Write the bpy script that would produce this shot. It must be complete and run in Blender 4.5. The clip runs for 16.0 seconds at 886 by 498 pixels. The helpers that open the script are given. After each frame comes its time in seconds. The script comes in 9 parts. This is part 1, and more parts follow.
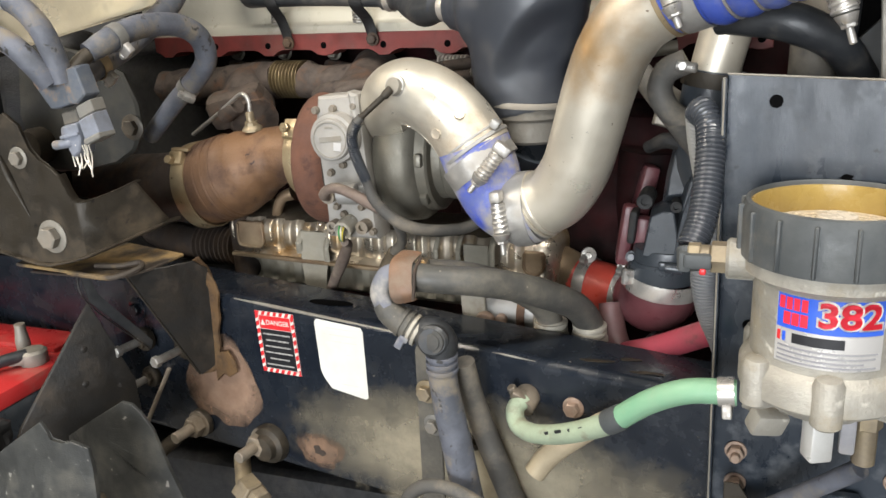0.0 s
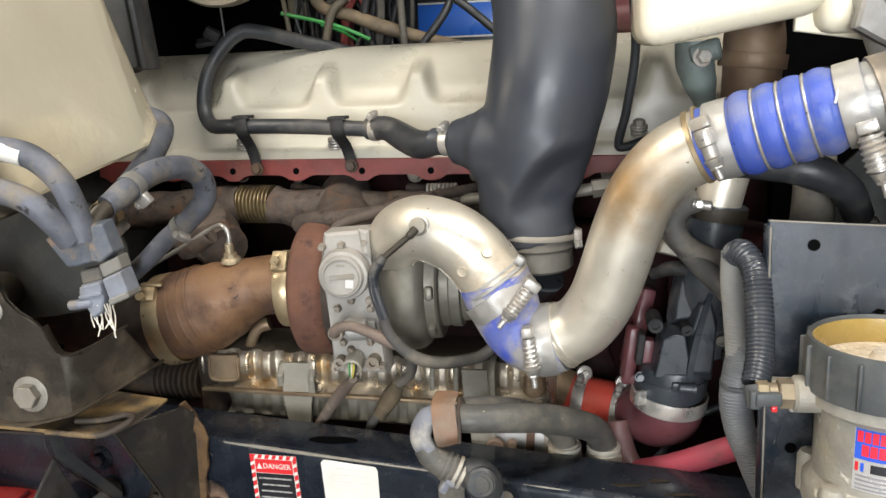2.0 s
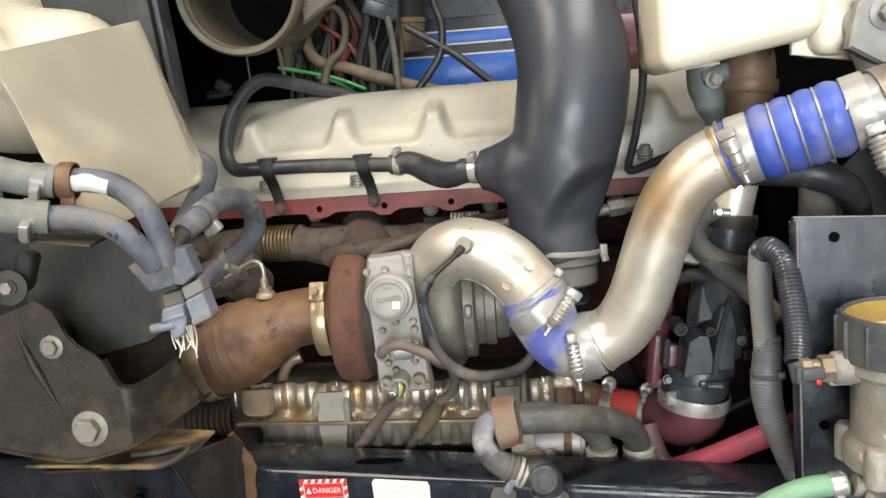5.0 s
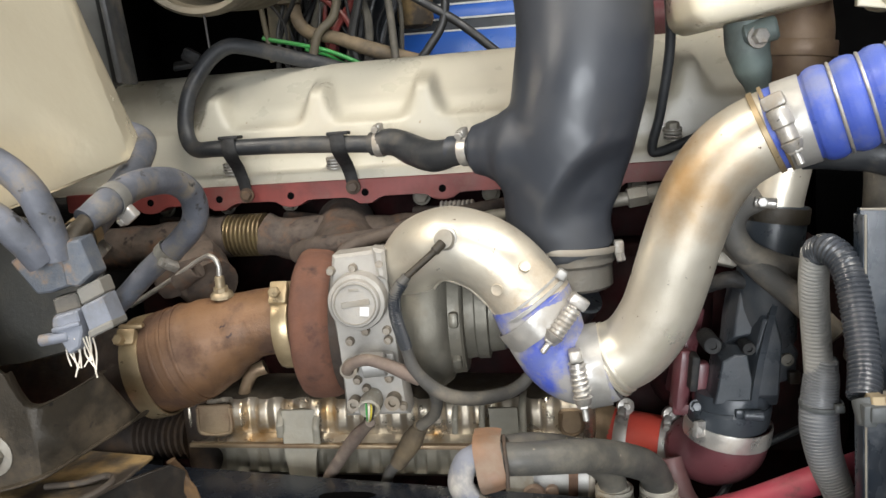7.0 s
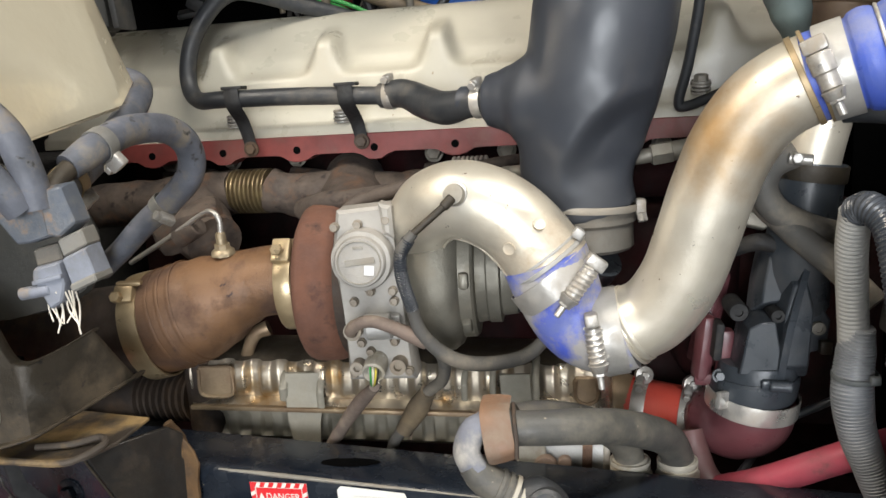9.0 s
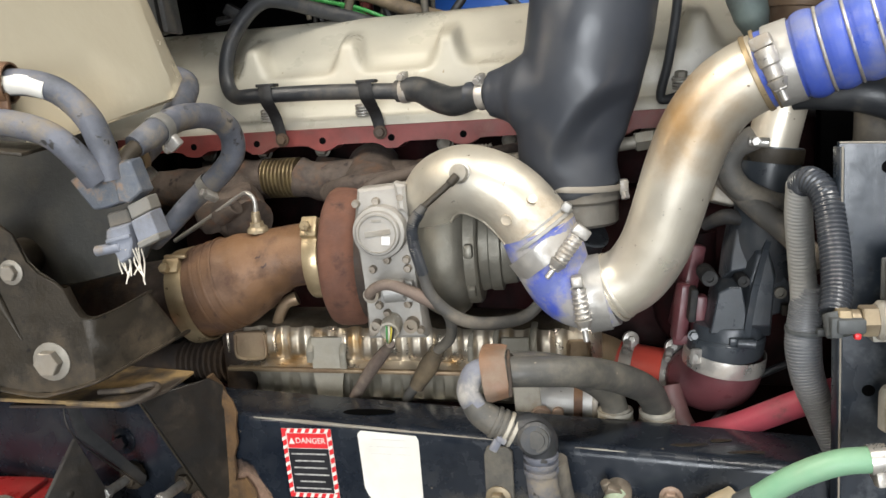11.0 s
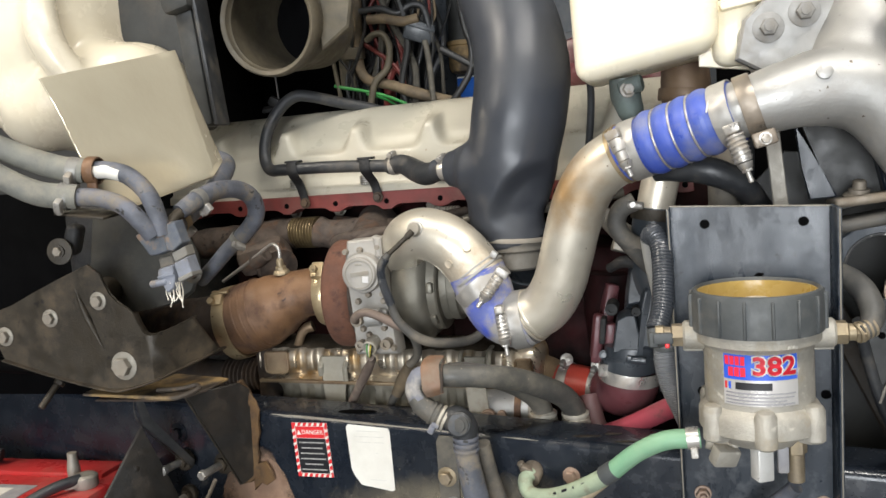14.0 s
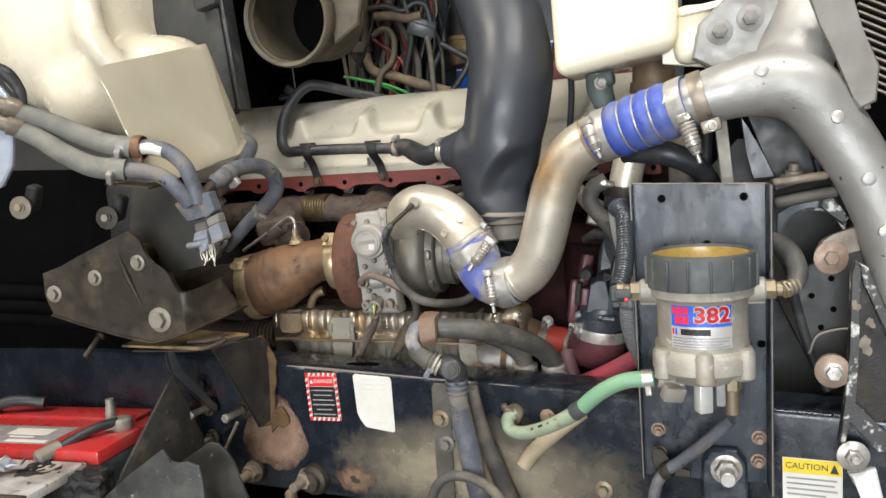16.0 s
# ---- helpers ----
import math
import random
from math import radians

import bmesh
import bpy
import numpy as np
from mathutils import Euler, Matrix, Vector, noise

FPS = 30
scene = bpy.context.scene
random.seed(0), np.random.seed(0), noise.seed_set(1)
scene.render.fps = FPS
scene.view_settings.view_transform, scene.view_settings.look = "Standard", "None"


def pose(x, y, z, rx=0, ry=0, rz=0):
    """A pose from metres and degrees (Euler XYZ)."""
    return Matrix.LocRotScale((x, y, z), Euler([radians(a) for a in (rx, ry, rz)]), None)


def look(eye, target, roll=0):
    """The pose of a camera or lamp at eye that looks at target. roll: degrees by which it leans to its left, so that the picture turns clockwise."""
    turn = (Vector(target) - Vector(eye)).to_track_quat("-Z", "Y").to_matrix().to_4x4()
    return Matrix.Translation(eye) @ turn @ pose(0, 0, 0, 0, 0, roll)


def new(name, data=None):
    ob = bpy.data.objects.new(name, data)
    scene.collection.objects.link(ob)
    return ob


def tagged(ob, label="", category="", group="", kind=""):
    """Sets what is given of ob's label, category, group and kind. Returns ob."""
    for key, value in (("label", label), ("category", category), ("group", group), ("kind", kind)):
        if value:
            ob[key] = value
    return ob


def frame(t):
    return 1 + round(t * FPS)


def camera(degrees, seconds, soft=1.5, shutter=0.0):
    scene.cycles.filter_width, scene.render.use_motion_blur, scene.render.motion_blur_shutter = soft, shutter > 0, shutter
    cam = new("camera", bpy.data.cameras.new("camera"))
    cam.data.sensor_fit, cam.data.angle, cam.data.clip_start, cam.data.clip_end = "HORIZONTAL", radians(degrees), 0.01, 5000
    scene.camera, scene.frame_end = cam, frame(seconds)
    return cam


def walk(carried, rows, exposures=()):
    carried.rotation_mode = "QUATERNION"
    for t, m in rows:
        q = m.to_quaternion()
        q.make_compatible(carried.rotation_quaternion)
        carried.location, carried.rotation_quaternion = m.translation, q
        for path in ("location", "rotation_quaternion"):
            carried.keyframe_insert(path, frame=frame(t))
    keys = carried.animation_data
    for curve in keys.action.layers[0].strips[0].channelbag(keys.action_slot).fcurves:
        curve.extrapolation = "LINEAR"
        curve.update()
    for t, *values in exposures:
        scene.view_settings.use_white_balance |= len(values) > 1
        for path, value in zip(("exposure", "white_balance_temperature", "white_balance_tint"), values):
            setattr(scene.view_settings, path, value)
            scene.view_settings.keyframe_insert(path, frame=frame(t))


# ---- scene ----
cam = camera(55.2, 16.0)
METRES, EYE, TILT, LEAN, TURN = 1.75, 1.5, -18.0, 1.0, 20.0
PATH = [
    (0, (0.009, 0.011, 1.498), (-0.674, 1.794, 0.904), -2.8),
    (0.5, (-0.104, -0.017, 1.519), (-0.635, 1.833, 0.979), -2.3),
    (1, (-0.185, -0.038, 1.522), (-0.639, 1.842, 1.012), -2.3),
    (1.5, (-0.213, -0.058, 1.556), (-0.556, 1.855, 1.082), -2.0),
    (2, (-0.231, -0.033, 1.592), (-0.537, 1.891, 1.141), -2.4),
    (2.5, (-0.26, -0.014, 1.613), (-0.52, 1.917, 1.164), -3.0),
    (3, (-0.329, -0.086, 1.605), (-0.531, 1.859, 1.184), -3.5),
    (3.5, (-0.371, -0.146, 1.59), (-0.523, 1.813, 1.215), -4.0),
    (4, (-0.382, -0.173, 1.581), (-0.506, 1.797, 1.258), -4.3),
    (6.5, (-0.345, 0.022, 1.517), (-0.535, 1.99, 1.217), -4.1),
    (7, (-0.327, 0.08, 1.517), (-0.544, 2.043, 1.201), -4.0),
    (7.5, (-0.312, 0.118, 1.513), (-0.564, 2.075, 1.187), -4.0),
    (8, (-0.309, 0.13, 1.516), (-0.583, 2.08, 1.165), -3.9),
    (8.5, (-0.312, 0.14, 1.507), (-0.584, 2.087, 1.142), -3.7),
    (9, (-0.322, 0.135, 1.495), (-0.59, 2.079, 1.107), -3.5),
    (11.3, (-0.276, -0.067, 1.478), (-0.608, 1.871, 1.112), -3.5),
    (11.5, (-0.266, -0.113, 1.482), (-0.613, 1.823, 1.117), -3.4),
    (12, (-0.194, -0.21, 1.488), (-0.616, 1.72, 1.178), -3.5),
    (12.5, (-0.072, -0.259, 1.478), (-0.549, 1.66, 1.182), -3.7),
    (13, (-0.02, -0.284, 1.481), (-0.53, 1.63, 1.208), -4.0),
    (13.5, (-0.009, -0.284, 1.496), (-0.548, 1.625, 1.243), -4.3),
    (14, (-0.02, -0.314, 1.504), (-0.544, 1.602, 1.272), -4.4),
    (14.5, (-0.014, -0.338, 1.499), (-0.545, 1.575, 1.255), -4.3),
    (15, (0.003, -0.369, 1.497), (-0.518, 1.547, 1.254), -4.2),
    (15.5, (0.017, -0.454, 1.488), (-0.505, 1.458, 1.219), -4.0),
    (16, (0.042, -0.514, 1.49), (-0.486, 1.398, 1.238), -3.7),
]
walk(cam, [(t, look(eye, target, roll)) for t, eye, target, roll in PATH],
     [(0, 0.03), (0.5, -0.04), (3, -0.06), (9, -0.02), (11.5, -0.06), (13.5, -0.17), (16, -0.18)])


# ---- light ----
world = bpy.data.worlds.new("workshop_air")
scene.world = world
world.use_nodes = True
world.node_tree.nodes["Background"].inputs["Color"].default_value = (1.0, 0.95, 0.86, 1)
world.node_tree.nodes["Background"].inputs["Strength"].default_value = 0.004


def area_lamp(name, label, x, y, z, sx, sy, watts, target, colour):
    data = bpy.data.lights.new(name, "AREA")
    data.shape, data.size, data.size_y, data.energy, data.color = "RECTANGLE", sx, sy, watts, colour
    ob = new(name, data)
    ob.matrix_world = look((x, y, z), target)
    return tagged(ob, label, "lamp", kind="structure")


TUBE = "warm white fluorescent workshop ceiling light"
area_lamp("ceiling_lamp", TUBE, -2.3, -0.3, 3.9, 0.4, 2.6, 127, (-1.0, 0.9, 1.3), (1.0, 0.91, 0.78))
area_lamp("ceiling_lamp", TUBE, 0.7, -0.35, 3.9, 2.2, 0.3, 110, (-0.2, 0.9, 1.2), (1.0, 0.965, 0.90))
# Front fill added behind the camera; its daylight opening is assumed.
area_lamp("front_fill", "cool unseen front fill in an assumed window opening", -0.1, -5.9, 1.7, 3.6, 2.8, 550, (-0.2, 0.9, 1.2), (0.92, 0.96, 1.0))


# ---- materials ----
def mat(name, col, col2=None, rough=0.5, metal=0.0, scale=25.0, lo=0.4, hi=0.65, bump=0.15, bscale=220.0,
        dust=None, dlo=0.5, dhi=0.75, dscale=9.0, coat=0.0, aniso=None, rvar=0.15, spec=0.5, speck=None, sscale=130.0, slo=0.69, shi=0.74, patch=0.0, torn=0.75, fade=(0.82, 0.58), stain=None):
    m = bpy.data.materials.new(name)
    m.use_nodes = True
    nt = m.node_tree
    b = nt.nodes["Principled BSDF"]
    tc = nt.nodes.new("ShaderNodeTexCoord")
    src = tc.outputs["Object"]
    if aniso:
        mp = nt.nodes.new("ShaderNodeMapping")
        mp.inputs["Scale"].default_value = aniso
        nt.links.new(src, mp.inputs["Vector"])
        src = mp.outputs["Vector"]

    def noise_tex(s, detail, rgh=0.6, vec=src):
        n = nt.nodes.new("ShaderNodeTexNoise")
        n.inputs["Scale"].default_value = s
        n.inputs["Detail"].default_value = detail
        n.inputs["Roughness"].default_value = rgh
        nt.links.new(vec, n.inputs["Vector"])
        return n.outputs["Fac"]

    def ramp(fac, a, c):
        r = nt.nodes.new("ShaderNodeMapRange")
        r.inputs["From Min"].default_value, r.inputs["From Max"].default_value = a, c
        nt.links.new(fac, r.inputs["Value"])
        return r.outputs["Result"]

    def mixc(fac, a, c):
        x = nt.nodes.new("ShaderNodeMix")
        x.data_type = "RGBA"
        nt.links.new(fac, x.inputs["Factor"])
        for sock, v in ((x.inputs["A"], a), (x.inputs["B"], c)):
            if isinstance(v, tuple):
                sock.default_value = (*v, 1)
            else:
                nt.links.new(v, sock)
        return x.outputs["Result"]

    def mixf(fac, a, c):
        x = nt.nodes.new("ShaderNodeMix")
        nt.links.new(fac, x.inputs["Factor"])
        for sock, v in ((x.inputs["A"], a), (x.inputs["B"], c)):
            if isinstance(v, (int, float)):
                sock.default_value = v
            else:
                nt.links.new(v, sock)
        return x.outputs["Result"]

    col2 = col2 or tuple(0.75 * c for c in col)
    n1 = noise_tex(scale, 7)
    colour = mixc(ramp(n1, lo, hi), col, col2)
    fine = noise_tex(bscale, 5, 0.65)
    roughness = mixf(ramp(noise_tex(scale * 2.3, 6), 0.35, 0.7), max(0.03, rough - rvar), min(1.0, rough + rvar))
    metallic = metal
    if dust:
        d = ramp(noise_tex(dscale, 9, 0.68, tc.outputs["Object"]), dlo, dhi)
        colour = mixc(d, colour, dust)
        roughness = mixf(d, roughness, 0.9)
        if metal:
            metallic = mixf(d, metal, 0.0)
    if speck:
        colour = mixc(ramp(noise_tex(sscale, 3, 0.5, tc.outputs["Object"]), slo, shi), colour, speck)
    if stain:
        place, reach, tint = stain
        far = nt.nodes.new("ShaderNodeVectorMath")
        far.operation = "DISTANCE"
        far.inputs[1].default_value = place
        nt.links.new(tc.outputs["Object"], far.inputs[0])
        ragged = nt.nodes.new("ShaderNodeMath")
        ragged.operation = "MULTIPLY_ADD"
        ragged.inputs[1].default_value = reach * 1.3
        nt.links.new(noise_tex(28, 6, 0.6, tc.outputs["Object"]), ragged.inputs[0])
        nt.links.new(far.outputs["Value"], ragged.inputs[2])
        colour = mixc(ramp(ragged.outputs["Value"], reach * 1.75, reach * 0.75), colour, tint)
    if patch:
        sep = nt.nodes.new("ShaderNodeVectorMath")
        sep.operation = "DISTANCE"
        sep.inputs[1].default_value = (0.5, 0.0, 0.5)
        flat = nt.nodes.new("ShaderNodeVectorMath")
        flat.operation = "MULTIPLY"
        flat.inputs[1].default_value = (1, 0, 1)
        nt.links.new(tc.outputs["Generated"], flat.inputs[0])
        nt.links.new(flat.outputs["Vector"], sep.inputs[0])
        ragged = nt.nodes.new("ShaderNodeMath")
        ragged.operation = "MULTIPLY_ADD"
        ragged.inputs[1].default_value = torn
        nt.links.new(noise_tex(dscale * 2.0, 8, 0.7, tc.outputs["Object"]), ragged.inputs[0])
        nt.links.new(sep.outputs["Value"], ragged.inputs[2])
        edge = ramp(ragged.outputs["Value"], *fade)
        nt.links.new(mixf(edge, 0.0, patch), b.inputs["Alpha"])
    nt.links.new(colour, b.inputs["Base Color"])
    nt.links.new(roughness, b.inputs["Roughness"])
    if isinstance(metallic, float) or isinstance(metallic, int):
        b.inputs["Metallic"].default_value = metallic
    else:
        nt.links.new(metallic, b.inputs["Metallic"])
    b.inputs["Coat Weight"].default_value = coat
    b.inputs["Specular IOR Level"].default_value = spec
    bp = nt.nodes.new("ShaderNodeBump")
    bp.inputs["Strength"].default_value = bump
    bp.inputs["Distance"].default_value = 0.002
    nt.links.new(fine, bp.inputs["Height"])
    nt.links.new(bp.outputs["Normal"], b.inputs["Normal"])
    return m


DUST = (0.30, 0.245, 0.18)
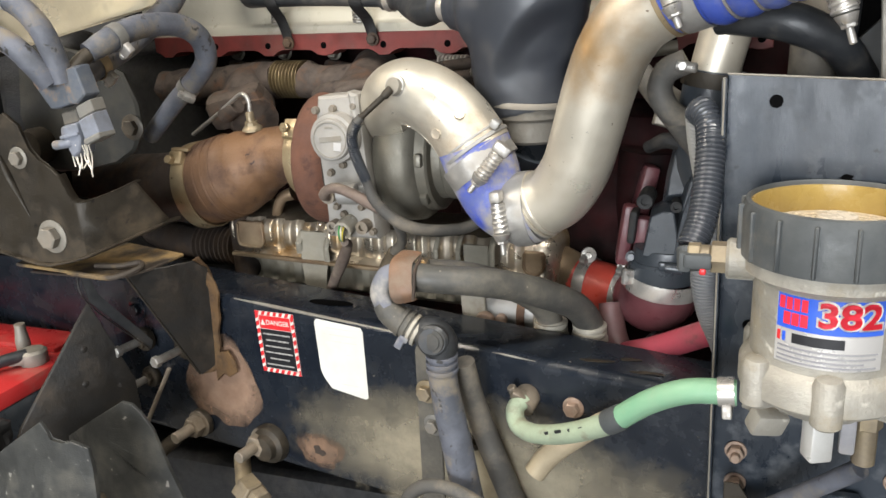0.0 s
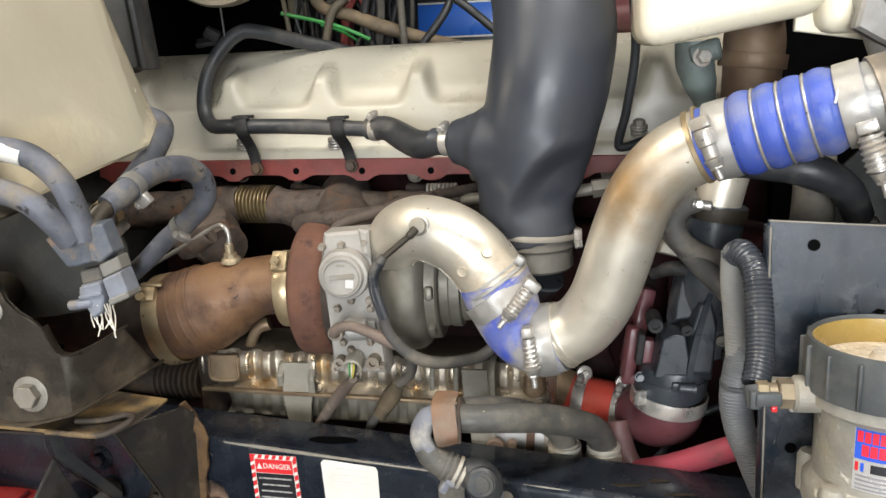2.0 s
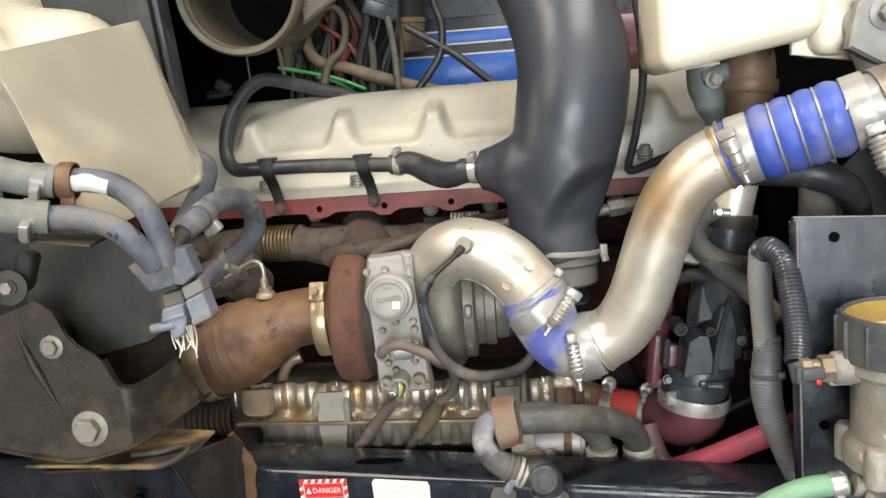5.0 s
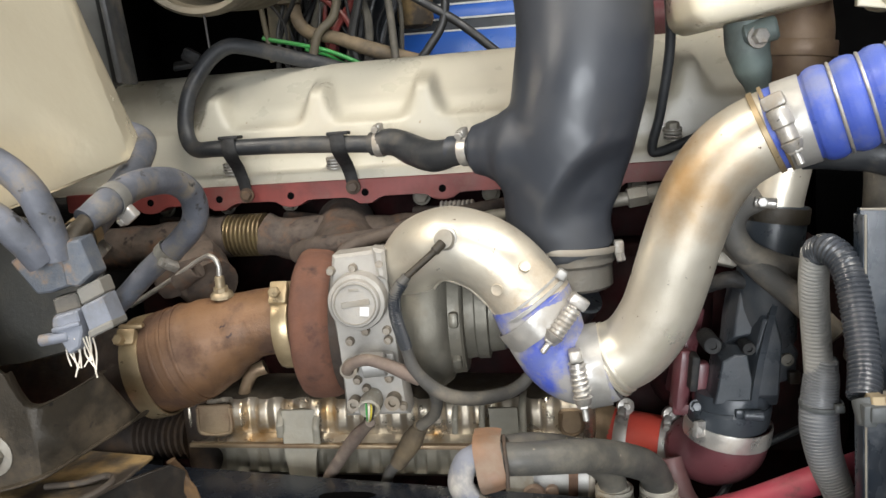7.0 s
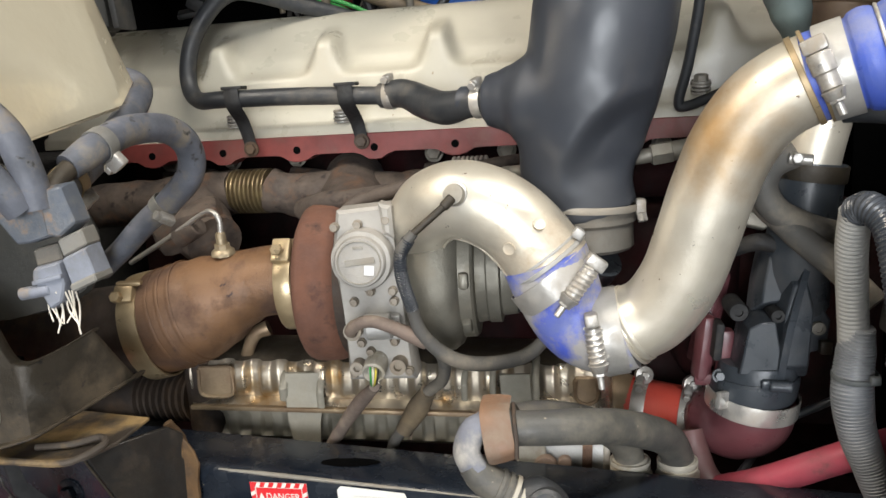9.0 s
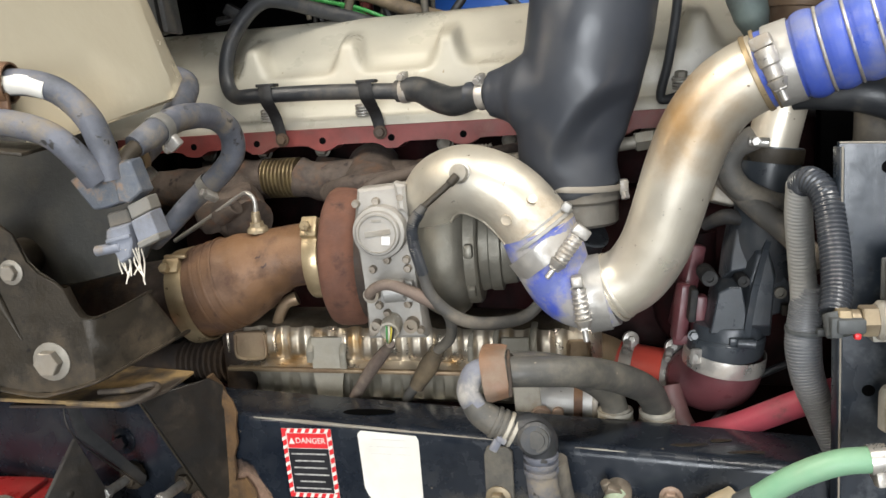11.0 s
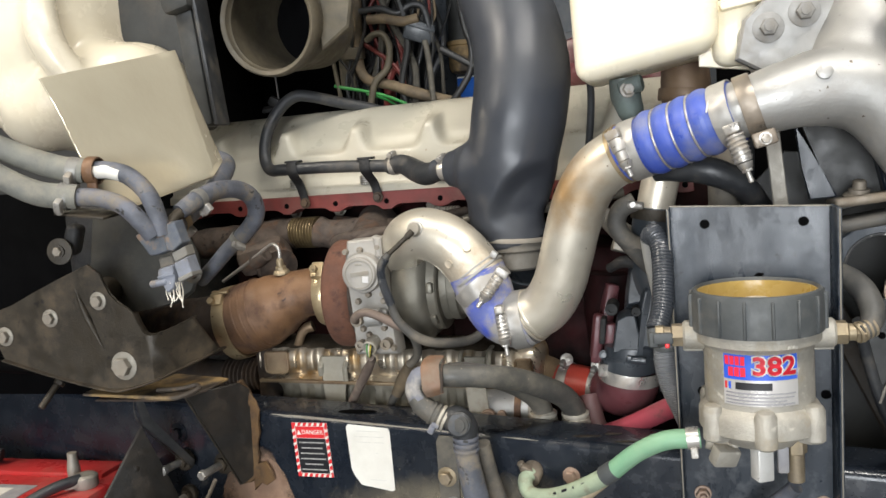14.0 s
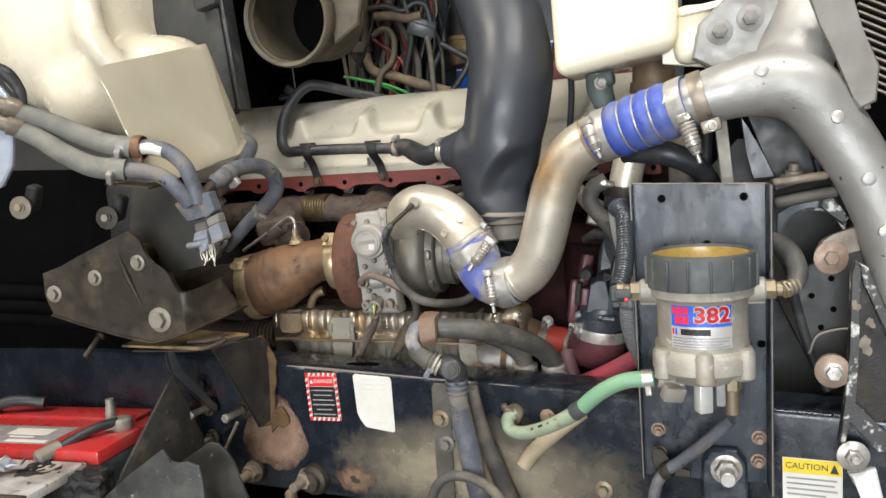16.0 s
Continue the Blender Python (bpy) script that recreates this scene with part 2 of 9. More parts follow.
M = {
    "black_paint": mat("black_chassis_paint", (0.008, 0.011, 0.017), (0.016, 0.020, 0.027), 0.25, scale=14, dust=(0.040, 0.038, 0.033), dlo=0.55, dhi=0.85, dscale=6, bump=0.08, speck=(0.16, 0.14, 0.11), sscale=90, slo=0.74, shi=0.77),
    "black_plate": mat("black_plate_paint", (0.010, 0.015, 0.023), (0.022, 0.031, 0.044), 0.34, scale=10, dust=(0.11, 0.118, 0.128), dlo=0.50, dhi=0.80, dscale=26, bump=0.10, aniso=(1.0, 1.0, 0.3), speck=(0.005, 0.006, 0.008), sscale=45, slo=0.70, shi=0.75),
    "dirty_steel": mat("dirty_bracket_steel", (0.040, 0.032, 0.022), (0.016, 0.015, 0.013), 0.50, 0.3, scale=11, dust=(0.098, 0.071, 0.042), dlo=0.48, dhi=0.72, dscale=11, bump=0.3, speck=(0.012, 0.011, 0.010), sscale=60, slo=0.66, shi=0.72),
    "hanger_steel": mat("stained_pale_steel", (0.24, 0.21, 0.17), (0.14, 0.11, 0.08), 0.5, 0.4, scale=24, dust=(0.30, 0.24, 0.17), dlo=0.5, dhi=0.75, bump=0.25),
    "strip_dusty": mat("dusty_bracket_strip", (0.105, 0.098, 0.084), (0.065, 0.060, 0.052), 0.7, 0.1, scale=20, bump=0.3, dust=(0.17, 0.15, 0.115), dlo=0.48, dhi=0.7, dscale=16),
    "hose_tan": mat("brown_dusted_hose", (0.060, 0.058, 0.053), (0.088, 0.082, 0.070), 0.58, scale=16, bump=0.3, dust=(0.165, 0.145, 0.112), dlo=0.48, dhi=0.75, dscale=16, speck=(0.24, 0.21, 0.16), sscale=90, slo=0.70, shi=0.75),
    "clip_orange": mat("orange_brown_clip", (0.20, 0.112, 0.066), (0.12, 0.078, 0.055), 0.55, scale=22, bump=0.3, dust=(0.24, 0.18, 0.13), dlo=0.5, dhi=0.75, dscale=22),
    "fitting_pale": mat("chalky_stained_fitting", (0.40, 0.37, 0.31), (0.24, 0.21, 0.16), 0.6, 0.2, scale=26, bump=0.3, dust=(0.30, 0.24, 0.16), dlo=0.5, dhi=0.72, dscale=26),
    "strap_olive": mat("olive_dusted_strap_steel", (0.31, 0.285, 0.23), (0.235, 0.215, 0.17), 0.55, 0.2, scale=20, bump=0.2, dust=(0.30, 0.26, 0.19), dlo=0.5, dhi=0.8, dscale=14),
    "loom_grey": mat("dusty_grey_fine_conduit", (0.150, 0.156, 0.165), (0.092, 0.097, 0.106), 0.45, scale=9, bump=0.06, dust=(0.22, 0.21, 0.20), dlo=0.5, dhi=0.8, dscale=9),
    "tube_maroon": mat("dull_maroon_rubber", (0.12, 0.058, 0.056), (0.075, 0.038, 0.037), 0.6, scale=18, bump=0.2, dust=(0.17, 0.11, 0.10), dlo=0.5, dhi=0.8, dscale=18),
    "brown_cast": mat("brown_stained_casting", (0.19, 0.125, 0.075), (0.10, 0.060, 0.045), 0.55, 0.2, scale=12, bump=0.3, dust=(0.20, 0.15, 0.11), dlo=0.5, dhi=0.75, dscale=16),
    "ear_alu": mat("dust_greyed_casting", (0.28, 0.275, 0.262), (0.20, 0.195, 0.185), 0.55, 0.4, scale=12, bump=0.35, dust=(0.25, 0.225, 0.19), dlo=0.5, dhi=0.8, dscale=12),
    "tray_pale": mat("dusty_pale_tray", (0.46, 0.45, 0.44), (0.25, 0.24, 0.235), 0.5, scale=14, lo=0.42, hi=0.6, bump=0.35, dust=(0.42, 0.33, 0.22), dlo=0.52, dhi=0.68, dscale=16, speck=(0.08, 0.07, 0.06), sscale=50, slo=0.64, shi=0.70),
    "bright_alu": mat("clean_pale_aluminium", (0.74, 0.73, 0.70), (0.62, 0.60, 0.56), 0.4, 0.3, scale=18, bump=0.1, dust=(0.42, 0.37, 0.30), dlo=0.58, dhi=0.85, dscale=20),
    "ochre_steel": mat("ochre_stained_steel", (0.32, 0.215, 0.095), (0.07, 0.055, 0.042), 0.7, 0.1, scale=16, lo=0.42, hi=0.6, bump=0.4),
    "mount_grey": mat("olive_grey_mount_plate", (0.020, 0.020, 0.017), (0.012, 0.012, 0.011), 0.6, 0.1, scale=12, bump=0.25, dust=(0.058, 0.050, 0.035), dlo=0.48, dhi=0.8, dscale=9),
    "ochre_rust": mat("ochre_rust", (0.125, 0.068, 0.026), (0.050, 0.029, 0.016), 0.85, scale=26, bump=0.6, dust=(0.18, 0.11, 0.048), dlo=0.52, dhi=0.72, dscale=30),
    "rust_steel": mat("rusty_steel", (0.048, 0.032, 0.022), (0.028, 0.022, 0.019), 0.8, scale=22, bump=0.5, dust=(0.13, 0.078, 0.042), dlo=0.54, dhi=0.76),
    "rust_red": mat("rust_red_iron", (0.155, 0.068, 0.041), (0.105, 0.047, 0.031), 0.88, scale=22, bump=0.4, bscale=420, dust=(0.05, 0.026, 0.02), dlo=0.58, dhi=0.72, dscale=28),
    "rust_orange": mat("heat_rusted_casting", (0.178, 0.094, 0.046), (0.080, 0.044, 0.027), 0.55, 0.15, scale=9, lo=0.44, hi=0.60, bump=0.45, dust=(0.075, 0.038, 0.024), dlo=0.50, dhi=0.68, dscale=19, stain=((-0.06, -0.03, 0.09), 0.078, (0.098, 0.055, 0.034)), speck=(0.04, 0.02, 0.015), sscale=70, slo=0.68, shi=0.73),
    "manifold": mat("scaled_manifold_iron", (0.085, 0.064, 0.050), (0.034, 0.025, 0.021), 0.82, scale=26, bump=0.8, bscale=90, dust=(0.105, 0.058, 0.034), dlo=0.53, dhi=0.66, dscale=24, speck=(0.025, 0.018, 0.015), sscale=60, slo=0.62, shi=0.70),
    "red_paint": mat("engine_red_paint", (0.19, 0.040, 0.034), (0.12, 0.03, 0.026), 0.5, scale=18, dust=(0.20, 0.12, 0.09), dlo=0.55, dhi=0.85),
    # Shaded copy of the engine red, almost black for the deep recess.
    "red_shaded": mat("shade_darkened_engine_red", (0.022, 0.004, 0.0045), (0.006, 0.0025, 0.0025), 0.8, spec=0.15, scale=14, dust=(0.03, 0.02, 0.018), dlo=0.5, dhi=0.9),
    "maroon": mat("maroon_paint", (0.135, 0.044, 0.050), (0.085, 0.030, 0.035), 0.42, scale=16, dust=(0.20, 0.125, 0.125), dlo=0.5, dhi=0.9),
    "cream": mat("champagne_cover_paint", (0.455, 0.425, 0.345), (0.40, 0.37, 0.30), 0.38, scale=7, bump=0.12, bscale=500, dust=(0.42, 0.36, 0.27), dlo=0.58, dhi=0.9, speck=(0.28, 0.22, 0.15), sscale=110, slo=0.73, shi=0.76),
    "silver_pipe": mat("satin_aluminised_pipe", (0.63, 0.585, 0.495), (0.55, 0.49, 0.395), 0.42, 0.62, scale=9, bump=0.14, bscale=260, dust=(0.34, 0.235, 0.135), dlo=0.55, dhi=0.78, dscale=9, speck=(0.16, 0.11, 0.07), sscale=120, slo=0.72, shi=0.75),
    "stained_pipe": mat("stained_aluminised_pipe", (0.63, 0.585, 0.495), (0.55, 0.49, 0.395), 0.42, 0.62, scale=9, bump=0.14, bscale=260, dust=(0.34, 0.235, 0.135), dlo=0.57, dhi=0.8, dscale=9, speck=(0.16, 0.11, 0.07), sscale=120, slo=0.72, shi=0.75, stain=((0.005, -0.035, 0.235), 0.075, (0.42, 0.27, 0.13))),
    "cast_alu": mat("cast_aluminium", (0.42, 0.412, 0.395), (0.35, 0.342, 0.325), 0.48, 0.55, scale=7, lo=0.38, hi=0.66, bump=0.30, bscale=300, dust=(0.32, 0.29, 0.25), dlo=0.54, dhi=0.95, dscale=12, speck=(0.12, 0.10, 0.08), sscale=80, slo=0.71, shi=0.75),
    "dull_alu": mat("dull_cast_aluminium", (0.30, 0.28, 0.24), (0.22, 0.20, 0.17), 0.58, 0.45, scale=18, bump=0.35, dust=(0.30, 0.25, 0.19), dlo=0.5, dhi=0.8),
    "grey_cast": mat("grey_actuator_casting", (0.345, 0.325, 0.295), (0.27, 0.255, 0.23), 0.6, 0.15, scale=24, bump=0.4, bscale=500, dust=(0.38, 0.33, 0.27), dlo=0.52, dhi=0.8),
    "filter_body": mat("dusty_filter_casting", (0.40, 0.375, 0.325), (0.31, 0.29, 0.25), 0.55, 0.3, scale=26, bump=0.6, bscale=260, dust=(0.30, 0.26, 0.19), dlo=0.5, dhi=0.7, dscale=22, speck=(0.60, 0.57, 0.50), sscale=60, slo=0.64, shi=0.72),
    # Darker than the other aluminium: includes the shadow over the compressor.
    "comp_alu": mat("shaded_compressor_aluminium", (0.205, 0.192, 0.158), (0.135, 0.126, 0.102), 0.5, 0.5, scale=14, bump=0.3, bscale=260, dust=(0.22, 0.19, 0.14), dlo=0.52, dhi=0.8, dscale=14),
    "dark_alu": mat("dark_inlet_aluminium", (0.165, 0.155, 0.135), (0.10, 0.095, 0.085), 0.55, 0.4, scale=18, bump=0.35, dust=(0.17, 0.14, 0.10), dlo=0.5, dhi=0.8),
    "chipped": mat("chipped_white_bracket_paint", (0.60, 0.58, 0.54), (0.05, 0.05, 0.05), 0.55, scale=38, lo=0.37, hi=0.44, bump=0.4),
    "bellows": mat("browned_bellows_steel", (0.19, 0.145, 0.075), (0.10, 0.072, 0.04), 0.45, 0.5, scale=30, bump=0.2, dust=(0.12, 0.07, 0.04), dlo=0.5, dhi=0.75),
    "dark_gusset": mat("dark_rust_flecked_steel", (0.016, 0.015, 0.014), (0.030, 0.024, 0.018), 0.5, 0.2, scale=16, bump=0.35, dust=(0.055, 0.038, 0.024), dlo=0.52, dhi=0.75, dscale=14),
    "dust_film": mat("tan_dust_film", (0.38, 0.33, 0.235), (0.26, 0.225, 0.16), 0.9, scale=20, bump=0.1, dscale=7, patch=0.95, torn=0.38, fade=(0.60, 0.22)),
    "loom_dusty": mat("dust_coated_split_loom", (0.30, 0.295, 0.28), (0.19, 0.188, 0.182), 0.5, scale=7, bump=0.06, dust=(0.38, 0.36, 0.33), dlo=0.48, dhi=0.75, dscale=8),
    "collar": mat("grey_black_plastic_collar", (0.055, 0.06, 0.062), (0.085, 0.09, 0.09), 0.6, scale=20, bump=0.2, dust=(0.20, 0.18, 0.145), dlo=0.55, dhi=0.85),
    "gold": mat("golden_fuel_film", (0.40, 0.28, 0.085), (0.30, 0.20, 0.06), 0.28, scale=12),
    "element": mat("pale_filter_top", (0.62, 0.55, 0.45), (0.48, 0.40, 0.30), 0.3, scale=30),
    "washer_rust": mat("rusty_washer_zinc", (0.36, 0.27, 0.21), (0.24, 0.15, 0.105), 0.55, 0.35, scale=40, bump=0.3, dust=(0.34, 0.28, 0.22), dlo=0.5, dhi=0.75, dscale=40),
    "dark_panel": mat("dark_panel_paint", (0.012, 0.0125, 0.012), (0.022, 0.022, 0.020), 0.5, scale=12, bump=0.15, dust=(0.05, 0.047, 0.04), dlo=0.5, dhi=0.85, dscale=10),
    "brass": mat("dirty_brass", (0.31, 0.25, 0.16), (0.20, 0.16, 0.11), 0.5, 0.5, scale=40, dust=DUST, dlo=0.5, dhi=0.8),
    "zinc": mat("zinc_plated_steel", (0.50, 0.48, 0.45), (0.32, 0.30, 0.27), 0.42, 0.7, scale=40, bump=0.25, dust=(0.30, 0.255, 0.20), dlo=0.5, dhi=0.72, dscale=40),
    "stainless": mat("bright_band_steel", (0.66, 0.64, 0.60), (0.52, 0.49, 0.45), 0.36, 0.75, scale=20, bump=0.10, dust=(0.40, 0.34, 0.27), dlo=0.54, dhi=0.82, dscale=20),
    "clamp_grey": mat("dust_dulled_clamp_steel", (0.21, 0.205, 0.19), (0.14, 0.135, 0.125), 0.55, 0.35, scale=24, bump=0.2, dust=(0.25, 0.21, 0.16), dlo=0.5, dhi=0.75, dscale=24),
    "band_dusty": mat("dust_greyed_band_steel", (0.46, 0.445, 0.42), (0.34, 0.325, 0.30), 0.45, 0.6, scale=20, bump=0.15, dust=(0.33, 0.30, 0.26), dlo=0.48, dhi=0.75, dscale=18),
    "gold_band": mat("heat_tinted_band_steel", (0.40, 0.31, 0.185), (0.27, 0.20, 0.115), 0.42, 0.5, scale=18, bump=0.1, dust=(0.30, 0.19, 0.10), dlo=0.56, dhi=0.9),
    "heat_steel": mat("heat_tinted_stainless", (0.54, 0.475, 0.38), (0.40, 0.26, 0.115), 0.36, 0.80, scale=12, lo=0.50, hi=0.64, bump=0.14, dust=(0.22, 0.155, 0.09), dlo=0.57, dhi=0.78, dscale=16),
    "bronze_steel": mat("browned_cooler_steel", (0.30, 0.225, 0.14), (0.16, 0.10, 0.06), 0.5, 0.6, scale=16, bump=0.3, dust=(0.26, 0.19, 0.12), dlo=0.5, dhi=0.8),
    "black_plastic": mat("black_moulded_intake_rubber", (0.033, 0.037, 0.046), (0.043, 0.047, 0.057), 0.43, scale=5, bump=0.05, bscale=600, dust=(0.055, 0.055, 0.053), dlo=0.5, dhi=1.0, dscale=3),
    "black_part": mat("black_moulded_plastic", (0.031, 0.037, 0.044), (0.046, 0.053, 0.062), 0.38, scale=16, dust=(0.10, 0.095, 0.09), dlo=0.5, dhi=0.85),
    # Near-black colour stands in for shade in recesses and holes; also a paint chip.
    "black_void": mat("shade_and_chip_black", (0.0010, 0.0010, 0.0012), (0.0018, 0.0018, 0.002), 0.9, spec=0.05, scale=8),
    "rubber": mat("black_hose_rubber", (0.021, 0.023, 0.026), (0.036, 0.037, 0.039), 0.48, scale=18, bump=0.25, dust=(0.12, 0.105, 0.085), dlo=0.52, dhi=0.76, dscale=16),
    "black_rubber": mat("deep_black_rubber", (0.007, 0.007, 0.008), (0.013, 0.0125, 0.012), 0.7, scale=30, bump=0.5, dust=(0.06, 0.05, 0.04), dlo=0.55, dhi=0.8, dscale=18),
    "hose_grey": mat("dust_greyed_hose_rubber", (0.045, 0.045, 0.043), (0.070, 0.067, 0.062), 0.6, scale=14, bump=0.2, dust=(0.17, 0.15, 0.12), dlo=0.48, dhi=0.8, dscale=11),
    "wrap_blue": mat("pale_blue_hose_wrap", (0.17, 0.178, 0.215), (0.10, 0.104, 0.125), 0.7, scale=22, bump=0.3, dust=(0.36, 0.34, 0.31), dlo=0.48, dhi=0.70, dscale=22),
    "connector_pale": mat("pale_dusty_connector", (0.20, 0.215, 0.255), (0.13, 0.135, 0.15), 0.6, scale=30, bump=0.3, dust=(0.26, 0.20, 0.145), dlo=0.54, dhi=0.68, dscale=30),
    "band_brown": mat("browned_clamp_band", (0.30, 0.26, 0.215), (0.19, 0.155, 0.12), 0.42, 0.6, scale=16, bump=0.2, dust=(0.24, 0.19, 0.14), dlo=0.5, dhi=0.8, dscale=14),
    # Dusty brown, darkened further for the shade under the exhaust.
    "cooler_top": mat("dust_and_shade_brown_top", (0.085, 0.066, 0.044), (0.05, 0.038, 0.026), 0.7, 0.2, scale=16, bump=0.35, dust=(0.12, 0.092, 0.06), dlo=0.5, dhi=0.75, dscale=18),
    "hose_pale": mat("pale_dusty_hose", (0.19, 0.19, 0.165), (0.12, 0.12, 0.11), 0.7, scale=16, bump=0.25, dust=(0.27, 0.25, 0.20), dlo=0.46, dhi=0.74, dscale=14),
    "rubber_dusty": mat("dusty_hose_rubber", (0.07, 0.066, 0.06), (0.11, 0.10, 0.085), 0.72, scale=16, bump=0.25, dust=(0.27, 0.225, 0.165), dlo=0.46, dhi=0.74),
    "hose_blue": mat("faded_blue_grey_hose", (0.072, 0.077, 0.092), (0.125, 0.132, 0.16), 0.62, scale=20, bump=0.3, dust=(0.20, 0.17, 0.13), dlo=0.5, dhi=0.68, dscale=24, speck=(0.03, 0.028, 0.026), sscale=70, slo=0.64, shi=0.70),
    "connector": mat("blue_grey_connector", (0.085, 0.098, 0.122), (0.15, 0.152, 0.155), 0.6, scale=34, bump=0.35, dust=(0.26, 0.17, 0.11), dlo=0.53, dhi=0.63, dscale=34),
    "blue_silicone": mat("blue_silicone_hose", (0.050, 0.090, 0.41), (0.080, 0.120, 0.35), 0.42, scale=18, bump=0.25, bscale=600, dust=(0.22, 0.22, 0.26), dlo=0.47, dhi=0.74, dscale=14),
    "blue_dusty": mat("dusty_blue_silicone_hose", (0.065, 0.10, 0.46), (0.12, 0.15, 0.38), 0.5, scale=30, bump=0.25, bscale=500, dust=(0.30, 0.285, 0.275), dlo=0.42, dhi=0.56, dscale=18),
    "red_silicone": mat("red_silicone_hose", (0.62, 0.085, 0.055), (0.50, 0.06, 0.045), 0.4, scale=16, bump=0.15, dust=(0.45, 0.2, 0.16), dlo=0.6, dhi=0.9),
    "pink_pipe": mat("faded_red_painted_pipe", (0.36, 0.055, 0.080), (0.22, 0.048, 0.060), 0.5, scale=14, dust=(0.11, 0.055, 0.05), dlo=0.52, dhi=0.68, dscale=14),
    "green_hose": mat("pale_green_hose", (0.17, 0.36, 0.22), (0.22, 0.38, 0.24), 0.5, scale=14, bump=0.2, dust=(0.28, 0.32, 0.23), dlo=0.5, dhi=0.8),
    "green_hose_worn": mat("worn_green_hose", (0.31, 0.37, 0.26), (0.24, 0.28, 0.20), 0.65, scale=22, bump=0.3, dust=(0.17, 0.13, 0.09), dlo=0.52, dhi=0.70, dscale=20),
    "tube_brown": mat("brown_dusty_rubber_tube", (0.17, 0.125, 0.10), (0.11, 0.085, 0.07), 0.75, scale=30, bump=0.3, dust=(0.26, 0.21, 0.16), dlo=0.5, dhi=0.75, dscale=25),
    "tan_hose": mat("tan_stained_hose", (0.40, 0.33, 0.22), (0.30, 0.24, 0.16), 0.7, scale=16, bump=0.2),
    "loom": mat("grey_black_split_loom", (0.026, 0.030, 0.037), (0.048, 0.053, 0.062), 0.33, scale=9, bump=0.06, dust=(0.15, 0.147, 0.14), dlo=0.56, dhi=0.9, dscale=8),
    "white_body": mat("white_glossy_moulding", (0.70, 0.64, 0.51), (0.62, 0.55, 0.42), 0.25, scale=5, bump=0.04, dust=(0.56, 0.48, 0.36), dlo=0.62, dhi=0.95, dscale=7),
    "panel_cream": mat("cream_sheet_panel", (0.74, 0.67, 0.51), (0.68, 0.60, 0.45), 0.16, 0.45, scale=3, bump=1.0, bscale=7, dust=(0.50, 0.40, 0.26), dlo=0.66, dhi=0.95, dscale=10),
    "tank": mat("translucent_cream_tank_plastic", (0.88, 0.81, 0.64), (0.83, 0.74, 0.53), 0.36, scale=6, bump=0.06, dust=(0.52, 0.42, 0.26), dlo=0.6, dhi=0.95, dscale=9),
    "grey_panel": mat("dull_grey_panel", (0.040, 0.041, 0.039), (0.026, 0.027, 0.026), 0.7, scale=9, dust=(0.12, 0.10, 0.08), dlo=0.5, dhi=0.9),
    "trim_grey": mat("dusty_pale_trim", (0.21, 0.20, 0.18), (0.145, 0.138, 0.122), 0.6, 0.1, scale=10, bump=0.3, dust=(0.25, 0.22, 0.175), dlo=0.5, dhi=0.8),
    "duct": mat("dusty_tan_duct", (0.10, 0.084, 0.056), (0.058, 0.050, 0.036), 0.6, scale=20, bump=0.3, dust=(0.13, 0.105, 0.07), dlo=0.5, dhi=0.8),
    "tape": mat("grey_harness_tape", (0.10, 0.09, 0.07), (0.06, 0.054, 0.045), 0.75, scale=30, bump=0.3),
    "tape_tan": mat("tan_dusty_harness_tape", (0.17, 0.125, 0.075), (0.085, 0.066, 0.045), 0.75, scale=26, bump=0.3),
    "wire_black": mat("black_wire", (0.02, 0.02, 0.02), None, 0.5),
    "wire_green": mat("green_wire", (0.04, 0.27, 0.06), None, 0.45),
    "wire_red": mat("dark_red_wire", (0.16, 0.03, 0.025), None, 0.5),
    "wire_white": mat("bare_white_strands", (0.80, 0.76, 0.68), (0.62, 0.55, 0.44), 0.4, 0.2),
    "wire_yellow": mat("yellow_wire", (0.6, 0.5, 0.06), None, 0.5),
    "blue_panel": mat("bright_blue_panel", (0.03, 0.15, 0.62), (0.028, 0.13, 0.55), 0.35, scale=4),
    "white_paint": mat("white_paint", (0.80, 0.79, 0.75), (0.74, 0.72, 0.68), 0.4, scale=8),
    "label_white": mat("white_label_film", (0.74, 0.72, 0.66), (0.64, 0.61, 0.55), 0.5, scale=12, bump=0.05),
    "print_faint": mat("faded_grey_print", (0.56, 0.545, 0.50), (0.66, 0.64, 0.59), 0.6, scale=200, bump=0.05),
    "print_grey": mat("worn_white_print", (0.42, 0.41, 0.39), (0.22, 0.215, 0.21), 0.5, scale=300, lo=0.42, hi=0.6, bump=0.05),
    "label_silver": mat("silver_label_film", (0.62, 0.60, 0.58), (0.54, 0.52, 0.50), 0.35, 0.4, scale=9, bump=0.05),
    "label_blue": mat("blue_label_print", (0.03, 0.10, 0.60), (0.04, 0.12, 0.55), 0.4, scale=20, bump=0.05),
    "label_red": mat("red_label_print", (0.66, 0.025, 0.03), (0.56, 0.03, 0.035), 0.4, scale=20, bump=0.05),
    "label_pink": mat("bright_red_label_print", (0.80, 0.03, 0.06), (0.72, 0.03, 0.05), 0.4, scale=20, bump=0.05),
    "label_black": mat("black_label_print", (0.015, 0.015, 0.018), None, 0.45),
    "label_yellow": mat("yellow_label_print", (0.80, 0.60, 0.02), (0.74, 0.54, 0.03), 0.45),
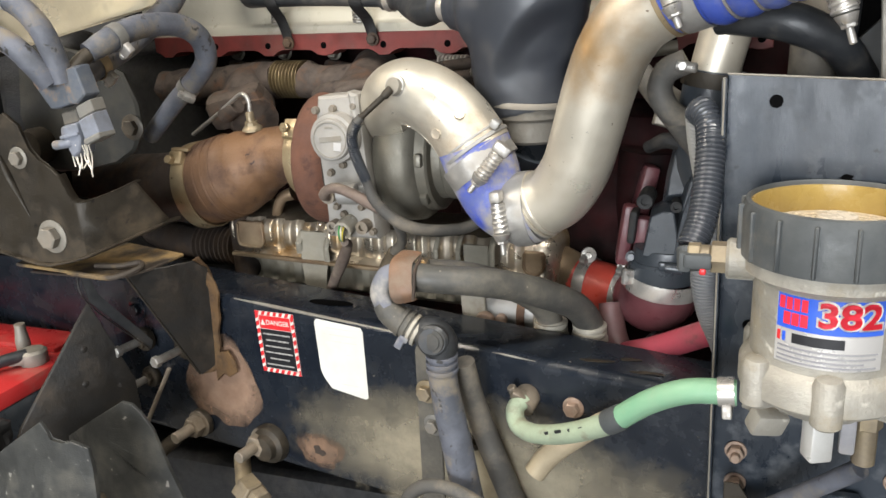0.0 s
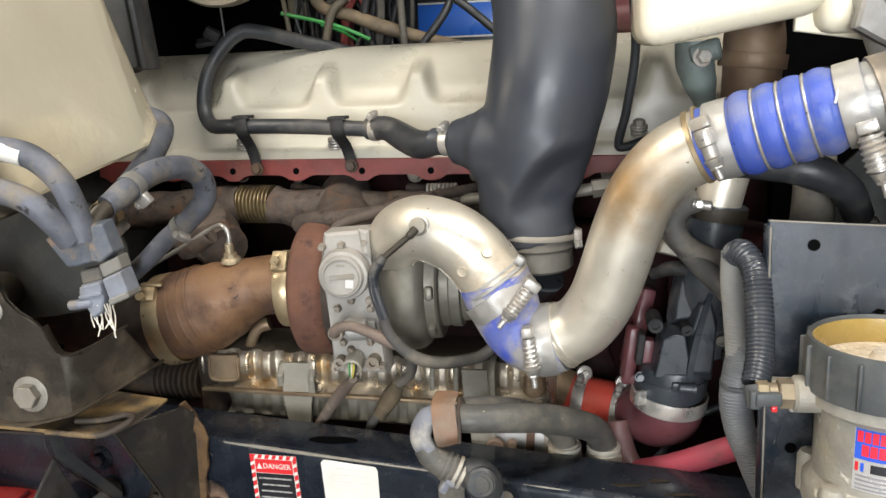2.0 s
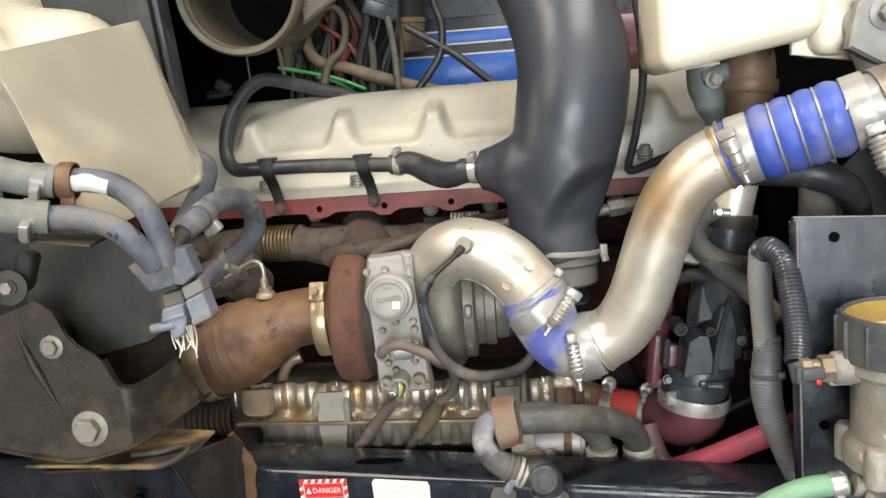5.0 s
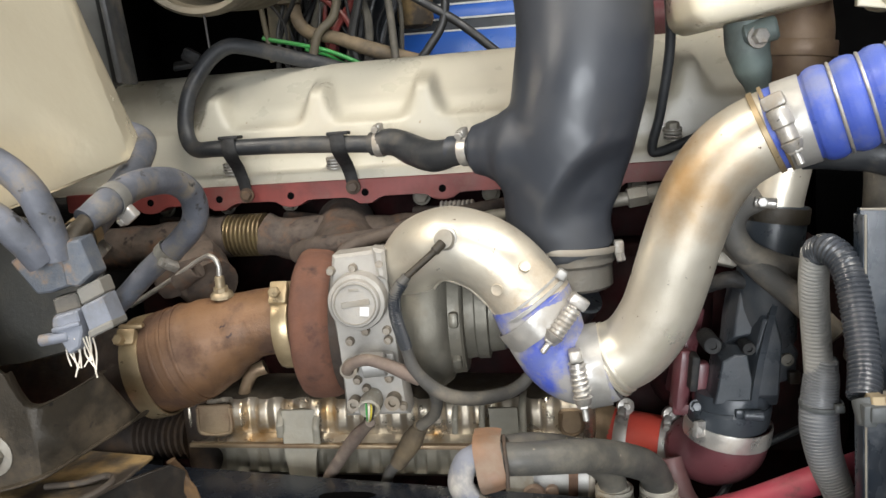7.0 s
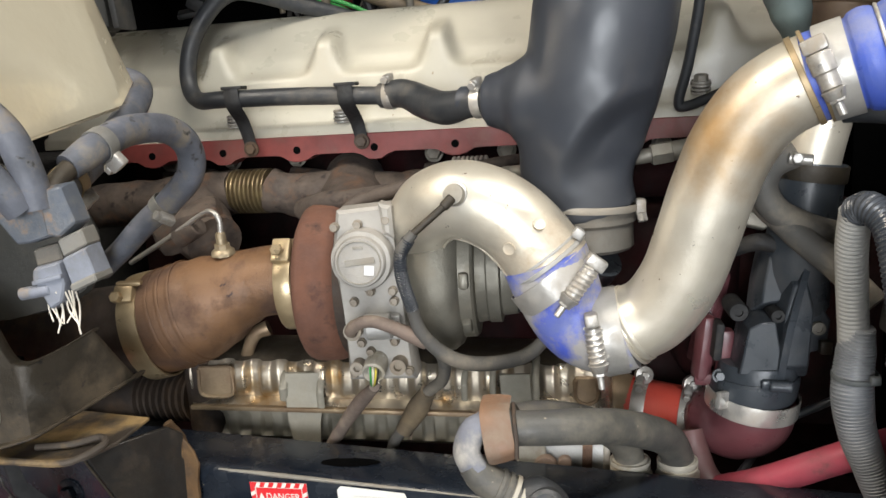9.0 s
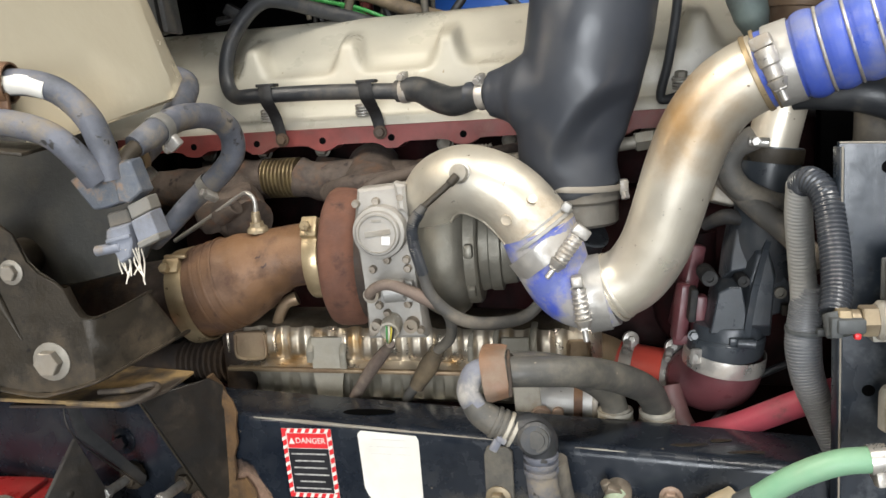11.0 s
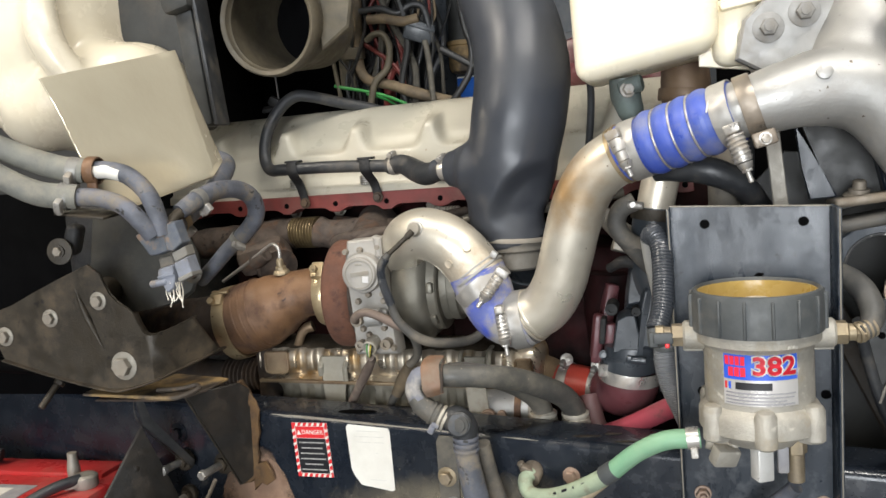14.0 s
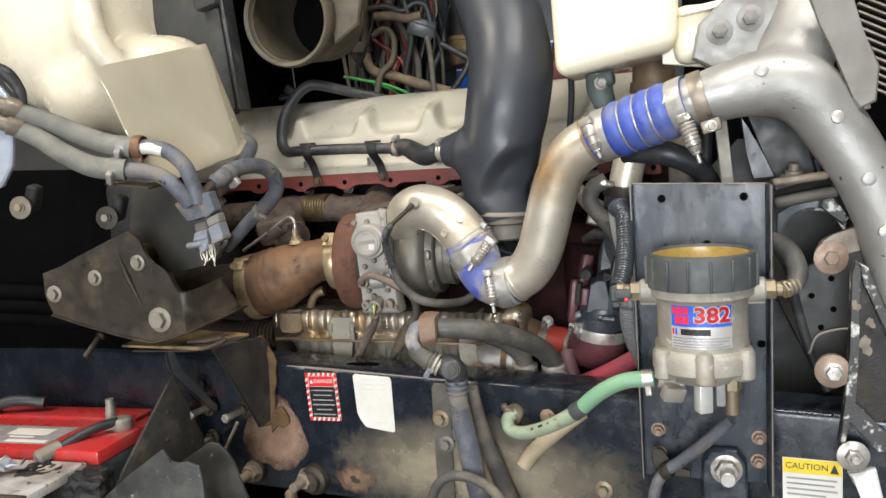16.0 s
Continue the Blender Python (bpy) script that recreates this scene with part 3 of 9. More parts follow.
    "label_grey": mat("grey_label_print", (0.24, 0.235, 0.25), (0.34, 0.33, 0.33), 0.5, scale=22, dust=(0.22, 0.17, 0.13), dlo=0.55, dhi=0.85),
    "battery_red": mat("red_battery_lid", (0.46, 0.030, 0.030), (0.34, 0.03, 0.028), 0.38, scale=10, bump=0.15, dust=(0.28, 0.13, 0.10), dlo=0.52, dhi=0.85, dscale=12),
    "rust_spot": mat("brown_rust_spot", (0.20, 0.12, 0.075), (0.11, 0.065, 0.042), 0.8, scale=30, bump=0.3, dust=(0.12, 0.09, 0.065), dlo=0.48, dhi=0.72, dscale=14, patch=1.0, torn=0.7, fade=(0.90, 0.62)),
    "primer": mat("bare_primer_patch", (0.30, 0.195, 0.135), (0.22, 0.135, 0.09), 0.75, scale=24, bump=0.25, dust=(0.15, 0.125, 0.10), dlo=0.5, dhi=0.8, patch=1.0, torn=0.55, fade=(0.86, 0.55)),
    "rubber_flap": mat("weathered_rubber_sheet", (0.028, 0.029, 0.028), (0.055, 0.056, 0.052), 0.55, scale=18, bump=0.35, dust=(0.11, 0.10, 0.08), dlo=0.5, dhi=0.8, speck=(0.22, 0.21, 0.19), sscale=70, slo=0.69, shi=0.73),
    "pale_blue_steel": mat("chipped_pale_blue_steel", (0.42, 0.46, 0.54), (0.30, 0.33, 0.38), 0.45, 0.3, scale=20, bump=0.25, dust=(0.20, 0.15, 0.11), dlo=0.6, dhi=0.7, dscale=30),
    "concrete": mat("workshop_concrete", (0.20, 0.195, 0.185), (0.14, 0.137, 0.13), 0.7, scale=3, bump=0.2, bscale=60),
    "wall_paint": mat("dull_workshop_wall", (0.17, 0.165, 0.155), (0.13, 0.127, 0.12), 0.8, scale=2, bump=0.1, bscale=50),
    "green_valve": mat("grey_green_fitting", (0.13, 0.165, 0.155), (0.085, 0.095, 0.088), 0.6, 0.2, scale=22, dust=(0.20, 0.17, 0.13), dlo=0.52, dhi=0.85),
}


# ---- building tools ----
def axis_pose(p, d, up=(0, 0, 1)):
    z = Vector(d).normalized()
    u = Vector(up)
    if abs(z.dot(u)) > 0.97:
        u = Vector((0, 1, 0))
    x = u.cross(z).normalized()
    y = z.cross(x)
    m = Matrix((x, y, z)).transposed().to_4x4()
    m.translation = Vector(p)
    return m


def root_of(ob):
    while ob.parent:
        ob = ob.parent
    return ob


def mesh_of(name, bm, material, origin, sharp=38):
    bmesh.ops.recalc_face_normals(bm, faces=bm.faces)
    me = bpy.data.meshes.new(name)
    bm.to_mesh(me)
    bm.free()
    me.transform(Matrix.Translation(-origin))
    me.materials.append(M[material])
    me.polygons.foreach_set("use_smooth", [True] * len(me.polygons))
    me.set_sharp_from_angle(angle=radians(sharp))
    return me


def thing(name, base, label, category, group="", kind=""):
    ob = new(name)
    ob.empty_display_size = 0.05
    ob.location = base
    return tagged(ob, label, category, group, kind)


def single(name, bm, material, base, label, category, group="", kind="", sharp=38):
    """A thing of one mesh."""
    base = Vector(base)
    ob = new(name, mesh_of(name, bm, material, base, sharp))
    ob.location = base
    return tagged(ob, label, category, group, kind)


def part(name, bm, material, parent, label="", sharp=38):
    """One mesh under a thing or under a part; the bmesh is in the world's metres."""
    root = root_of(parent)
    ob = new(name, mesh_of(name, bm, material, Vector(root.location), sharp))
    ob.parent = parent
    return tagged(ob, label) if label else ob


def merged(*bms):
    out = bmesh.new()
    for b in bms:
        me = bpy.data.meshes.new("tmp")
        b.to_mesh(me)
        b.free()
        out.from_mesh(me)
        bpy.data.meshes.remove(me)
    return out


def spline(pts, radii, per):
    P = [Vector(p) for p in pts]
    P = [2 * P[0] - P[1]] + P + [2 * P[-1] - P[-2]]
    R = [radii[0]] + list(radii) + [radii[-1]]
    out, rr = [], []
    for i in range(1, len(P) - 2):
        for k in range(per):
            t = k / per
            a, b, c, d = P[i - 1], P[i], P[i + 1], P[i + 2]
            out.append(0.5 * (2 * b + (c - a) * t + (2 * a - 5 * b + 4 * c - d) * t * t + (3 * b - a - 3 * c + d) * t ** 3))
            s = t * t * (3 - 2 * t)
            rr.append(R[i] * (1 - s) + R[i + 1] * s)
    out.append(P[-2])
    rr.append(R[-2])
    return out, rr


def tube(pts, r, seg=18, per=8, caps=True, rib=None, flat=(1.0, 1.0), up=(0, 0, 1)):
    """A round bar along a spline; rib=(pitch, depth) makes it corrugated; flat squeezes the section along up and across."""
    radii = [r] * len(pts) if isinstance(r, (int, float)) else r
    C, R = spline(pts, radii, per)
    if rib:
        pitch, depth = rib
        L = [0.0]
        for a, b in zip(C, C[1:]):
            L.append(L[-1] + (b - a).length)
        n = int(L[-1] / pitch * 4)
        C2, R2, j = [], [], 0
        for i in range(n + 1):
            s = L[-1] * i / n
            while j < len(L) - 2 and L[j + 1] < s:
                j += 1
            f = (s - L[j]) / max(1e-9, L[j + 1] - L[j])
            C2.append(C[j].lerp(C[j + 1], f))
            R2.append(R[j] + (R[j + 1] - R[j]) * f - (depth if i % 4 >= 2 else 0.0))
        C, R = C2, R2
    bm = bmesh.new()
    rings = []
    T = [(C[min(i + 1, len(C) - 1)] - C[max(i - 1, 0)]).normalized() for i in range(len(C))]
    u = Vector(up)
    u = (u - T[0] * u.dot(T[0]))
    if u.length < 0.05:
        u = Vector((0, 1, 0)) - T[0] * T[0].y
    u.normalize()
    for c, t, rad in zip(C, T, R):
        u = (u - t * u.dot(t)).normalized()
        v = t.cross(u)
        rings.append([bm.verts.new(c + rad * (flat[0] * math.cos(2 * math.pi * k / seg) * u + flat[1] * math.sin(2 * math.pi * k / seg) * v)) for k in range(seg)])
    for a, b in zip(rings, rings[1:]):
        for k in range(seg):
            bm.faces.new((a[k], a[(k + 1) % seg], b[(k + 1) % seg], b[k]))
    if caps:
        bm.faces.new(rings[0])
        bm.faces.new(rings[-1][::-1])
    return bm


def lathe(profile, m, seg=28, arc=None):
    """Turns (radius, height) pairs round the pose's z."""
    bm = bmesh.new()
    rings = []
    for r, h in profile:
        rings.append([bm.verts.new(m @ Vector((max(r, 1e-4) * math.cos(2 * math.pi * k / seg), max(r, 1e-4) * math.sin(2 * math.pi * k / seg), h))) for k in range(seg)])
    for a, b in zip(rings, rings[1:]):
        for k in range(seg):
            bm.faces.new((a[k], a[(k + 1) % seg], b[(k + 1) % seg], b[k]))
    if abs(profile[0][0] - profile[-1][0]) + abs(profile[0][1] - profile[-1][1]) > 1e-7:
        bm.faces.new(rings[0][::-1])
        bm.faces.new(rings[-1])
    return bm


def rod(p0, p1, r, seg=16, bev=0.0012):
    p0, p1 = Vector(p0), Vector(p1)
    L = (p1 - p0).length
    b = min(bev, L * 0.3, r * 0.4)
    return lathe([(r - b, 0), (r, b), (r, L - b), (r - b, L)], axis_pose(p0, p1 - p0), seg)


def ring(p, d, r, width, thick, seg=40):
    h = width / 2
    return lathe([(r, -h), (r + thick * 0.8, -h), (r + thick, -h * 0.8), (r + thick, h * 0.8), (r + thick * 0.8, h), (r, h), (r, -h)], axis_pose(p, d), seg)


def wire_ring(p, d, r, w, seg=36):
    return lathe([(r + w * math.cos(a), w * math.sin(a)) for a in [2 * math.pi * i / 8 for i in range(9)]], axis_pose(p, d), seg)


def box(sx, sy, sz, m, bev=0.003, segs=2):
    bm = bmesh.new()
    bmesh.ops.create_cube(bm, size=1)
    bmesh.ops.scale(bm, vec=(sx, sy, sz), verts=bm.verts)
    if bev:
        bmesh.ops.bevel(bm, geom=list(bm.edges), offset=min(bev, 0.45 * min(sx, sy, sz)), segments=segs, affect="EDGES", profile=0.5)
    bmesh.ops.transform(bm, matrix=m, verts=bm.verts)
    return bm


def sheet(outline, th, m, bev=0.0012):
    """A plate from an outline in the pose's xy, th thick along its z."""
    bm = bmesh.new()
    lo = [bm.verts.new((x, y, 0)) for x, y in outline]
    hi = [bm.verts.new((x, y, th)) for x, y in outline]
    n = len(outline)
    bm.faces.new(lo[::-1])
    bm.faces.new(hi)
    for i in range(n):
        bm.faces.new((lo[i], lo[(i + 1) % n], hi[(i + 1) % n], hi[i]))
    if bev:
        bmesh.ops.bevel(bm, geom=[e for e in bm.edges if (e.verts[0].co.z == e.verts[1].co.z)], offset=bev, segments=1, affect="EDGES")
    bmesh.ops.transform(bm, matrix=m, verts=bm.verts)
    return bm


FRONT = Matrix(((1, 0, 0, 0), (0, 0, 1, 0), (0, 1, 0, 0), (0, 0, 0, 1)))  # local x, y, z become x, z, y


def front(x, y, z):
    """A pose whose local x runs along x, local y up, and local z away from the camera's side."""
    return Matrix.Translation((x, y, z)) @ FRONT


def warp(bm, f):
    for v in bm.verts:
        v.co = f(v.co)
    return bm


def hexagon(r):
    return [(r * math.cos(math.pi / 3 * k), r * math.sin(math.pi / 3 * k)) for k in range(6)]


def hex_head(p, d, r, h, washer=0.0, stud=0.0):
    """A hexagon head on p that stands along d, with a washer under it and a stud beyond it if given."""
    m = axis_pose(p, d)
    wt = 0.0025 if washer else 0.0
    bms = [sheet(hexagon(r), h, m @ Matrix.Translation((0, 0, wt)), min(0.0012, r * 0.15))]
    if washer:
        bms.append(lathe([(washer * 0.96, 0), (washer, 0.0006), (washer, wt * 0.8), (washer * 0.95, wt)], m, 20))
    if stud:
        bms.append(lathe([(r * 0.55, 0), (r * 0.55, h + wt + stud * 0.9), (r * 0.45, h + wt + stud)], m, 14))
    return merged(*bms)


def bolt(name, p, d, r, h, material, washer=0.0, stud=0.0, label="steel hexagon bolt", category="bolt", group=""):
    return single(name, hex_head(p, d, r, h, washer, stud), material, p, label, category, group)


def hose_clamp(parent, p, d, r, width=0.012, screw=(0, -1, 0), material="stainless"):
    """A worm clamp: the band and its screw housing on the side that screw names."""
    c = part("clamp_band", ring(p, d, r, width, 0.0012), material, parent, "bright steel band")
    s = Vector(screw).normalized()
    dn = Vector(d).normalized()
    s = (s - dn * s.dot(dn)).normalized()
    t = dn.cross(s)
    q = Vector(p) + s * (r + 0.005)
    bm = merged(box(0.010, width, 0.018, axis_pose(q, t, s), 0.002), hex_head(q + t * 0.008, t, 0.0055, 0.007))
    part("clamp_screw", bm, "zinc", c)
    return c


def band_clamp(name, p, d, r, p0, p1, label, spring_r=0.010, width=0.026, material="band_dusty", coil=True):
    """A spring-loaded T-bolt clamp: the band round p, the bolt with its spring from p0 to p1."""
    p0, p1 = Vector(p0), Vector(p1)
    ob = thing(name, p, label, "hose clamp", "spring loaded pipe clamps")
    part("band", ring(p, d, r, width, 0.0016), material, ob)
    ax = (p1 - p0).normalized()
    L = (p1 - p0).length
    part("bolt", merged(rod(p0, p1, 0.0035), hex_head(p0 + ax * L * 0.72, ax, 0.0075, 0.008)), "zinc", ob)
    m = axis_pose(p0 + ax * L * 0.18, ax)
    H = L * 0.46
    if coil:
        turns, wr = 6, 0.0019
        helix = [m @ Vector(((spring_r - wr) * math.cos(2 * math.pi * k / 12), (spring_r - wr) * math.sin(2 * math.pi * k / 12), H * k / (12 * turns))) for k in range(12 * turns + 1)]
        part("spring", merged(tube(helix, wr, 8, 1), lathe([(spring_r * 0.86, 0), (spring_r * 0.86, H)], m, 18)), "zinc", ob, "dirty ribbed steel spring")
    else:
        part("spring", lathe([(spring_r * 0.6, 0), (spring_r * 0.95, 0.001), (spring_r, 0.003), (spring_r, H * 0.55), (spring_r * 0.82, H * 0.6), (spring_r * 0.82, H), (spring_r * 0.5, H)], m, 22), "zinc", ob, "smooth steel spring sleeve")
    part("trunnion", box(0.014, 0.022, 0.014, axis_pose(p0 + ax * 0.006, ax), 0.003), "zinc", ob)
    part("spring_seat", lathe([(0.006, 0), (0.011, 0.002), (0.008, 0.010), (0.005, 0.012)], axis_pose(p0 + ax * L * 0.64, ax), 18), "zinc", ob)
    return ob


def fused(bm, voxel, rounds):
    """Melts the overlapping closed shells of a bmesh into one smooth skin."""
    bmesh.ops.recalc_face_normals(bm, faces=bm.faces)
    me = bpy.data.meshes.new("tmp")
    bm.to_mesh(me)
    bm.free()
    ob = bpy.data.objects.new("tmp", me)
    scene.collection.objects.link(ob)
    rm = ob.modifiers.new("skin", "REMESH")
    rm.mode, rm.voxel_size = "VOXEL", voxel
    sm = ob.modifiers.new("soft", "SMOOTH")
    sm.factor, sm.iterations = 0.5, rounds
    bpy.context.view_layer.update()
    me2 = bpy.data.meshes.new_from_object(ob.evaluated_get(bpy.context.evaluated_depsgraph_get()))
    bpy.data.objects.remove(ob)
    out = bmesh.new()
    out.from_mesh(me2)
    bpy.data.meshes.remove(me2)
    bpy.data.meshes.remove(me)
    return out


def text_bm(body, size, m, th=0.0004, bend=None, bold=0.0):
    cu = bpy.data.curves.new("lettering", "FONT")
    cu.body, cu.size, cu.extrude, cu.align_x, cu.align_y, cu.resolution_u, cu.offset = body, size, th / 2, "CENTER", "CENTER", 3, bold
    ob = bpy.data.objects.new("lettering", cu)
    scene.collection.objects.link(ob)
    bpy.context.view_layer.update()
    me = bpy.data.meshes.new_from_object(ob)
    bpy.data.objects.remove(ob)
    bm = bmesh.new()
    bm.from_mesh(me)
    bpy.data.meshes.remove(me)
    if bend:
        bmesh.ops.subdivide_edges(bm, edges=[e for e in bm.edges if e.calc_length() > 0.006], cuts=3)
        warp(bm, bend)
    bmesh.ops.transform(bm, matrix=m, verts=bm.verts)
    return bm


# ---- the workshop round the truck ----
def slab(name, sx, sy, sz, x, y, z, material, label, category):
    single(name, box(sx, sy, sz, Matrix.Translation((x, y, z)), 0), material, (x, y, z - sz / 2), label, category, kind="structure")


slab("floor", 13.2, 12.2, 0.1, 0, 0, -0.05, "concrete", "grey stained concrete workshop floor", "floor")
slab("wall_north", 13.2, 0.1, 4.4, 0, 6.05, 2.2, "wall_paint", "pale painted workshop wall", "wall")
# Wall opening and frame are unseen, made to surround the fill lamp.
south = thing("wall_south", (0, -6.05, 0), "pale painted workshop wall with an assumed window opening", "wall", kind="structure")
for sx, sz, x, z in ((4.7, 4.4, -4.25, 2.2), (4.9, 4.4, 4.15, 2.2), (3.6, 1.3, -0.1, 3.75), (3.6, 0.3, -0.1, 0.15)):
    part("wall_panel", box(sx, 0.1, sz, Matrix.Translation((x, -6.05, z)), 0), "wall_paint", south)
win = thing("assumed_window", (-0.1, -6.02, 0.3), "pale metal frame of an assumed window round the fill lamp", "window", kind="structure")
for sx, sz, x, z in ((0.06, 2.8, -1.93, 1.7), (0.06, 2.8, 1.73, 1.7), (3.72, 0.06, -0.1, 3.13), (3.72, 0.06, -0.1, 0.27)):
    part("frame", box(sx, 0.14, sz, Matrix.Translation((x, -6.03, z)), 0.005), "grey_panel", win)
slab("wall_west", 0.1, 12.0, 4.4, -6.55, 0, 2.2, "wall_paint", "pale painted workshop wall", "wall")
slab("wall_east", 0.1, 12.0, 4.4, 6.55, 0, 2.2, "wall_paint", "pale painted workshop wall", "wall")
slab("ceiling", 13.2, 12.2, 0.1, 0, 0, 4.45, "wall_paint", "pale painted workshop ceiling", "ceiling")


# ---- frame rail ----
def rail_y(x):
    return 0.924 - 0.165 * x


RD = Vector((1, -0.165, 0)).normalized()      # along the rail
RN = Vector((-0.165, -1, 0)).normalized()     # out of its web, towards the open side


def on_rail(x, z, out=0.0):
    return Vector((x, rail_y(x), z)) + RN * out


def rail_pose(x, z, out=0.0):
    """Local x along the rail, local y up, local z into the rail."""
    m = Matrix((RD, Vector((0, 0, 1)), -RN)).transposed().to_4x4()
    m.translation = on_rail(x, z, out)
    return m


def channel(x0, x1, zlo, zhi, depth, th, r):
    """A C-section beam with rounded corners, swept along the rail."""
    prof = []
    for cx, cz, a0 in ((r, zhi - r, 90), (r, zlo + r, 180)):
        arc = [(cx + r * math.cos(radians(a0 + a)), cz + r * math.sin(radians(a0 + a))) for a in (0, 18, 36, 54, 72, 90)]
        prof += arc
    outer = [(depth, zhi)] + prof + [(depth, zlo)]
    inner = [(depth, zlo + th), (r + 0.002, zlo + th), (th, zlo + r + 0.002), (th, zhi - r - 0.002), (r + 0.002, zhi - th), (depth, zhi - th)]
    loop = outer + inner
    bm = bmesh.new()
    n = 24
    rows = []
    for i in range(n + 1):
        x = x0 + (x1 - x0) * i / n
        rows.append([bm.verts.new(Vector((x, rail_y(x), 0)) - RN * d + Vector((0, 0, z))) for d, z in loop])
    k = len(loop)
    for a, b in zip(rows, rows[1:]):
        for j in range(k):
            bm.faces.new((a[j], a[(j + 1) % k], b[(j + 1) % k], b[j]))
    bm.faces.new(rows[0])
    bm.faces.new(rows[-1][::-1])
    return bm


def rail_top(x):
    return 1.042 - 0.024 * (x + 0.25)


def drop_top(bm):
    """Lets the upper flange run down slightly towards the front of the truck."""
    return warp(bm, lambda c: Vector((c.x, c.y, c.z + (rail_top(c.x) - 1.07 if c.z > 0.95 else 0.0))))


rail = thing("frame_rail", on_rail(-0.6, 0.775), "black painted steel truck frame rail with dusty web", "frame rail")
part("channel", drop_top(channel(-2.3, 0.75, 0.775, 1.07, 0.092, 0.009, 0.014)), "black_paint", rail)


def blob(n, rx, ry, seed, rough=0.16):
    rnd = random.Random(seed)
    ph = [rnd.uniform(0, 6.28) for _ in range(4)]
    out = []
    for i in range(n):
        a = 2 * math.pi * i / n
        k = 1 + rough * (math.sin(2 * a + ph[0]) + 0.7 * math.sin(3 * a + ph[1]) + 0.5 * math.sin(5 * a + ph[2]) + 0.35 * math.sin(9 * a + ph[3]))
        out.append((rx * k * math.cos(a), ry * k * math.sin(a)))
    return out


part("paint_patch", sheet(blob(40, 0.072, 0.090, 3, 0.10), 0.0006, rail_pose(-0.786, 0.900, 0.0006), 0), "primer", rail, "bare reddish primer patch")
part("paint_patch", sheet(blob(36, 0.040, 0.034, 8, 0.14), 0.0006, rail_pose(-0.597, 0.822, 0.0006), 0), "rust_spot", rail, "rust coloured bare spot")
part("rust_pit", sheet(blob(20, 0.010, 0.008, 9, 0.25), 0.0006, rail_pose(-0.599, 0.820, 0.0014), 0), "rust_steel", rail, "dark rusty centre")
part("dust_stain", sheet(blob(40, 0.37, 0.15, 13, 0.06), 0.0005, rail_pose(-0.31, 0.862, 0.0004), 0), "dust_film", rail, "tan dust on the web")
# Pale strips paint the glint along the rail's top corner.
part("edge_line", tube([on_rail(x, rail_top(x) - 0.0042, -0.0035) for x in (-0.74, -0.66, -0.57, -0.48, -0.36)], [0.0012, 0.0030, 0.0024, 0.0012, 0.0005], 8, 4), "dull_alu", rail, "bright strip standing in for the corner's glint")
part("edge_line", tube([on_rail(x, rail_top(x) - 0.0042, -0.0035) for x in (-0.30, -0.27, -0.24)], [0.0005, 0.0014, 0.0005], 8, 4), "dull_alu", rail, "bright strip standing in for the corner's glint")
for x, d, w in ((-0.165, 0.030, 0.020), (-0.125, 0.052, 0.014), (-0.10, 0.024, 0.018)):
    part("scuff", sheet(blob(18, w, 0.004, int(-1000 * x), 0.18), 0.0005, Matrix.Translation((x, rail_y(x) + d, rail_top(x) + 0.0006)), 0), "dirty_steel", rail, "scuffed dirt on the flange")
part("flange_hole", sheet(blob(24, 0.035, 0.012, 4, 0.05), 0.0006, Matrix.Translation((-0.58, rail_y(-0.58) + 0.045, rail_top(-0.58) + 0.0004)), 0), "black_void", rail, "dark oval hole")
crossrail = thing("frame_rail", (-0.6, 1.95, 0.775), "black painted steel truck frame rail behind the engine", "frame rail")
part("channel", warp(channel(-2.3, 0.75, 0.775, 1.07, 0.088, 0.009, 0.016), lambda c: Vector((c.x, 2.9 - c.y, c.z))), "black_paint", crossrail)

# Invented dark filler: keeps the space under the rail black instead of floor.
beam = thing("under_engine_filler", (-0.6, 1.5, 0.2), "black filler added below the engine to hide the floor", "axle")
part("beam", box(2.6, 0.70, 0.50, Matrix.Translation((-0.7, 1.56, 0.46)), 0.05, 3), "black_rubber", beam)
part("filler_strip", box(2.2, 0.09, 0.10, Matrix.Translation((-0.7, 1.14, 0.66)), 0.02, 2), "black_rubber", beam)
# labels on the rail
danger = thing("danger_label", on_rail(-0.658, 0.941), "red, white and black danger label on the rail", "label")
DW, DH = 0.075, 0.100
dm = rail_pose(-0.658, 0.990, 0.0005) @ pose(0, 0, 0, 0, 0, 3)
part("backing", sheet([(-DW / 2, -DH / 2), (DW / 2, -DH / 2), (DW / 2, DH / 2), (-DW / 2, DH / 2)], 0.0005, dm, 0), "label_white", danger)
fr = merged(*[sheet([(a, b), (c, b), (c, d), (a, d)], 0.0005, dm @ Matrix.Translation((0, 0, -0.0006)), 0) for a, b, c, d in (
    (-DW / 2, DH / 2 - 0.006, DW / 2, DH / 2), (-DW / 2, -DH / 2, DW / 2, -DH / 2 + 0.006), (-DW / 2, -DH / 2 + 0.006, -DW / 2 + 0.006, DH / 2 - 0.006), (DW / 2 - 0.006, -DH / 2 + 0.006, DW / 2, DH / 2 - 0.006))])
part("border", fr, "label_red", danger, "red border")
dash = []
for i in range(7):
    for sx in (-1, 1):
        x, y = sx * (DW / 2 - 0.003), -DH / 2 + 0.010 + i * 0.0125
        dash.append(sheet([(x - 0.003, y - 0.003), (x + 0.003, y), (x + 0.003, y + 0.005), (x - 0.003, y + 0.002)], 0.0005, dm @ Matrix.Translation((0, 0, -0.0012)), 0))
